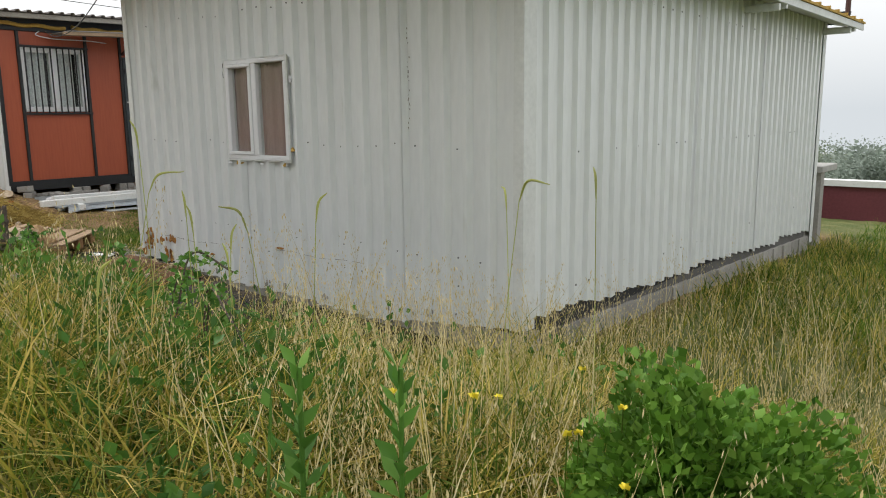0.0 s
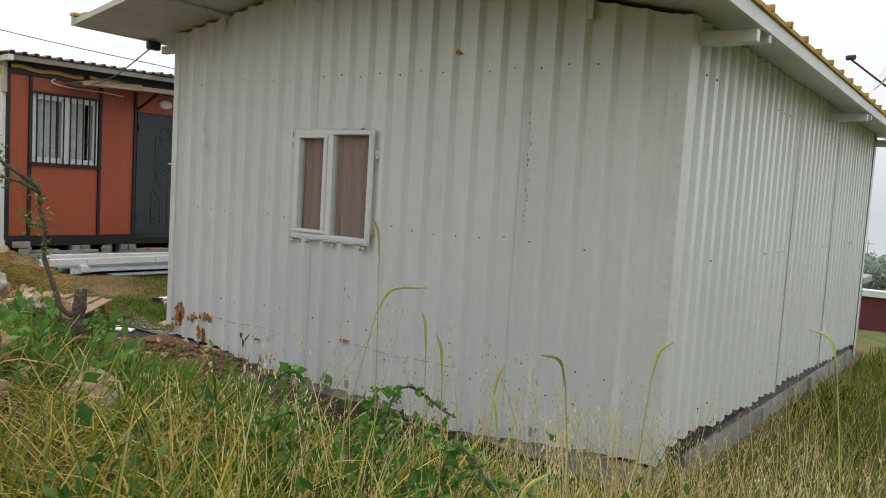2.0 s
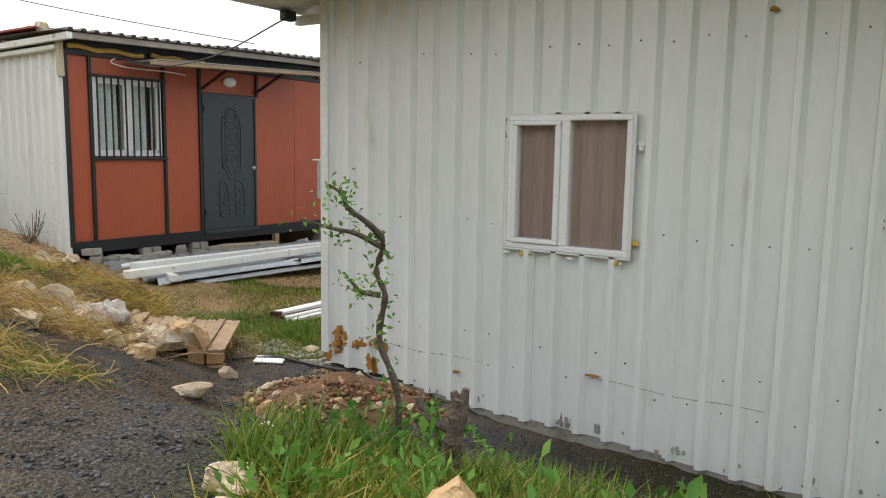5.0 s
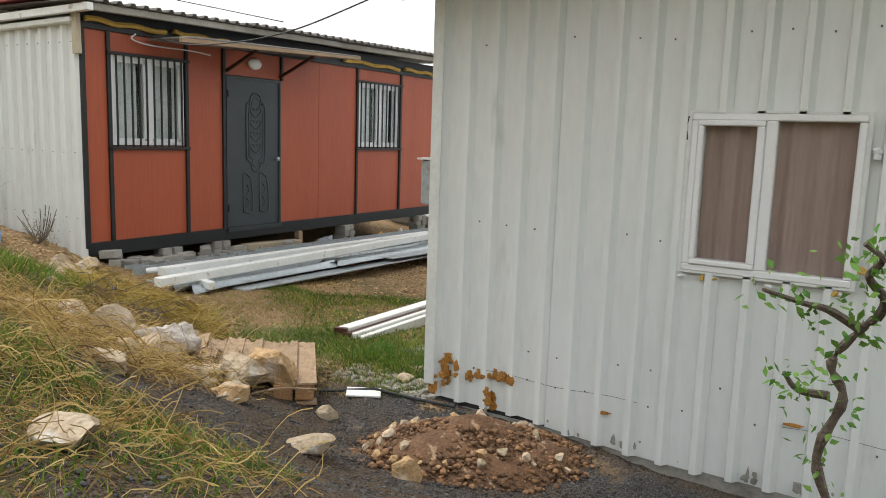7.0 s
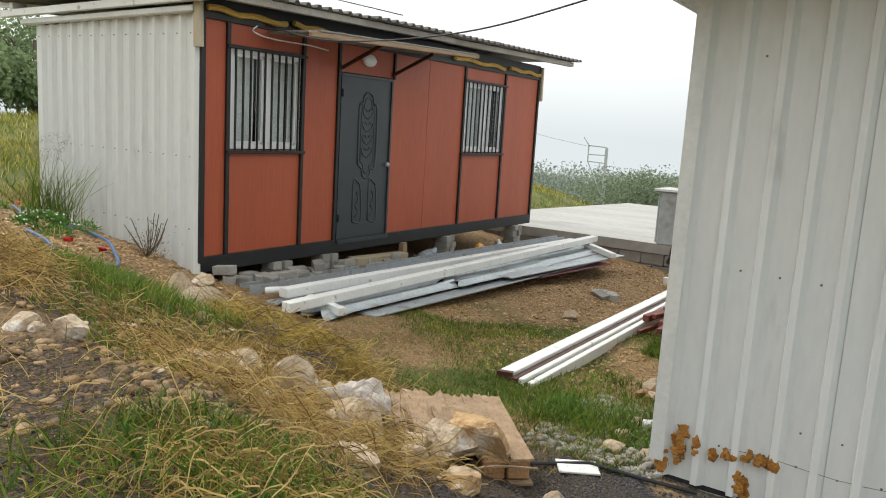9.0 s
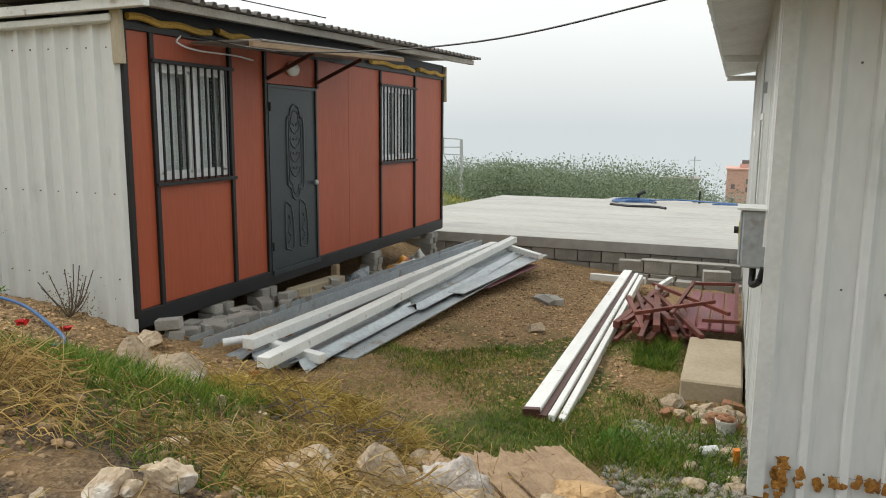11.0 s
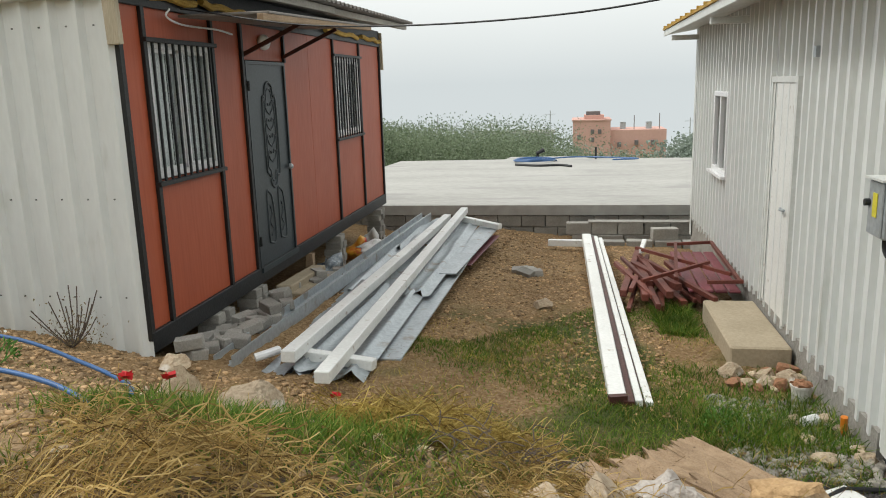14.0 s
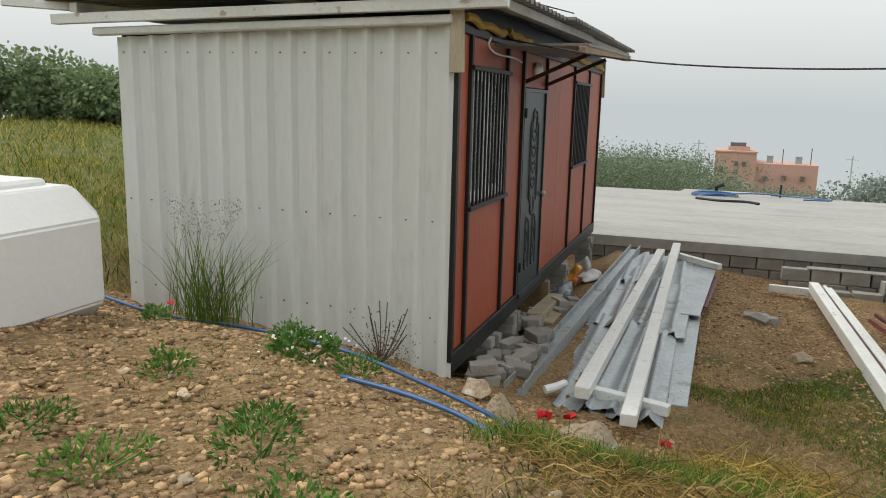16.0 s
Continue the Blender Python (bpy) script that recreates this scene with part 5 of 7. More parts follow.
SOIL = mat("red_soil", (0.20, 0.105, 0.055), (0.10, 0.055, 0.03), 0.95, 0, 6, 60, 0.8, spots=(0.38, 0.26, 0.16), spot_scale=14, spot_at=0.6)
tagged(part("soil_mound", mound(-7.17, 3.82, 0.70, 0.42, 0.17, 3), SOIL, smooth=True), "low heap of reddish soil on dark gravel", "soil heap")
rnd = random.Random(41)
for i in range(40):
    a, r = rnd.uniform(0, 6.28), rnd.uniform(0.55, 1.02)
    if i > 18:
        a, r = rnd.uniform(0.6, 3.4), rnd.uniform(0.8, 1.05)
    u, w = 0.66 * r * math.cos(a), 0.40 * r * math.sin(a)
    x, y = -7.17 + u * 0.68 - w * 0.73, 3.82 + u * 0.73 + w * 0.68
    q = rnd.uniform(0.012, 0.038)
    ob = place_rock(x, y, q * 1.3, q, q, 130 + i, "small pale stone on the soil heap", 40 * i, -0.2, 2, STONE if i % 3 else ORANGE_STONE)
    ob.location.z += 0.15 * max(0, 1 - r * r)
    ob["group"] = "stones on the soil heap"
ob = place_rock(-7.25, 3.20, 0.09, 0.08, 0.09, 160, "round tan stone on the soil heap", 10, 0.1, 3, ORANGE_STONE)
ob = place_rock(-7.36, 4.22, 0.05, 0.05, 0.07, 161, "white stone at the wall's foot", 10, 0.0, 3)
ob = tagged(part("white_chip", cuboid(-0.05, 0.05, -0.025, 0.025, -0.01, 0.02, 0.008), WHITE_PAINT), "white tile fragment on dark gravel", "tile")
ob.matrix_basis = pose(-6.3, 2.35, ground_z(-6.3, 2.35) + 0.012, 0, 0, -20)
ob = tagged(part("white_tile", cuboid(-0.12, 0.12, -0.075, 0.075, -0.006, 0.006, 0.002), WHITE_PAINT), "white ceramic tile lying on dark gravel", "tile")
ob.matrix_basis = pose(-8.24, 4.12, ground_z(-8.24, 4.12) + 0.014, 3, 2, 35)

crate = thing("broken_pallet", "broken weathered plywood pallet under rocks, splintered at one end", "pallet", at=(-8.95, 3.75, ground_z(-8.95, 3.75)))
PALLET = mat("grey_brown_plywood", (0.40, 0.285, 0.18), (0.22, 0.145, 0.085), 0.9, 0, 5, 50, 0.5, (3, 3, 3), spots=(0.10, 0.06, 0.035), spot_scale=9, spot_at=0.66, objvar=0.14)
BLOCKWOOD = mat("pressed_wood_block", (0.40, 0.23, 0.11), (0.24, 0.13, 0.06), 0.9, 0, 8, 60, 0.5, objvar=0.15)
along, across = Vector((0.67, -0.742, 0.0)), Vector((-0.742, -0.67, 0.0))
back_corner = Vector((-8.97, 4.44, 0.27))


def board(p, q, width, thick, ragged, seed):
    """A weathered board from p to q with a splintered start."""
    rr = random.Random(seed)
    bm = bmesh.new()
    cols, rows = 6, 7
    up, side = Vector((0, 0, thick)), across * width
    top, low = [], []
    for c in range(cols + 1):
        cut_by = rr.uniform(0, ragged) * (0.4 if c in (0, cols) else 1.0)
        for r in range(rows + 1):
            u = r / rows
            base = p + (q - p) * (u + (1 - u) ** 2 * cut_by) + side * (c / cols)
            base = base + Vector((0, 0, rr.uniform(-0.004, 0.004) + (0.010 * rr.random() if r == 0 else 0)))
            top.append(bm.verts.new(base + up))
            low.append(bm.verts.new(base))
    n = rows + 1
    for c in range(cols):
        for r in range(rows):
            k = c * n + r
            bm.faces.new((top[k], top[k + 1], top[k + n + 1], top[k + n]))
            bm.faces.new((low[k], low[k + n], low[k + n + 1], low[k + 1]))
        for r in (0, rows):
            k = c * n + r
            bm.faces.new((top[k], top[k + n], low[k + n], low[k]))
    for c in (0, cols):
        for r in range(rows):
            k = c * n + r
            bm.faces.new((top[k], low[k], low[k + 1], top[k + 1]))
    return bm


for k in range(7):
    p = back_corner + across * (0.13 * k) + Vector((0, 0, 0.008 * math.sin(2.3 * k) + 0.012 * k))
    q = p + along * (0.93 - 0.02 * (k % 3)) + Vector((0, 0, -0.02))
    part("board", board(p, q, 0.128, 0.014, 0.14 if k else 0.05, 900 + k), PALLET, crate)
for k in range(3):
    p = back_corner + across * (0.40 + 0.14 * k) + along * 0.30 + Vector((0, 0, 0.05 + 0.01 * k))
    part("board", board(p, p + along * 0.62 + Vector((0, 0, 0.02)), 0.10, 0.012, 0.3, 930 + k), PALLET, crate)
for d, w in ((0.86, 0.02), (0.86, 0.16), (0.86, 0.50), (0.05, 0.05), (0.05, 0.45), (0.45, 0.02), (0.86, 0.80), (0.45, 0.45)):
    c = back_corner + along * d + across * (w + 0.06)
    part("pallet_block", beam(c - along * 0.06 + Vector((0, 0, -0.075)), c + along * 0.06 + Vector((0, 0, -0.075)), 0.125, 0.11, 0.008), BLOCKWOOD, crate, "reddish pressed-wood block")
c = back_corner + along * 0.90 + Vector((0, 0, -0.145))
part("runner", beam(c, c + across * 0.9, 0.10, 0.014), PALLET, crate)
part("loose_strip", tube(curve_points([back_corner + along * 1.0 + Vector((0, 0, -0.03)), back_corner + along * 0.99 + across * 0.25 + Vector((0, 0, -0.02)), back_corner + along * 0.96 + across * 0.5 + Vector((0, 0, -0.08))], 6), 0.008, 5), PALLET, crate)
for i, (d, w, a, b, c_, m) in enumerate(((0.80, 0.26, 0.19, 0.13, 0.15, ORANGE_STONE), (0.88, 0.48, 0.15, 0.12, 0.13, STONE), (0.86, 0.70, 0.12, 0.10, 0.11, STONE), (0.70, 0.80, 0.09, 0.08, 0.07, STONE))):
    c = back_corner + along * d + across * w
    ob = place_rock(c.x, c.y, a, b, c_, 960 + i, "rough tan limestone rock lying on the broken pallet", 70 * i, 0.2, 4, m)
    ob.location.z = 0.29 + c_ * 0.34
    ob["group"] = "rocks on the pallet"
tagged(part("black_pipe", tube([(x, y, ground_z(x, y) + 0.02) for x, y in ((-8.5, 3.95), (-8.2, 4.2), (-7.9, 4.25), (-7.6, 4.3))], 0.012), BLACK_STEEL), "thin black plastic pipe on the gravel", "pipe")
stump = thing("tree_stump", "grey broken tree stump", "stump", at=(-4.93, 1.92, 0.6))
STUMP_AT = Vector((-4.93, 1.92, 1.06))
foot = ground_z(STUMP_AT.x, STUMP_AT.y) - 0.04
pts = curve_points([(STUMP_AT.x - 0.10, STUMP_AT.y + 0.06, foot), (STUMP_AT.x - 0.06, STUMP_AT.y + 0.03, foot + 0.14), (STUMP_AT.x - 0.02, STUMP_AT.y, foot + 0.24), STUMP_AT], 6)
trunk_bm = tube(pts, 0.03, 11, [0.040 - 0.0006 * i + 0.004 * math.sin(i * 2.1) for i in range(len(pts))])
for v in trunk_bm.verts:
    v.co += Vector((1, 0.6, 0.4)) * 0.014 * noise.noise(v.co * 22)
part("trunk", trunk_bm, BARK, stump)
for k, (dx, dy, dz) in enumerate(((-0.02, -0.01, 0.02), (0.015, 0.01, 0.03))):
    part("splinter", tube([STUMP_AT + Vector((dx * 0.3, dy * 0.3, -0.03)), STUMP_AT + Vector((dx, dy, dz))], 0.01, 6, [0.022, 0.012]), BARK, stump)
part("snag", tube(curve_points([STUMP_AT + Vector((-0.04, 0.0, -0.12)), STUMP_AT + Vector((-0.10, -0.04, -0.08)), STUMP_AT + Vector((-0.13, -0.05, -0.01))], 4), 0.012, 6), BARK, stump)

# blue hoses
def on_ground(pts, r):
    return curve_points([(x, y, ground_z(x, y) + r + dz) for x, y, dz in pts], 8)


tagged(part("blue_hose", tube(on_ground(((-15.7, 4.75, 0.02), (-14.7, 4.42, 0), (-13.9, 4.4, 0.01), (-13.1, 4.25, 0.03), (-12.4, 3.9, 0.05), (-11.95, 3.62, 0.02), (-11.75, 3.35, -0.01)), 0.02), 0.013, 10), BLUE_HOSE, smooth=True), "blue plastic water hose on the earth", "hose")
tagged(part("blue_hose", tube(on_ground(((-12.62, 3.28, 0.0), (-12.25, 3.2, 0.03), (-11.95, 3.1, 0.01), (-11.72, 3.0, -0.02)), 0.02), 0.013, 10), BLUE_HOSE, smooth=True), "cut piece of blue hose on the earth", "hose")
coil = [(-10.75 + (0.62 - 0.05 * i / 12) * math.cos(i * 0.52), 22.3 + 0.5 * (1 + 0.1 * math.sin(i)) * math.sin(i * 0.52)) for i in range(36)] + [(-9.6, 22.6), (-8.6, 22.2), (-7.9, 21.6), (-8.6, 21.3)]
tagged(part("coiled_hose", tube(curve_points([(x, y, slab_z(y) + 0.035 + 0.002 * i) for i, (x, y) in enumerate(coil)], 4), 0.022, 6), BLUE_HOSE), "coiled blue hose lying on the concrete slab", "hose")
tagged(part("grey_hose", tube(curve_points([(x, y, slab_z(y) + 0.03) for x, y in ((-11.2, 21.0), (-10.6, 20.6), (-10.0, 20.7), (-9.7, 20.3))], 6), 0.035, 6), BLACK_STEEL), "dark hose end on the slab", "hose")
tagged(part("starter_bar", tube([(-9.0, 23.1, slab_z(23.1)), (-9.0, 23.1, slab_z(23.1) + 0.35)], 0.03), BLACK_STEEL), "steel bar standing up from the slab", "steel bar")
tagged(part("standpipe", tube([(-10.7, 23.0, slab_z(23)), (-10.7, 23.0, slab_z(23) + 0.2), (-10.5, 23.0, slab_z(23) + 0.3)], 0.06), BLACK_STEEL), "short dark pipe standing on the slab", "pipe")

# ---- water tank ----
tank = thing("water_tank", "white moulded plastic water tank on brick feet", "water tank", at=(-15.4, 2.8, 1.0))
bm = cuboid(-16.0, -14.58, 1.6, 3.82, 0.95, 1.87)
bmesh.ops.bevel(bm, geom=bm.edges[:], offset=0.2, segments=1, affect="EDGES")
bmesh.ops.bevel(bm, geom=bm.edges[:], offset=0.015, segments=2, affect="EDGES")
part("body", bm, mat("white_tank", (0.80, 0.80, 0.79), (0.74, 0.74, 0.73), 0.35, 0, 2, 30, 0.02), tank)
bm = cuboid(-15.8, -14.9, 1.9, 3.55, 1.84, 1.91, 0.02)
part("lid", bm, bpy.data.materials["white_tank"], tank)
for y in (3.45, 1.9):
    for x in (-14.95, -15.85):
        g = ground_z(x, y)
        part("foot", cuboid(x - 0.06, x + 0.06, y - 0.06, y + 0.06, g - 0.05, 1.12, 0.006), MORTAR, tank)
tank.location.x += 0.14
place_rock(-14.91, 2.98, 0.14, 0.12, 0.11, 170, "brown rock weighing down the tank lid").location.z = 2.03
for x, y in ((-12.9, 4.85), (-13.5, 5.0)):
    place_rock(x, y, 0.11, 0.09, 0.09, int(-x * 10), "stone weighing down the roof").location.z = eave_z(x, y) + 0.09
place_rock(-14.6, 4.85, 0.1, 0.08, 0.07, 177, "yellowish stone weighing down the roof").location.z = eave_z(-14.6, 4.85) + 0.08

# ---- vegetation ----
def leaf_mat(name, stops, rough=0.7):
    """Foliage whose colour varies from blade to blade along the given colours."""
    m = bpy.data.materials.new(name)
    m.use_nodes = True
    n, l = m.node_tree.nodes, m.node_tree.links
    b = n["Principled BSDF"]
    b.inputs["Roughness"].default_value, b.inputs["Specular IOR Level"].default_value = rough, 0.25
    g = n.new("ShaderNodeNewGeometry")
    r = n.new("ShaderNodeValToRGB")
    e = r.color_ramp.elements
    e[0].position, e[0].color = 0.0, (*stops[0], 1)
    e[1].position, e[1].color = 1.0, (*stops[-1], 1)
    for i, c in enumerate(stops[1:-1]):
        k = e.new((i + 1) / (len(stops) - 1))
        k.color = (*c, 1)
    l.new(g.outputs["Random Per Island"], r.inputs[0])
    tc, nz = n.new("ShaderNodeTexCoord"), n.new("ShaderNodeTexNoise")
    nz.inputs["Scale"].default_value = 2.5
    l.new(tc.outputs["Object"], nz.inputs["Vector"])
    mr = n.new("ShaderNodeMapRange")
    mr.inputs["From Min"].default_value, mr.inputs["From Max"].default_value = 0.3, 0.7
    mr.inputs["To Min"].default_value, mr.inputs["To Max"].default_value = 0.7, 1.25
    l.new(nz.outputs["Fac"], mr.inputs["Value"])
    hv = n.new("ShaderNodeHueSaturation")
    l.new(mr.outputs[0], hv.inputs["Value"])
    l.new(r.outputs[0], hv.inputs["Color"])
    l.new(hv.outputs[0], b.inputs["Base Color"])
    tr, mx = n.new("ShaderNodeBsdfTranslucent"), n.new("ShaderNodeMixShader")
    l.new(hv.outputs[0], tr.inputs["Color"])
    mx.inputs[0].default_value = 0.3
    l.new(b.outputs[0], mx.inputs[1])
    l.new(tr.outputs[0], mx.inputs[2])
    l.new(mx.outputs[0], n["Material Output"].inputs["Surface"])
    return m


HAY = leaf_mat("hay_stems", [(0.20, 0.12, 0.04), (0.44, 0.30, 0.10), (0.62, 0.46, 0.20), (0.09, 0.05, 0.018), (0.50, 0.35, 0.13)], 0.8)
STRAW = leaf_mat("straw", [(0.12, 0.065, 0.02), (0.35, 0.245, 0.06), (0.58, 0.45, 0.15), (0.25, 0.17, 0.04), (0.46, 0.35, 0.10)], 0.8)
MIXED = leaf_mat("mixed_grass", [(0.028, 0.07, 0.007), (0.12, 0.18, 0.015), (0.38, 0.31, 0.05), (0.64, 0.50, 0.16), (0.06, 0.12, 0.012), (0.27, 0.27, 0.033)])
GREEN = leaf_mat("green_grass", [(0.035, 0.085, 0.008), (0.075, 0.15, 0.014), (0.13, 0.21, 0.025), (0.25, 0.25, 0.055)])
SEED = leaf_mat("seed_heads", [(0.52, 0.42, 0.19), (0.70, 0.60, 0.36), (0.40, 0.32, 0.12)], 0.8)
WEED = leaf_mat("weed_leaves", [(0.04, 0.11, 0.02), (0.075, 0.18, 0.03), (0.12, 0.24, 0.045)], 0.5)
BRIGHT = leaf_mat("bright_leaves", [(0.06, 0.16, 0.025), (0.11, 0.24, 0.04), (0.17, 0.30, 0.06)], 0.5)
FOX = leaf_mat("foxtail_green", [(0.34, 0.40, 0.10), (0.50, 0.50, 0.18)], 0.8)


def blade_data(rng, x, y, h, w, lean, bend, z=None):
    """Curved grass blades: seven corners and five triangles each."""
    n = len(x)
    z = terrain(x, y) - 0.01 if z is None else z
    a, side = rng.uniform(0, 2 * np.pi, n), rng.uniform(0, 2 * np.pi, n)
    dx, dy = np.cos(a), np.sin(a)
    sx, sy = np.cos(side), np.sin(side)
    ln, bd = lean * np.abs(rng.normal(0, 1, n)), bend * rng.uniform(0.2, 1.6, n)
    rows = []
    for t, k in ((0.0, 0.8), (0.4, 1.0), (0.75, 0.65), (1.0, 0.0)):
        out_by = h * (ln * t + bd * t * t)
        px, py, pz = x + dx * out_by, y + dy * out_by, z + h * (t - 0.45 * bd * t * t - 0.3 * ln * t)
        if k:
            rows.append(np.stack([px - sx * w * k / 2, py - sy * w * k / 2, pz], -1))
            rows.append(np.stack([px + sx * w * k / 2, py + sy * w * k / 2, pz], -1))
        else:
            rows.append(np.stack([px, py, pz], -1))
    v = np.stack(rows, 1).reshape(-1, 3)
    f = np.array([(0, 1, 3), (0, 3, 2), (2, 3, 5), (2, 5, 4), (4, 5, 6)])
    faces = (np.arange(n)[:, None, None] * 7 + f[None]).reshape(-1, 3)
    return v, faces


def scatter(rng, n, x0, x1, y0, y1, keep=None, patch=0.0, scale=1.0):
    """Places in a rectangle, thinned by keep(x, y) and gathered in patches."""
    x, y = rng.uniform(x0, x1, n), rng.uniform(y0, y1, n)
    ok = np.ones(n, bool)
    if keep is not None:
        ok &= keep(x, y)
    if patch:
        p = np.sin(1.9 * x * scale + 1.3) * np.sin(2.3 * y * scale + 0.4) + 0.6 * np.sin(4.7 * x * scale + 2 * y * scale) * np.sin(3.9 * y * scale - x * scale)
        ok &= rng.uniform(-1.2, 1.2, n) < p + (0.5 - patch)
    return x[ok], y[ok]


def grass(name, material, label, seed, n, area, h, w, lean=0.15, bend=0.35, keep=None, patch=0.0, scale=1.0):
    rng = np.random.default_rng(seed)
    x, y = scatter(rng, n, *area, keep, patch, scale)
    hh = rng.uniform(*h, len(x)) * (0.75 + 0.25 * np.sin(2.1 * x + 1) * np.sin(1.7 * y))
    v, f = blade_data(rng, x, y, hh, rng.uniform(*w, len(x)), lean, bend)
    return tagged(part(name, mesh_from(v, f), material), label, "grass", kind="stuff")


def oats(name, seed, n, area, h, keep=None):
    """Wild oat stalks with hanging spikelets."""
    rng = np.random.default_rng(seed)
    x, y = scatter(rng, n, *area, keep, 0.3)
    n = len(x)
    hh = rng.uniform(*h, n)
    z = terrain(x, y)
    a = rng.uniform(0, 2 * np.pi, n)
    ln = rng.uniform(0.03, 0.42, n)
    V, F, base = [], [], 0
    v, f = blade_data(rng, x, y, hh * 0.99, np.full(n, 0.0042), 0.0, 0.0)
    k7 = np.array([0.0, 0.0, 0.4, 0.4, 0.75, 0.75, 1.0])
    sh = (hh[:, None] * ln[:, None] * k7 ** 2)
    v = v.reshape(n, 7, 3)
    v[:, :, 0] += np.cos(a)[:, None] * sh
    v[:, :, 1] += np.sin(a)[:, None] * sh
    V.append(v.reshape(-1, 3)), F.append(f)
    base += n * 7
    m = 16
    t = rng.uniform(0.62, 1.0, (n, m))
    px = x[:, None] + np.cos(a)[:, None] * hh[:, None] * ln[:, None] * t ** 2
    py = y[:, None] + np.sin(a)[:, None] * hh[:, None] * ln[:, None] * t ** 2
    pz = z[:, None] + hh[:, None] * t
    q = rng.uniform(0, 2 * np.pi, (n, m))
    r = rng.uniform(0.008, 0.05, (n, m)) * (1.15 - t) * 3
    px, py = (px + r * np.cos(q)).ravel(), (py + r * np.sin(q)).ravel()
    pz = (pz - 0.01).ravel()
    L, W = rng.uniform(0.010, 0.024, n * m), rng.uniform(0.0014, 0.0032, n * m)
    sx, sy = np.cos(q.ravel() + 1.3), np.sin(q.ravel() + 1.3)
    ox, oy = 0.35 * L * np.cos(q.ravel()), 0.35 * L * np.sin(q.ravel())
    dv = np.stack([np.stack([px, py, pz], -1), np.stack([px + ox / 2 + sx * W, py + oy / 2 + sy * W, pz - L / 2], -1), np.stack([px + ox, py + oy, pz - L], -1), np.stack([px + ox / 2 - sx * W, py + oy / 2 - sy * W, pz - L / 2], -1)], 1)
    V.append(dv.reshape(-1, 3))
    F.append((np.arange(n * m)[:, None, None] * 4 + np.array([(0, 1, 2), (0, 2, 3)])[None]).reshape(-1, 3) + base)
    return tagged(part(name, mesh_from(np.concatenate(V), np.concatenate(F)), SEED), "tall dry wild oat stalks with hanging seed heads", "grass", kind="stuff")


def hay(name, seed, n, area, keep=None, patch=0.0, rise=0.12, label="tangled dry hay on the bank", material=None, size=(0.08, 0.38), heap=None, thick=1.0):
    """Dry stems lying in loose arcs."""
    rng = np.random.default_rng(seed)
    x, y = scatter(rng, n, *area, keep, patch)
    n = len(x)
    a, L, c = rng.uniform(0, 2 * np.pi, n), rng.uniform(*size, n), rng.normal(0, 1.2, n)
    up = rng.uniform(0, rise, n)
    lift, wave = rng.normal(0.35, 0.8, n), rng.uniform(0, 6.28, n)
    w = rng.uniform(0.0008, 0.0021, n) * thick
    V = []
    K = 6
    px, py = x.copy(), y.copy()
    for k in range(K):
        t = k / (K - 1)
        ang = a + c * t
        pz = terrain(px, py) + 0.006 + up * (0.75 + 0.25 * np.sin(np.pi * t)) + lift * L * t * 0.5 + 0.10 * L * np.sin(wave + 5 * t)
        if heap:
            pz = pz + heap[4] * np.clip(1 - ((px - heap[0]) / heap[2]) ** 2 - ((py - heap[1]) / heap[3]) ** 2, 0, 1) ** 0.7
        V.append(np.stack([px, py, pz + w], -1))
        V.append(np.stack([px + w * np.sin(ang), py - w * np.cos(ang), pz - w], -1))
        px, py = px + np.cos(ang) * L / (K - 1), py + np.sin(ang) * L / (K - 1)
    v = np.stack(V, 1).reshape(-1, 3)
    f = np.array([q for k in range(K - 1) for q in ((2 * k, 2 * k + 1, 2 * k + 3), (2 * k, 2 * k + 3, 2 * k + 2))])
    faces = (np.arange(n)[:, None, None] * (2 * K) + f[None]).reshape(-1, 3)
    return tagged(part(name, mesh_from(v, faces), material or HAY), label, "hay", kind="stuff")


def leaf_mesh(rng, pos, nrm, size, slim=0.5, droop=0.15):
    """Pointed folded leaves at pos, growing along nrm."""
    n = len(pos)
    d = nrm / np.linalg.norm(nrm, axis=1, keepdims=True)
    ref = rng.normal(0, 1, (n, 3))
    s_ = np.cross(d, ref)
    s_ /= np.linalg.norm(s_, axis=1, keepdims=True) + 1e-9
    u = np.cross(s_, d)
    L = size[:, None]
    p0, p1 = pos, pos + d * L
    p1 = p1 - np.array([0, 0, 1]) * L * droop
    mid = pos + d * L * 0.45 - u * L * 0.05
    lft, rgt = pos + d * L * 0.42 + s_ * L * slim / 2 + u * L * 0.06, pos + d * L * 0.42 - s_ * L * slim / 2 + u * L * 0.06
    v = np.stack([p0, lft, p1, rgt, mid], 1).reshape(-1, 3)
    f = np.array([(0, 4, 1), (1, 4, 2), (0, 3, 4), (4, 3, 2)])
    return v, (np.arange(n)[:, None, None] * 5 + f[None]).reshape(-1, 3)


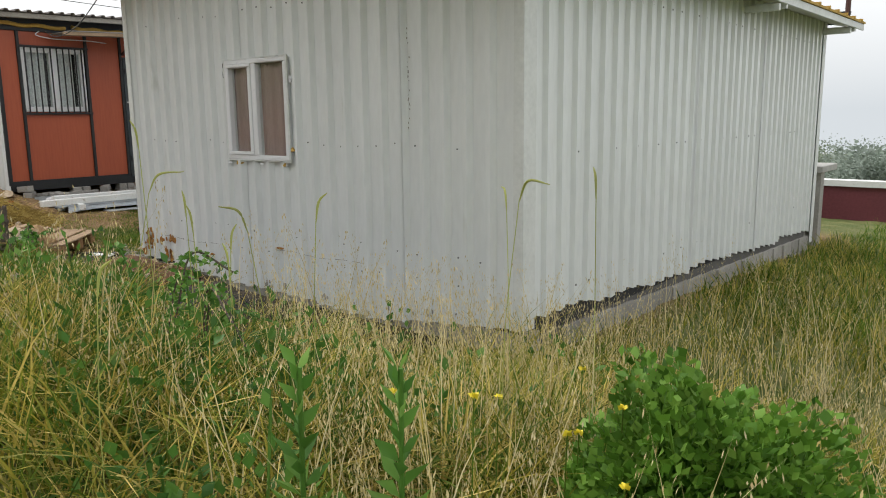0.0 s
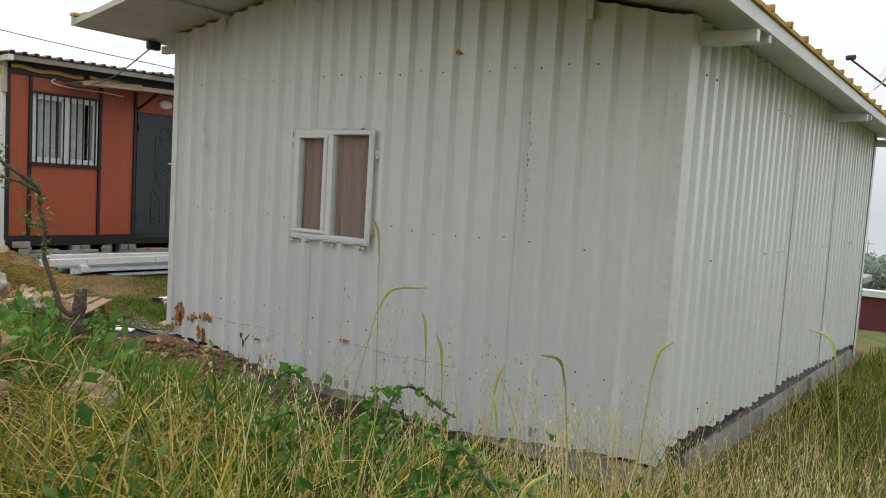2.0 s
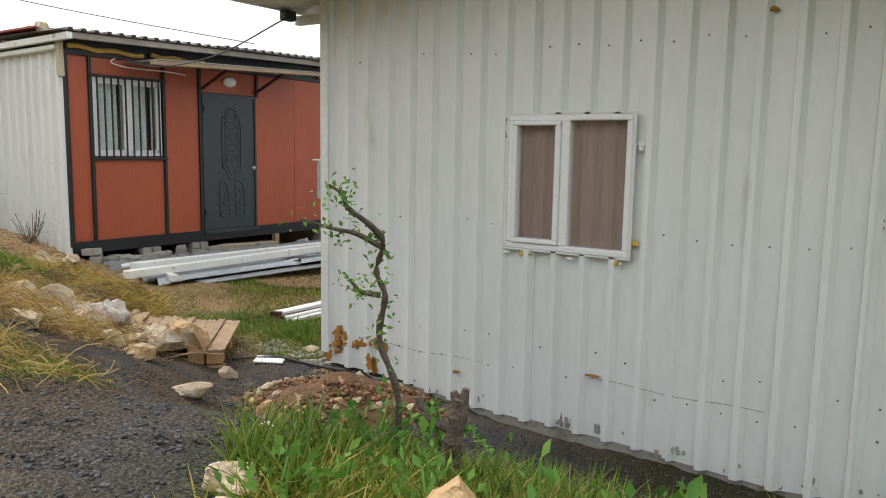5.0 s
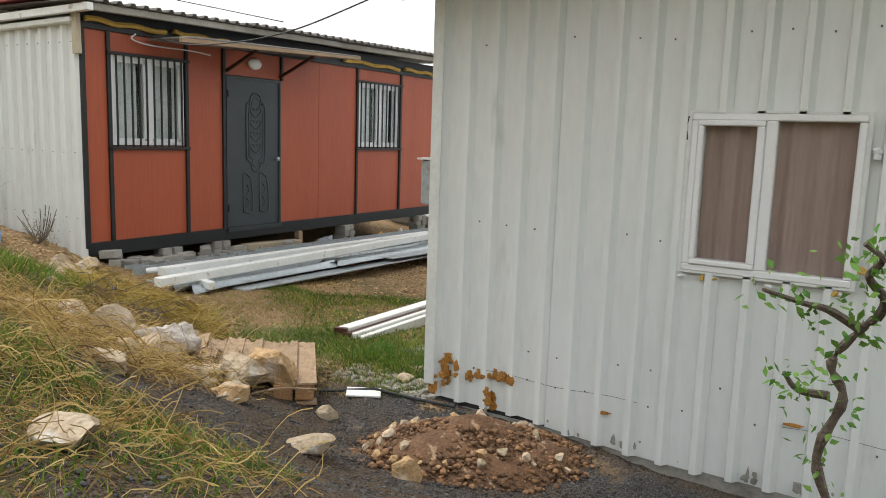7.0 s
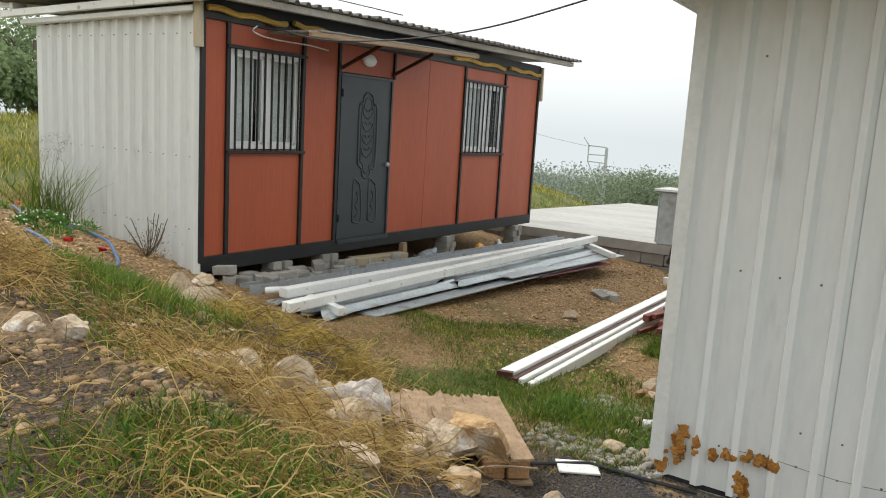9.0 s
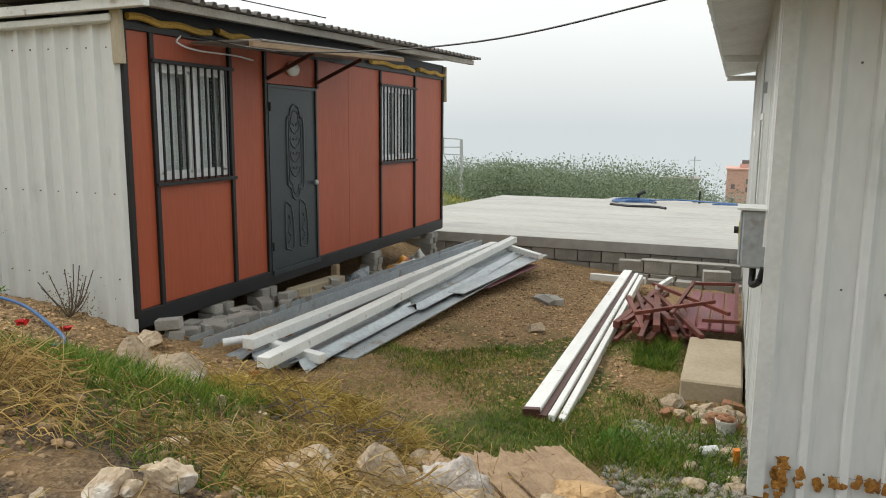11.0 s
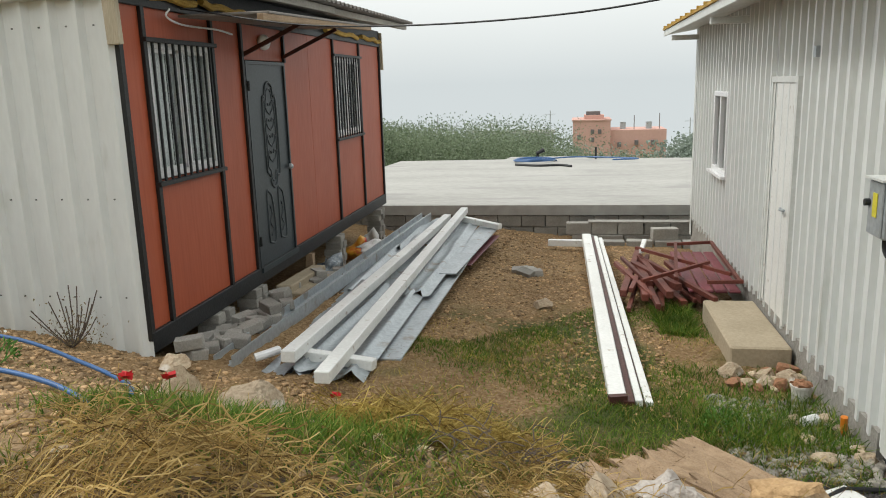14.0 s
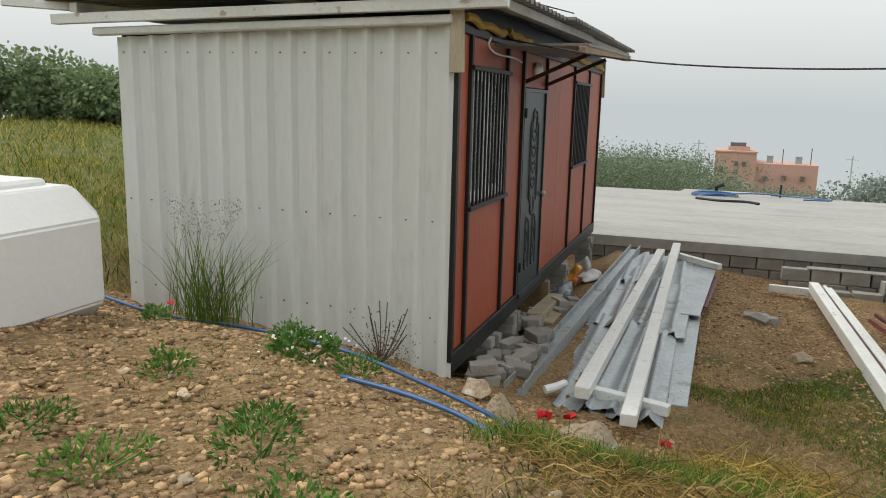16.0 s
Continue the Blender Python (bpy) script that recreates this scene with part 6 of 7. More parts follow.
def clump(name, material, label, seed, x, y, r, h, n, size, slim=0.5, z=None, category="plant", stems=True, up=0.5):
    """A leafy plant: thin stems and a dome of leaves."""
    rng = np.random.default_rng(seed)
    z = ground_z(x, y) if z is None else z
    ob = thing(name, label, category, at=(x, y, z))
    u = rng.normal(0, 1, (n, 3))
    u /= np.linalg.norm(u, axis=1, keepdims=True)
    u[:, 2] = np.abs(u[:, 2])
    rad = rng.uniform(0.35, 1.0, n) ** 0.5
    lump = 1 + 0.22 * np.sin(5 * u[:, 0] + seed) * np.sin(5 * u[:, 1]) + 0.12 * np.sin(11 * u[:, 0] + 9 * u[:, 2])
    pos = np.stack([x + u[:, 0] * r * rad * lump, y + u[:, 1] * r * rad * lump, z + 0.02 + u[:, 2] * h * rad * lump], -1)
    v, f = leaf_mesh(rng, pos, u + np.array([0, 0, up]) + rng.normal(0, 0.5, (n, 3)), rng.uniform(0.6, 1.3, n) * size, slim)
    tagged(part("leaves", mesh_from(v, f), material, ob), kind="stuff")
    if stems:
        m = max(6, n // 40)
        e = pos[rng.integers(0, n, m)]
        bm = bmesh.new()
        for p in e:
            q = Vector((x + rng.normal(0, r * 0.15), y + rng.normal(0, r * 0.15), z - 0.02))
            bar(bm, q, Vector(p), 0.006, 0.006)
        tagged(part("stem", bm, material, ob), kind="stuff")
    return ob


def not_trench(x, y):
    return ~((x < -3.0) & (y > 2.9 - 0.9 * (x + 3.0))) & ~((x < -3.5) & (y > 1.9 + 0.5 * (x + 4.3))) & ~((np.abs(x + 0.75) < 0.3) & (np.abs(y - 1.95) < 0.3))


grass("tall_dry_grass", MIXED, "tall mixed dry and green grass before the shed", 1, 52000, (-3.9, 2.4, 0.8, 4.25), (0.25, 0.76), (0.004, 0.010), 0.32, 0.65, not_trench, 0.25)
grass("straw_grass", STRAW, "dry straw-coloured grass before the shed", 2, 12000, (-3.9, 2.4, 1.2, 4.3), (0.25, 0.62), (0.003, 0.006), 0.4, 0.85, not_trench, 0.5, 0.7)
oats("wild_oats", 3, 3000, (-3.4, 2.6, 1.2, 4.3), (0.35, 0.85), not_trench)
oats("wild_oats", 4, 500, (-2.7, 1.6, 4.3, 7.0), (0.5, 0.8))
grass("side_grass", MIXED, "mixed grass along the shed's blind side", 5, 26000, (-2.85, 4.5, 4.2, 12.6), (0.12, 0.42), (0.005, 0.011), 0.2, 0.4)
grass("meadow_grass", GREEN, "green meadow grass beyond the shed", 6, 16000, (-2.9, 7.0, 6.5, 19.0), (0.15, 0.4), (0.008, 0.016), 0.2, 0.4)
grass("slope_grass", GREEN, "green weeds and grass on the slope by the rocks", 7, 30000, (-6.4, -3.7, 1.2, 3.2), (0.10, 0.38), (0.004, 0.010), 0.25, 0.45, lambda x, y: (x + 0.55 * y > -4.65) & (x > -5.6) & (y < 2.75 - 0.25 * (x + 6)) & (y > 1.3), 0.3, 1.4)
grass("boulder_grass", MIXED, "mixed grass growing between the boulders", 33, 12000, (-5.2, -3.4, 0.75, 1.7), (0.08, 0.28), (0.003, 0.008), 0.3, 0.5, None, 0.45, 1.5)
hay("hay", 34, 2600, (-4.6, -3.2, 0.9, 1.6), None, 0.3, 0.08, "dry grass flattened before the boulders", size=(0.06, 0.28), thick=1.2)
grass("slope_straw", STRAW, "dry grass among the rocks", 8, 4500, (-5.4, -3.2, 1.3, 2.6), (0.10, 0.3), (0.003, 0.006), 0.3, 0.5, lambda x, y: x + 0.6 * y > -4.3, 0.3)
grass("yard_grass", GREEN, "short green grass in the yard", 9, 95000, (-11.4, -7.95, 4.2, 7.9), (0.03, 0.10), (0.003, 0.007), 0.3, 0.5, lambda x, y: y < 6.3 + 1.3 * (x + 10.6) * (x > -10.6), 0.8, 0.9)
grass("yard_straw", STRAW, "thin dry grass in the yard", 10, 14000, (-11.4, -8.0, 3.9, 7.0), (0.03, 0.12), (0.002, 0.005), 0.4, 0.5, None, 0.5)
grass("wall_foot_grass", GREEN, "green tufts at the foot of the shed wall", 11, 5000, (-8.9, -7.92, 4.6, 6.2), (0.06, 0.22), (0.004, 0.009), 0.3, 0.5, None, 0.4)
grass("step_grass", GREEN, "green tuft beside the door step", 12, 2500, (-8.85, -8.5, 7.0, 7.9), (0.08, 0.22), (0.004, 0.009), 0.25, 0.5)
hay("hay", 13, 9000, (-11.1, -7.4, 0.8, 3.6), lambda x, y: (x < -8.8) | ((x < -7.6) & (y < 1.7)), 0.85, 0.03, size=(0.04, 0.2), thick=1.2)
hay("hay", 14, 9000, (-11.0, -9.6, 3.2, 4.7), lambda x, y: (((x + 10.35) / 0.62) ** 2 + ((y - 4.0) / 0.55) ** 2 < 1) & (np.sin(9 * x + 1) + np.sin(8 * y + 5 * x) > -1.0), 0.0, 0.12, "golden dry straw heap at the yard's edge", heap=(-10.35, 4.0, 0.6, 0.5, 0.05), size=(0.05, 0.24), material=STRAW, thick=1.5)
hay("hay", 18, 4200, (-11.6, -9.9, 1.3, 2.7), lambda x, y: np.sin(6.1 * x + 1.0) + np.sin(7.3 * y + 3.2 * x) + 0.7 * np.sin(17 * x - 11 * y) > 0.5, 0.1, 0.09, "loose dry hay bunches along the bank's crest", size=(0.05, 0.24), thick=1.2)
hay("hay", 21, 1500, (-11.2, -10.35, 1.6, 2.5), lambda x, y: ((x + 10.8) / 0.4) ** 2 + ((y - 2.05) / 0.42) ** 2 < 1, 0.0, 0.08, "bunch of pale dry hay on the bank", heap=(-10.8, 2.05, 0.42, 0.42, 0.05), size=(0.08, 0.26), thick=1.2)
hay("hay", 19, 4000, (-10.0, -8.9, 3.3, 4.3), None, 0.5, 0.06, "dry hay beside the broken pallet", size=(0.05, 0.2), thick=1.5)
hay("hay", 20, 6000, (-9.9, -8.3, 2.0, 3.3), None, 0.3, 0.10, "loose dry hay over the rubble", size=(0.06, 0.26), thick=1.2)
hay("hay", 15, 3500, (-8.4, -6.5, 0.7, 1.9), None, 0.5, 0.05, "dry cut hay beside the gravel", size=(0.05, 0.24), thick=1.1)
grass("bank_grass", MIXED, "tufts of green and dry grass on the bank", 16, 8000, (-11.8, -7.2, 1.0, 4.0), (0.03, 0.17), (0.003, 0.006), 0.35, 0.5, lambda x, y: (x < -9.2) | (y < 1.9), 0.6)
grass("poppy_grass", GREEN, "green grass round the poppies", 17, 13000, (-11.8, -10.3, 2.6, 4.3), (0.06, 0.24), (0.003, 0.008), 0.3, 0.5, None, 0.5, 1.6)
grass("crest_grass", GREEN, "green grass tufts along the bank's crest", 29, 7000, (-11.5, -9.0, 2.0, 3.8), (0.05, 0.19), (0.003, 0.008), 0.3, 0.5, None, 0.6, 1.7)
grass("heap_grass", GREEN, "green grass growing through the hay", 27, 8000, (-10.4, -9.2, 3.7, 4.6), (0.04, 0.14), (0.003, 0.008), 0.3, 0.5, None, 0.4)
grass("near_bank_grass", GREEN, "green grass on the gravel's upper edge", 28, 10000, (-8.6, -6.6, 0.7, 1.9), (0.05, 0.18), (0.003, 0.008), 0.3, 0.5, None, 0.55)
grass("field_grass", MIXED, "olive meadow beyond the water tank", 18, 30000, (-34, -15.8, 2.0, 26.0), (0.12, 0.38), (0.010, 0.018), 0.25, 0.45)
grass("near_field_grass", MIXED, "olive meadow grass beside the water tank", 35, 22000, (-22, -15.7, 3.0, 12.0), (0.08, 0.3), (0.005, 0.010), 0.3, 0.45, None, 0.2)
grass("earth_tufts", GREEN, "sparse green tufts on pebbly earth", 19, 9000, (-14.5, -11.2, 1.0, 3.8), (0.02, 0.07), (0.003, 0.006), 0.5, 0.5, None, 0.95, 1.6)

# pebbles
def pebbles(name, seed, n, area, size, material, label, keep=None, patch=0.0, raised=None):
    rng = np.random.default_rng(seed)
    x, y = scatter(rng, n, *area, keep, patch)
    n = len(x)
    r = rng.uniform(0, 1, n) ** 4 * (size[1] - size[0]) + size[0]
    base = np.array([(-1, -1, -0.5), (1, -1, -0.5), (1, 1, -0.5), (-1, 1, -0.5), (-0.7, -0.7, 0.6), (0.7, -0.7, 0.6), (0.7, 0.7, 0.6), (-0.7, 0.7, 0.6)], float)
    v = base[None] * (1 + rng.normal(0, 0.25, (n, 8, 3))) * r[:, None, None] * 0.6
    a = rng.uniform(0, 6.28, n)
    c, s_ = np.cos(a)[:, None], np.sin(a)[:, None]
    vx, vy = v[:, :, 0] * c - v[:, :, 1] * s_, v[:, :, 0] * s_ + v[:, :, 1] * c
    v = np.stack([vx + x[:, None], vy + y[:, None], v[:, :, 2] * 0.7 + (terrain(x, y) + r * 0.12 + (raised(x, y) if raised else 0))[:, None]], -1).reshape(-1, 3)
    f = np.array([(3, 2, 1, 0), (4, 5, 6, 7), (0, 1, 5, 4), (1, 2, 6, 5), (2, 3, 7, 6), (3, 0, 4, 7)])
    return tagged(part(name, mesh_from(v, (np.arange(n)[:, None, None] * 8 + f[None]).reshape(-1, 4)), material), label, "pebbles", kind="stuff")


PEBBLE = mat("tan_pebble", (0.42, 0.28, 0.15), (0.25, 0.155, 0.075), 0.95, 0, 20, 90, 0.3, island=0.6)
GRIT = mat("dark_grit", (0.075, 0.075, 0.076), (0.042, 0.042, 0.043), 0.95, 0, 20, 90, 0.3, island=0.6)
pebbles("tan_pebbles", 51, 30000, (-16.0, -11.0, 0.9, 5.0), (0.004, 0.034), PEBBLE, "tan pebbles on dry earth")
pebbles("yard_pebbles", 52, 30000, (-12.2, -8.8, 5.0, 12.6), (0.004, 0.03), PEBBLE, "tan pebbles in the yard", lambda x, y: y + 0.8 * (x + 11) > 6.5)
pebbles("bank_pebbles", 53, 22000, (-11.5, -8.6, 0.6, 4.6), (0.005, 0.045), mat("brown_clod", (0.27, 0.185, 0.10), (0.15, 0.095, 0.05), 0.95, 0, 20, 90, 0.3, island=0.6), "pebbles and clods on the bank", None, 0.4)
pebbles("gravel_grit", 54, 26000, (-9.0, -3.6, 0.8, 4.42), (0.005, 0.016), GRIT, "dark crushed gravel beside the shed")
pebbles("foot_stones", 55, 2600, (-8.7, -7.85, 4.3, 5.6), (0.01, 0.05), mat("grey_pebble", (0.30, 0.28, 0.24), None, 0.95, 0, 20, 90, 0.3, island=0.4), "grey stones at the shed's foot")

pebbles("mound_clods", 56, 5200, (-7.9, -6.4, 3.1, 4.4), (0.006, 0.035), mat("red_clod", (0.23, 0.125, 0.06), (0.12, 0.062, 0.03), 0.95, 0, 20, 90, 0.3, island=0.6), "reddish clods on the soil heap", lambda x, y: (((x + 7.17) * 0.68 + (y - 3.82) * 0.73) / 0.74) ** 2 + (((y - 3.82) * 0.68 - (x + 7.17) * 0.73) / 0.45) ** 2 < 1, 0.0, lambda x, y: 0.15 * np.clip(1 - (((x + 7.17) * 0.68 + (y - 3.82) * 0.73) / 0.70) ** 2 - (((y - 3.82) * 0.68 - (x + 7.17) * 0.73) / 0.42) ** 2, 0, 1))

# bush and weeds before the shed
BUSH = leaf_mat("bush_leaves", [(0.06, 0.15, 0.015), (0.12, 0.26, 0.03), (0.21, 0.37, 0.06)], 0.5)
bush = clump("leafy_bush", BUSH, "dense rounded green leafy bush in dry grass", 61, -0.84, 2.0, 0.37, 0.52, 10000, 0.036, 0.8, z=0.34, category="bush")
rng = np.random.default_rng(62)
for k in range(90):
    x, y = (rng.uniform(-4.0, 1.4), rng.uniform(1.1, 3.8)) if k < 50 else (rng.uniform(-3.4, -1.7), rng.uniform(0.95, 2.2))
    if not_trench(np.array(x), np.array(y)):
        clump("broadleaf_weed", WEED, "broad-leaved green weed in tall grass", 100 + k, x, y, rng.uniform(0.12, 0.28), rng.uniform(0.2, 0.5), 60, 0.06, 0.55, category="weed")
for k in range(26):
    x, y = rng.uniform(-5.5, -3.9), rng.uniform(1.2, 2.7)
    clump("broadleaf_weed", BRIGHT, "bright green weed on the slope", 160 + k, x, y, rng.uniform(0.1, 0.2), rng.uniform(0.12, 0.3), 50, 0.05, 0.5, category="weed")


def lily(x, y, z, h, seed):
    """An upright stem with whorls of lance-shaped leaves."""
    rng = np.random.default_rng(seed)
    ob = thing("lance_leaf_plant", "upright bright green plant with lance-shaped leaves", "plant", "lance-leaf plants", at=(x, y, z))
    part("stem", tube([(x, y, z), (x + 0.01, y, z + h)], 0.006, 6), BRIGHT, ob)
    n = 34
    t = np.linspace(0.12, 1.0, n)
    a = np.arange(n) * 2.4
    pos = np.stack([x + 0 * t, y + 0 * t, z + h * t], -1)
    d = np.stack([np.cos(a), np.sin(a), 0.5 + 1.3 * t], -1)
    v, f = leaf_mesh(rng, pos, d, 0.12 * (1.1 - 0.6 * t) + 0.015, 0.34, 0.15)
    tagged(part("leaves", mesh_from(v, f), BRIGHT, ob), kind="stuff")


lily(-1.42, 1.17, 0.42, 0.63, 1)
lily(-1.26, 1.32, 0.40, 0.64, 2)
lily(-1.30, 1.05, 0.45, 0.28, 3)
lily(-1.12, 1.12, 0.42, 0.26, 4)
lily(-1.55, 1.05, 0.45, 0.2, 5)


def bramble(x, y, seed, h=0.55, reach=0.5):
    """Arching shoots with toothed leaflets."""
    rng = np.random.default_rng(seed)
    z = ground_z(x, y)
    ob = thing("wild_rose", "arching green wild rose shoots", "shrub", at=(x, y, z))
    pos, nrm = [], []
    for k in range(5):
        a = rng.uniform(0, 6.28)
        top = Vector((x + math.cos(a) * reach * 0.5, y + math.sin(a) * reach * 0.3, z + h * rng.uniform(0.8, 1.15)))
        tip = Vector((x + math.cos(a) * reach, y + math.sin(a) * reach * 0.6, z + h * rng.uniform(0.65, 1.0)))
        pts = curve_points([(x, y, z), ((x + top.x) / 2, (y + top.y) / 2, z + h * 0.6), top, tip], 6)
        part("shoot", tube(pts, 0.004, 5), BARK if k % 2 else WEED, ob)
        for p in pts[5:]:
            for _ in range(4):
                pos.append(p)
                nrm.append((rng.normal(), rng.normal(), rng.normal(0.1, 0.5)))
    v, f = leaf_mesh(rng, np.array(pos), np.array(nrm), rng.uniform(0.02, 0.042, len(pos)), 0.6)
    tagged(part("leaves", mesh_from(v, f), BRIGHT, ob), kind="stuff")


bramble(-3.0, 1.75, 71, 0.50, 0.42)
bramble(-2.75, 1.75, 72, 0.44, 0.4)
bramble(-5.1, 2.1, 74, 0.3, 0.3)


def foxtail(x, y, h, seed, bend):
    rng = random.Random(seed)
    z = ground_z(x, y)
    ob = thing("foxtail", "single foxtail grass stalk with a fuzzy green head", "grass stalk", "foxtails", at=(x, y, z))
    a = rng.uniform(0, 6.28)
    dx, dy = math.cos(a) * bend, math.sin(a) * bend
    top = (x + dx * 0.15, y + dy * 0.15, z + h)
    part("stalk", tube(curve_points([(x, y, z), (x + dx * 0.03, y + dy * 0.03, z + h * 0.55), top], 5), 0.0016, 5), FOX, ob)
    pts = curve_points([top, (x + dx * 0.22, y + dy * 0.22, z + h + 0.07), (x + dx * 0.38, y + dy * 0.38, z + h + 0.11 - 0.05 * bend)], 5)
    bm = tube(pts, 0.008, 8, [0.0012 + 0.0030 * math.sin(math.pi * min(1, (i + 0.6) / len(pts))) for i in range(len(pts))])
    part("head", bm, FOX, ob, "fuzzy yellow-green head")


for i, (x, y, h, b) in enumerate(((-2.78, 1.62, 0.98, 0.1), (-2.9, 1.6, 0.80, 0.6), (-2.6, 1.7, 0.7, 0.1), (-2.5, 1.75, 0.66, 0.12), (-2.68, 1.72, 0.74, 0.1), (-2.42, 1.72, 0.6, 0.15), (-1.6, 2.2, 1.05, 0.8), (-1.7, 2.4, 1.0, 0.7), (-1.3, 2.3, 1.1, 0.2), (-2.1, 1.8, 0.85, 0.2), (-2.2, 1.7, 0.8, 0.4), (-2.0, 1.0, 0.72, 0.2))):
    foxtail(x, y, h, 800 + i, b)

# yellow flowers
YEL = mat("yellow_petals", (0.75, 0.62, 0.03), None, 0.6)
RED = mat("red_petals", (0.55, 0.015, 0.02), (0.42, 0.01, 0.015), 0.6)


def flower(name, x, y, h, r, material, label, seed, z=None):
    rng = np.random.default_rng(seed)
    z = ground_z(x, y) if z is None else z
    ob = thing(name, label, "flower", name + "s", at=(x, y, z))
    part("stem", tube([(x, y, z), (x + 0.01, y + 0.01, z + h)], 0.002, 5), GREEN, ob)
    a = np.arange(5) * 1.257
    pos = np.tile([x + 0.01, y + 0.01, z + h], (5, 1))
    v, f = leaf_mesh(rng, pos, np.stack([np.cos(a), np.sin(a), 0.7 + 0 * a], -1), np.full(5, r), 1.0, 0.0)
    tagged(part("petals", mesh_from(v, f), material, ob), kind="stuff")


rng = np.random.default_rng(63)
for k in range(16):
    flower("yellow_flower", rng.uniform(-1.6, -0.2), rng.uniform(1.5, 2.3), rng.uniform(0.45, 0.62), 0.018, YEL, "small yellow wildflower on a thin stem", k)
for k, (x, y, h) in enumerate(((-11.52, 2.96, 0.14), (-11.44, 3.16, 0.15), (-11.05, 4.3, 0.2), (-14.35, 4.1, 0.12), (-0.4, 8.6, 0.5), (0.3, 9.2, 0.45))):
    flower("poppy", x, y, h, 0.045, RED, "red poppy flower on a thin stem", 40 + k)

# plants on the pebbly earth
WHITE_PETAL = mat("white_petals", (0.8, 0.8, 0.74), None, 0.6)
clov = clump("flowering_clover", WEED, "low green clump with small white flowers", 81, -13.02, 3.6, 0.24, 0.14, 500, 0.04, 0.7)
rng = np.random.default_rng(82)
n = 60
u = rng.uniform(-1, 1, (n, 2)) * 0.24
pos = np.stack([-13.02 + u[:, 0], 3.6 + u[:, 1], ground_z(-13.02, 3.6) + 0.16 - 1.2 * (u ** 2).sum(1)], -1)
v, f = leaf_mesh(rng, pos, np.tile([0.0, 0.3, 1.0], (n, 1)) + rng.normal(0, 0.6, (n, 3)), np.full(n, 0.022), 1.0)
tagged(part("blossoms", mesh_from(v, f), WHITE_PETAL, clov, "small white blossoms"), kind="stuff")
for k, (x, y, r, h) in enumerate(((-12.66, 3.55, 0.14, 0.1), (-13.25, 2.75, 0.13, 0.1), (-12.35, 2.08, 0.18, 0.14), (-13.55, 4.35, 0.12, 0.12), (-12.0, 1.7, 0.2, 0.08), (-12.75, 1.75, 0.2, 0.05), (-13.2, 1.9, 0.18, 0.05), (-14.3, 3.9, 0.1, 0.1), (-12.5, 2.4, 0.15, 0.05), (-8.7, 4.95, 0.14, 0.12))):
    clump("low_weed", BRIGHT if k % 2 else WEED, "low green weed on pebbly earth", 300 + k, x, y, r, h, 240, 0.035, 0.35, category="weed")


def dry_bush(x, y, r, h, seed):
    rng = random.Random(seed)
    z = ground_z(x, y)
    ob = thing("dry_thistle", "dry brown branching thistle against the wall", "weed", at=(x, y, z))
    for k in range(16):
        a = rng.uniform(0, 6.28)
        e = (x + math.cos(a) * r * rng.uniform(0.4, 1), y + math.sin(a) * r * 0.5, z + h * rng.uniform(0.4, 1))
        m = ((x + e[0]) / 2, (y + e[1]) / 2 + 0.02, z + (e[2] - z) * 0.4)
        part("twig", tube(curve_points([(x, y, z), m, e], 3), 0.004, 4), BARK, ob)
    g = np.random.default_rng(seed)
    pos = np.stack([x + g.normal(0, r * 0.4, 420), y + g.normal(0, r * 0.25, 420), z + np.abs(g.normal(0, h * 0.3, 420))], -1)
    v, f = leaf_mesh(g, pos, g.normal(0, 1, (420, 3)), g.uniform(0.015, 0.032, 420), 0.4)
    tagged(part("dead_leaves", mesh_from(v, f), leaf_mat("dead_leaves", [(0.10, 0.07, 0.04), (0.22, 0.16, 0.09), (0.16, 0.14, 0.07)]), ob), kind="stuff")


dry_bush(-13.0, 4.62, 0.3, 0.42, 91)
for k, (x, y) in enumerate(((-10.02, 3.55), (-10.25, 3.35), (-9.85, 3.42))):
    r_ = random.Random(640 + k)
    z = ground_z(x, y)
    ob = thing("brushwood", "tangle of dark dead twigs on the bank", "brushwood", "dead twigs on the bank", at=(x, y, z))
    for j in range(26):
        p = Vector((x + r_.gauss(0, 0.14), y + r_.gauss(0, 0.09), z + r_.uniform(0, 0.09)))
        a = r_.uniform(0, 6.28)
        e = p + Vector((math.cos(a) * 0.2, math.sin(a) * 0.2, r_.uniform(-0.05, 0.09)))
        m = (p + e) / 2 + Vector((r_.gauss(0, 0.03), r_.gauss(0, 0.03), r_.uniform(0, 0.05)))
        part("twig", tube(curve_points([p, m, e], 3), 0.003, 4), BARK, ob)
rng = np.random.default_rng(92)
tuft = thing("tall_grass_tuft", "tall feathery green grass tuft by the wall", "grass", at=(-14.25, 4.4, ground_z(-14.25, 4.4)))
n = 260
x, y = rng.normal(-14.25, 0.12, n), rng.normal(4.4, 0.1, n)
v, f = blade_data(rng, x, y, rng.uniform(0.25, 0.9, n), np.full(n, 0.006), 0.25, 0.25)
tagged(part("foliage", mesh_from(v, f), GREEN, tuft), kind="stuff")
n = 500
a = rng.integers(0, 24, n)
ang = np.linspace(0, 6.28, 24)[a]
t = rng.uniform(0.7, 1.0, n)
rad = 0.32 * t ** 2
pos = np.stack([-14.25 + np.cos(ang) * rad + rng.normal(0, 0.015, n), 4.38 + np.sin(ang) * rad * 0.4 + rng.normal(0, 0.015, n), ground_z(-14.25, 4.4) + 0.92 * t + rng.normal(0, 0.02, n)], -1)
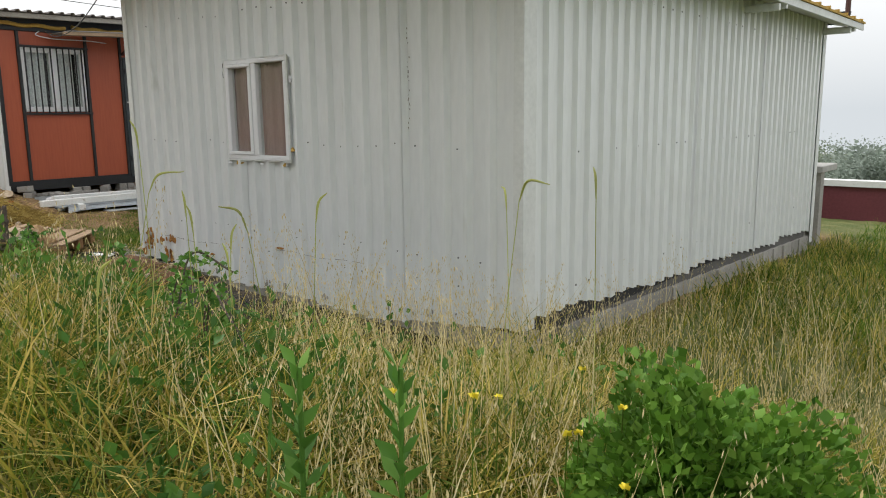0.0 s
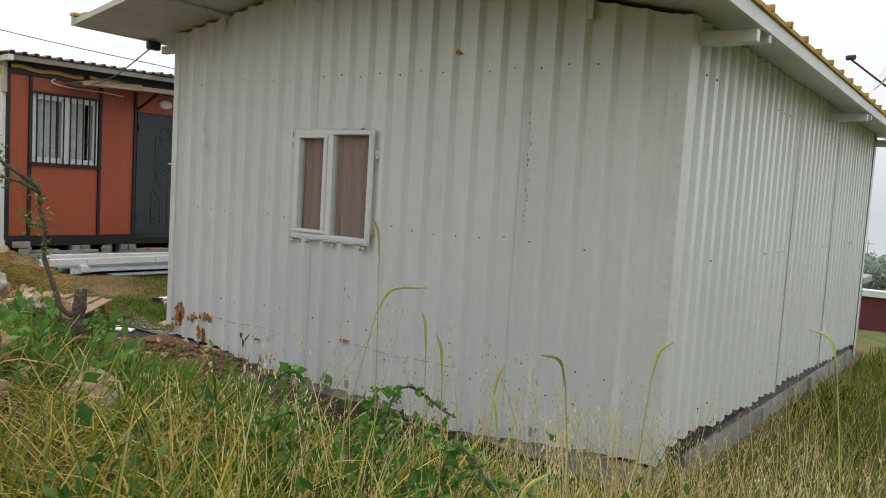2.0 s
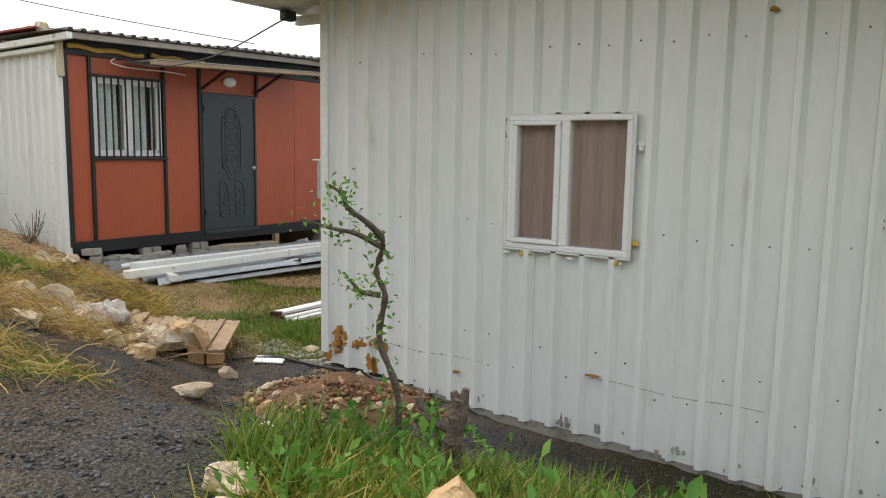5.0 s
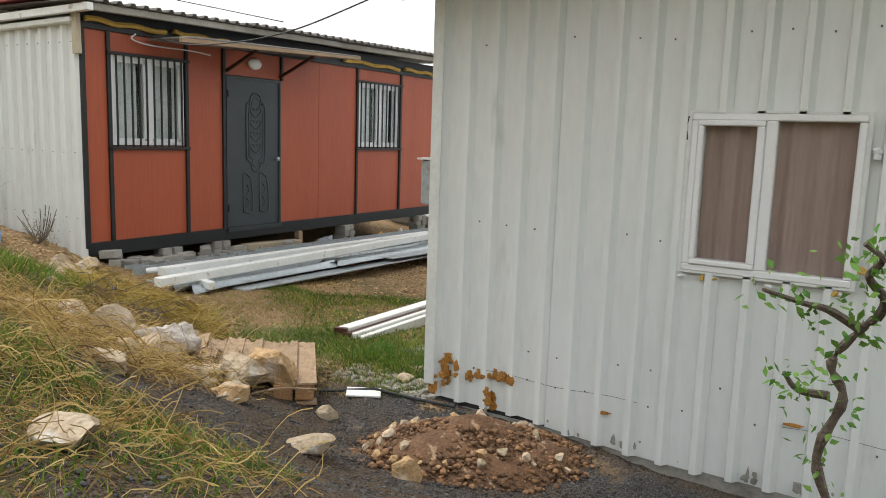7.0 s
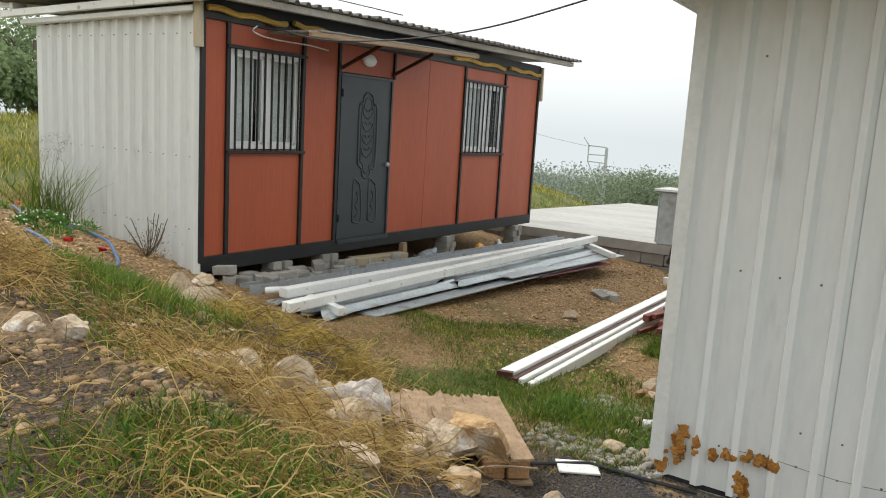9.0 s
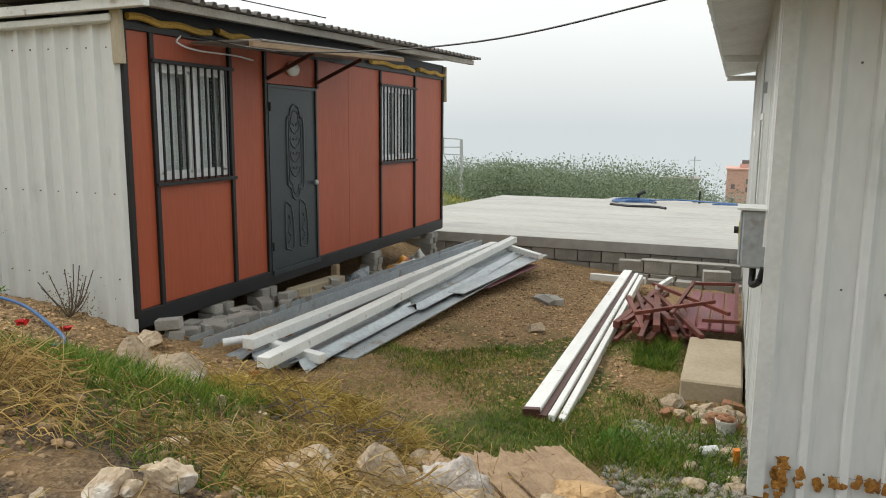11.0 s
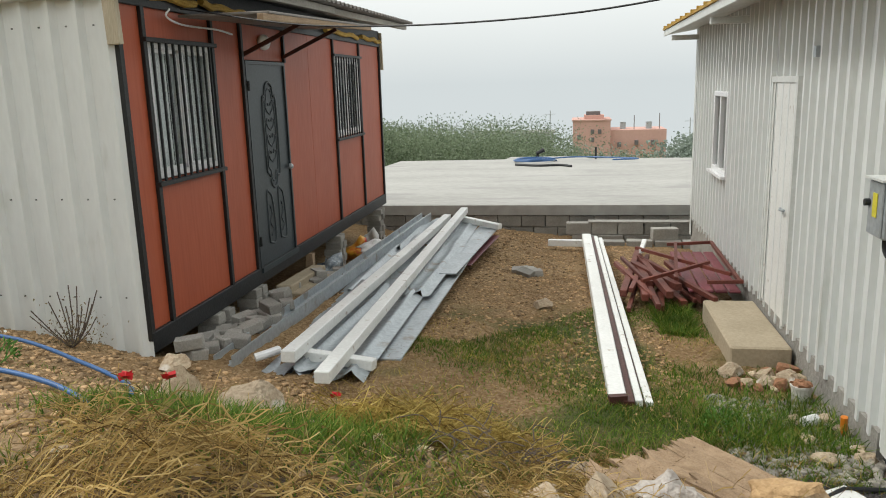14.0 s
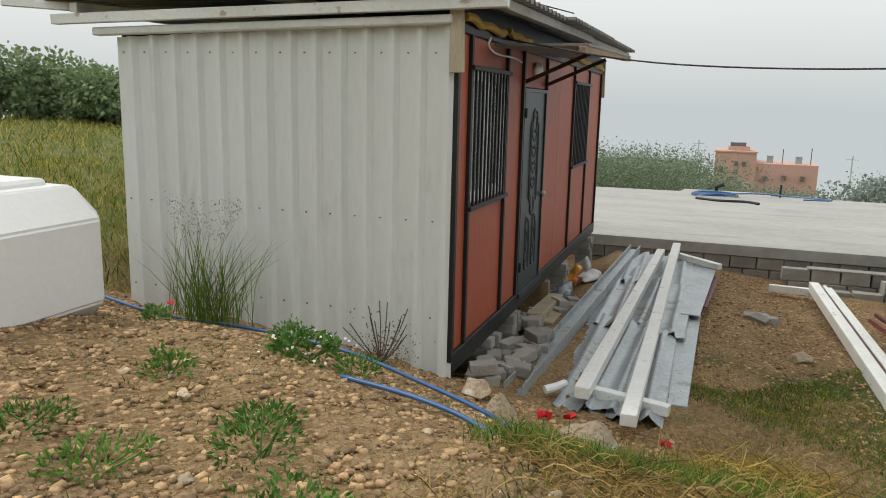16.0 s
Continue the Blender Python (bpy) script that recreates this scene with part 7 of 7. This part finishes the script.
v, f = leaf_mesh(rng, pos, rng.normal(0, 0.6, (n, 3)) - np.array([0, 0, 0.4]), np.full(n, 0.018), 0.3)
tagged(part("seed_plumes", mesh_from(v, f), leaf_mat("plume", [(0.14, 0.14, 0.08), (0.24, 0.22, 0.14)]), tuft), kind="stuff")

# young tree by the path
sap = thing("young_tree", "crooked young tree with sparse green leaves", "tree", at=(-5.2, 1.75, ground_z(-5.2, 1.75)))
z = ground_z(-5.2, 1.75)
trunk = curve_points([(-5.24, 1.98, z - 0.05), (-5.20, 1.94, z + 0.25), (-5.25, 1.90, z + 0.45), (-5.21, 1.88, 1.36), (-5.24, 1.87, 1.44), (-5.19, 1.84, 1.53), (-5.16, 1.80, 1.57)], 6)
part("trunk", tube(trunk, 0.02, 8, [0.013 - 0.00015 * i + 0.002 * math.sin(i * 1.9) for i in range(len(trunk))]), BARK, sap)
tips = []
for ctrl in (((-5.19, 1.84, 1.53), (-5.25, 1.78, 1.575), (-5.29, 1.71, 1.595), (-5.36, 1.64, 1.625)), ((-5.16, 1.80, 1.57), (-5.15, 1.72, 1.62), (-5.18, 1.66, 1.67), (-5.16, 1.62, 1.71), (-5.19, 1.59, 1.74)), ((-5.24, 1.89, 1.36), (-5.30, 1.86, 1.37), (-5.33, 1.84, 1.41))):
    pts = curve_points(ctrl, 5)
    tips += pts[len(pts) // 3:]
    part("branch", tube(pts, 0.012, 6, [0.011 - 0.007 * i / len(pts) for i in range(len(pts))]), BARK, sap)
rng = np.random.default_rng(95)
src = np.array([list(p) for p in tips[::2]] + [list(p) for p in trunk[::3]])
pos = src[rng.integers(0, len(src), 260)] + rng.normal(0, 0.024, (260, 3))
v, f = leaf_mesh(rng, pos, rng.normal(0, 1, (260, 3)) + np.array([0, 0, 0.3]), rng.uniform(0.016, 0.034, 260), 0.5)
tagged(part("leaves", mesh_from(v, f), BRIGHT, sap), kind="stuff")
clump("broadleaf_weed", BRIGHT, "bright green shoots at the young tree's foot", 96, -5.25, 1.85, 0.2, 0.28, 120, 0.05, 0.5, category="weed")

# ---- distance ----
def crown_data(rng, x, y, z, r, h, n, size):
    """Leaf sprays over several lobes, with gaps between them."""
    V, F = [], []
    lobes = [(rng.normal(0, r * 0.42), rng.normal(0, r * 0.42), h * rng.uniform(0.15, 0.78), r * rng.uniform(0.34, 0.58)) for _ in range(12)]
    k = rng.integers(0, 12, n)
    lb = np.array(lobes)[k]
    u = rng.normal(0, 1, (n, 3))
    u /= np.linalg.norm(u, axis=1, keepdims=True)
    rad = (rng.uniform(0, 1, n) ** 0.4)[:, None]
    pos = np.stack([x + lb[:, 0], y + lb[:, 1], z + lb[:, 2]], -1) + u * rad * lb[:, 3:4] * np.array([1, 1, 0.75])
    return leaf_mesh(rng, pos, u + rng.normal(0, 0.7, (n, 3)), rng.uniform(0.7, 1.3, n) * size, 0.7)


# Oak greens are made paler than the trees' own, as mist over the field.
OAK = leaf_mat("mist_paled_oak_leaves", [(0.15, 0.215, 0.10), (0.21, 0.285, 0.14), (0.29, 0.365, 0.20)])
# Greens lifted toward grey, so the leaf colour carries the valley haze.
MIST = leaf_mat("haze_tinted_leaves", [(0.14, 0.185, 0.11), (0.19, 0.24, 0.15), (0.25, 0.30, 0.20)])
rng = np.random.default_rng(97)
for k, (x, y, r, h) in enumerate(((-33.0, 14.5, 1.7, 3.7), (-33.5, 18.2, 1.8, 2.6), (-29.5, 19.8, 1.5, 1.8), (-31.5, 20.5, 1.8, 2.1), (-35.5, 13.4, 2.2, 4.7), (-36.5, 17.6, 2.0, 3.1))):
    z = ground_z(x, y)
    tree = thing("oak_tree", "dark green broad-crowned tree at the field's edge, coloured paler for mist", "tree", "trees beyond the field", at=(x, y, z))
    part("trunk", tube([(x, y, z - 0.1), (x + 0.1, y, z + h * 0.4), (x, y, z + h * 0.7)], 0.15, 7, [0.2, 0.14, 0.06]), BARK, tree)
    for b in range(3):
        part("limb", tube([(x + 0.08, y, z + h * 0.35), (x + rng.normal(0, r * 0.4), y + rng.normal(0, r * 0.4), z + h * 0.7)], 0.06, 5, [0.09, 0.03]), BARK, tree)
    v, f = crown_data(rng, x, y, z, r, h, 5200, 0.17)
    part("crown", mesh_from(v, f), OAK, tree)
# Haze is painted into both woods' leaf colours, paler for the farther one.
for name, near, far, count, material in (("hill_woods", 34, 56, 80, MIST), ("far_woods", 52, 88, 110, leaf_mat("far_haze_tinted_leaves", [(0.25, 0.30, 0.25), (0.33, 0.38, 0.33)]))):
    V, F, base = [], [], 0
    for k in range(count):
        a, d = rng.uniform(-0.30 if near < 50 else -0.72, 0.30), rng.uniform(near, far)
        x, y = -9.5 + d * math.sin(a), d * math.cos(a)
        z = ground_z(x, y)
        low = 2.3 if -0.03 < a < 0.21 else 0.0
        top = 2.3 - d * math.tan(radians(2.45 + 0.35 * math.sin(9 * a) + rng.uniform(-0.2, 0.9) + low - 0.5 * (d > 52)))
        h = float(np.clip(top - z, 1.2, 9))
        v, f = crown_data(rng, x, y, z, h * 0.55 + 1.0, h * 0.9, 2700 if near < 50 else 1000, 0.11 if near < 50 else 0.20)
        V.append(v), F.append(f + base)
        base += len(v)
    tagged(part(name, mesh_from(np.concatenate(V), np.concatenate(F)), material), "grey-green woods on the hillside below, haze put into the leaf colour", "woods", kind="stuff")
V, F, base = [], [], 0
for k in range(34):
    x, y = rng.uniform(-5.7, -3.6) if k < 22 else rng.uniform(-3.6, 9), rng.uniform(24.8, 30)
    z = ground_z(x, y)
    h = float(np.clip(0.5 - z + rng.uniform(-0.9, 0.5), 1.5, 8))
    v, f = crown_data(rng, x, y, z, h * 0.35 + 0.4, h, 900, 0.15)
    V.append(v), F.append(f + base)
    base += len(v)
# These leaves are coloured pale to stand for the mist in front of them.
tagged(part("mist_woods", mesh_from(np.concatenate(V), np.concatenate(F)), leaf_mat("mist_paled_leaves", [(0.22, 0.27, 0.22), (0.30, 0.35, 0.30)])), "trees beyond the maroon wall, leaf colour paled for mist", "woods", kind="stuff")

# red house on the hillside
# Pane grey and wall red are both paled to paint in distance haze.
HAZY_PANE = mat("haze_paled_pane", (0.17, 0.15, 0.15), None, 0.5)
BRICKRED = mat("haze_paled_red_render", (0.58, 0.35, 0.30), (0.53, 0.32, 0.27), 0.9, 0, 0.5, 4, 0.05)
house = thing("far_house", "salmon-red flat-roofed house on the misty hillside, colours paled for haze", "house", at=(-5, 91, -12))
part("tower_wall", cuboid(-10.1, -5.9, 89, 95, -14, -2.1), BRICKRED, house)
part("wing_wall", cuboid(-5.9, 0.3, 89.5, 95, -14, -3.3), BRICKRED, house)
part("parapet", cuboid(-8.8, -6.6, 90, 93, -2.1, -1.6), BRICKRED, house)
part("parapet", cuboid(-10.2, -5.8, 88.9, 95.1, -2.2, -2.05), BRICKRED, house)
for x, z in ((-9.4, -4.0), (-9.4, -5.5), (-7.9, -3.4), (-7.1, -3.4), (-7.9, -4.3), (-4.9, -4.9), (-3.0, -4.7), (-1.2, -4.7)):
    part("window", cuboid(x - 0.2, x + 0.2, 88.9, 89.6, z - 0.27, z + 0.25), HAZY_PANE, house)
part("roof_box", cuboid(-8.6, -7.0, 90.5, 92, -1.6, -1.2), HAZY_PANE, house)
for x in (-9.9, -3.2, -0.4):
    part("antenna", tube([(x, 90.5, -3.5), (x, 90.5, -1.5 - 0.06 * abs(x))], 0.05, 5), HAZY_PANE, house)
for x in (-4.7, -1.8):
    part("roof_tank", cuboid(x, x + 0.6, 91, 92, -3.3, -2.5), GALV, house)
house.location = Vector((-10.3, 0.1, 2.3)) + 2.0 * (house.location - Vector((-10.3, 0.1, 2.3)))
house.scale = (2.0, 2.0, 2.0)
for k, (x, y, w, d, top) in enumerate(((-47.5, 82, 6, 5, -4.6), (-44.5, 84, 4, 5, -4.0), (-51, 88, 5, 5, -3.4), (-19.0, 86, 5, 5, -3.4), (-14.2, 95, 4, 4, -3.9))):
    hs = thing("pale_house", "small pale flat-roofed house in the mist", "house", "far houses", at=(x, y, top - 4))
    part("wall", cuboid(x - w / 2, x + w / 2, y, y + d, top - 8, top), SLAB, hs)
    part("roof", cuboid(x - w / 2 - 0.2, x + w / 2 + 0.2, y - 0.2, y + d + 0.2, top, top + 0.2), CONCRETE, hs)
    for q in range(3):
        part("window", cuboid(x - w / 2 + 0.5 + q * w / 3.2, x - w / 2 + 1.3 + q * w / 3.2, y - 0.03, y + 0.05, top - 1.8, top - 1.0), HAZY_PANE, hs)
POLE = mat("pale_pole", (0.50, 0.52, 0.53), None, 0.8)
for k, (x, y, h) in enumerate(((-40.5, 84, 7), (-22, 70, 5.5), (-17.5, 80, 6.5), (-12.2, 85, 7), (-26, 75, 5.5), (3.5, 92, 6), (-1.0, 40, 5))):
    top = 2.2 - math.hypot(x + 9.5, y) * math.tan(radians(2.0 + 0.35 * (k % 3)))
    pole = thing("utility_pole", "thin grey utility pole in the mist", "pole", "utility poles", at=(x, y, top - h))
    part("shaft", tube([(x, y, top - h - 4), (x, y, top)], 0.06, 6), POLE, pole)
    part("crossarm", beam((x - 0.6, y, top - 0.4), (x + 0.6, y, top - 0.4), 0.04, 0.05), POLE, pole)

# steel power pole with a side frame
pylon = thing("power_pole", "tall pale steel power pole with a side frame", "pole", at=(-21.3, 37.2, -6))
part("shaft", tube([(-21.2, 37.2, -6), (-21.3, 37.2, 1.5)], 0.09, 8, [0.14, 0.08]), POLE, pylon)
for p, q in (((-21.3, 37.2, 1.5), (-22.15, 36.9, 1.55)), ((-21.3, 37.2, 1.1), (-22.15, 36.9, 1.1)), ((-21.28, 37.2, 0.7), (-22.15, 36.9, 0.75)), ((-22.15, 36.9, 1.6), (-22.15, 36.9, 0.7)), ((-22.15, 36.9, 0.75), (-21.4, 37.2, -0.9)), ((-21.7, 37.05, 0.05), (-21.3, 37.2, 0.65)), ((-22.1, 36.9, 1.5), (-22.4, 36.8, 1.95))):
    part("frame_bar", beam(p, q, 0.05, 0.05), POLE, pylon)
part("wire", tube(curve_points([(-22.15, 36.9, 1.5), (-25.0, 35.6, 2.1), (-28.5, 34.0, 3.4)], 8), 0.012, 5), POLE, pylon)

# maroon wall beyond the shed
mw = thing("maroon_wall", "long maroon sheet wall with a white coping", "wall", at=(2, 20, -1), kind="structure")
part("wall_face", cuboid(-7.0, 12.0, 19.9, 20.1, -2.2, -0.2), mat("maroon_render", (0.16, 0.035, 0.045), (0.12, 0.028, 0.035), 0.7, 0, 1, 20, 0.1), mw)
part("coping", cuboid(-7.1, 12.1, 19.8, 20.2, -0.2, -0.06), WHITE_PAINT, mw)
tagged(part("white_board", beam((-2.3, 17.6, ground_z(-2.3, 17.6) + 0.1), (0.5, 17.2, ground_z(0.5, 17.2) + 0.1), 0.3, 0.08, 0.01), WHITE_PAINT), "long white board lying in the meadow", "board")
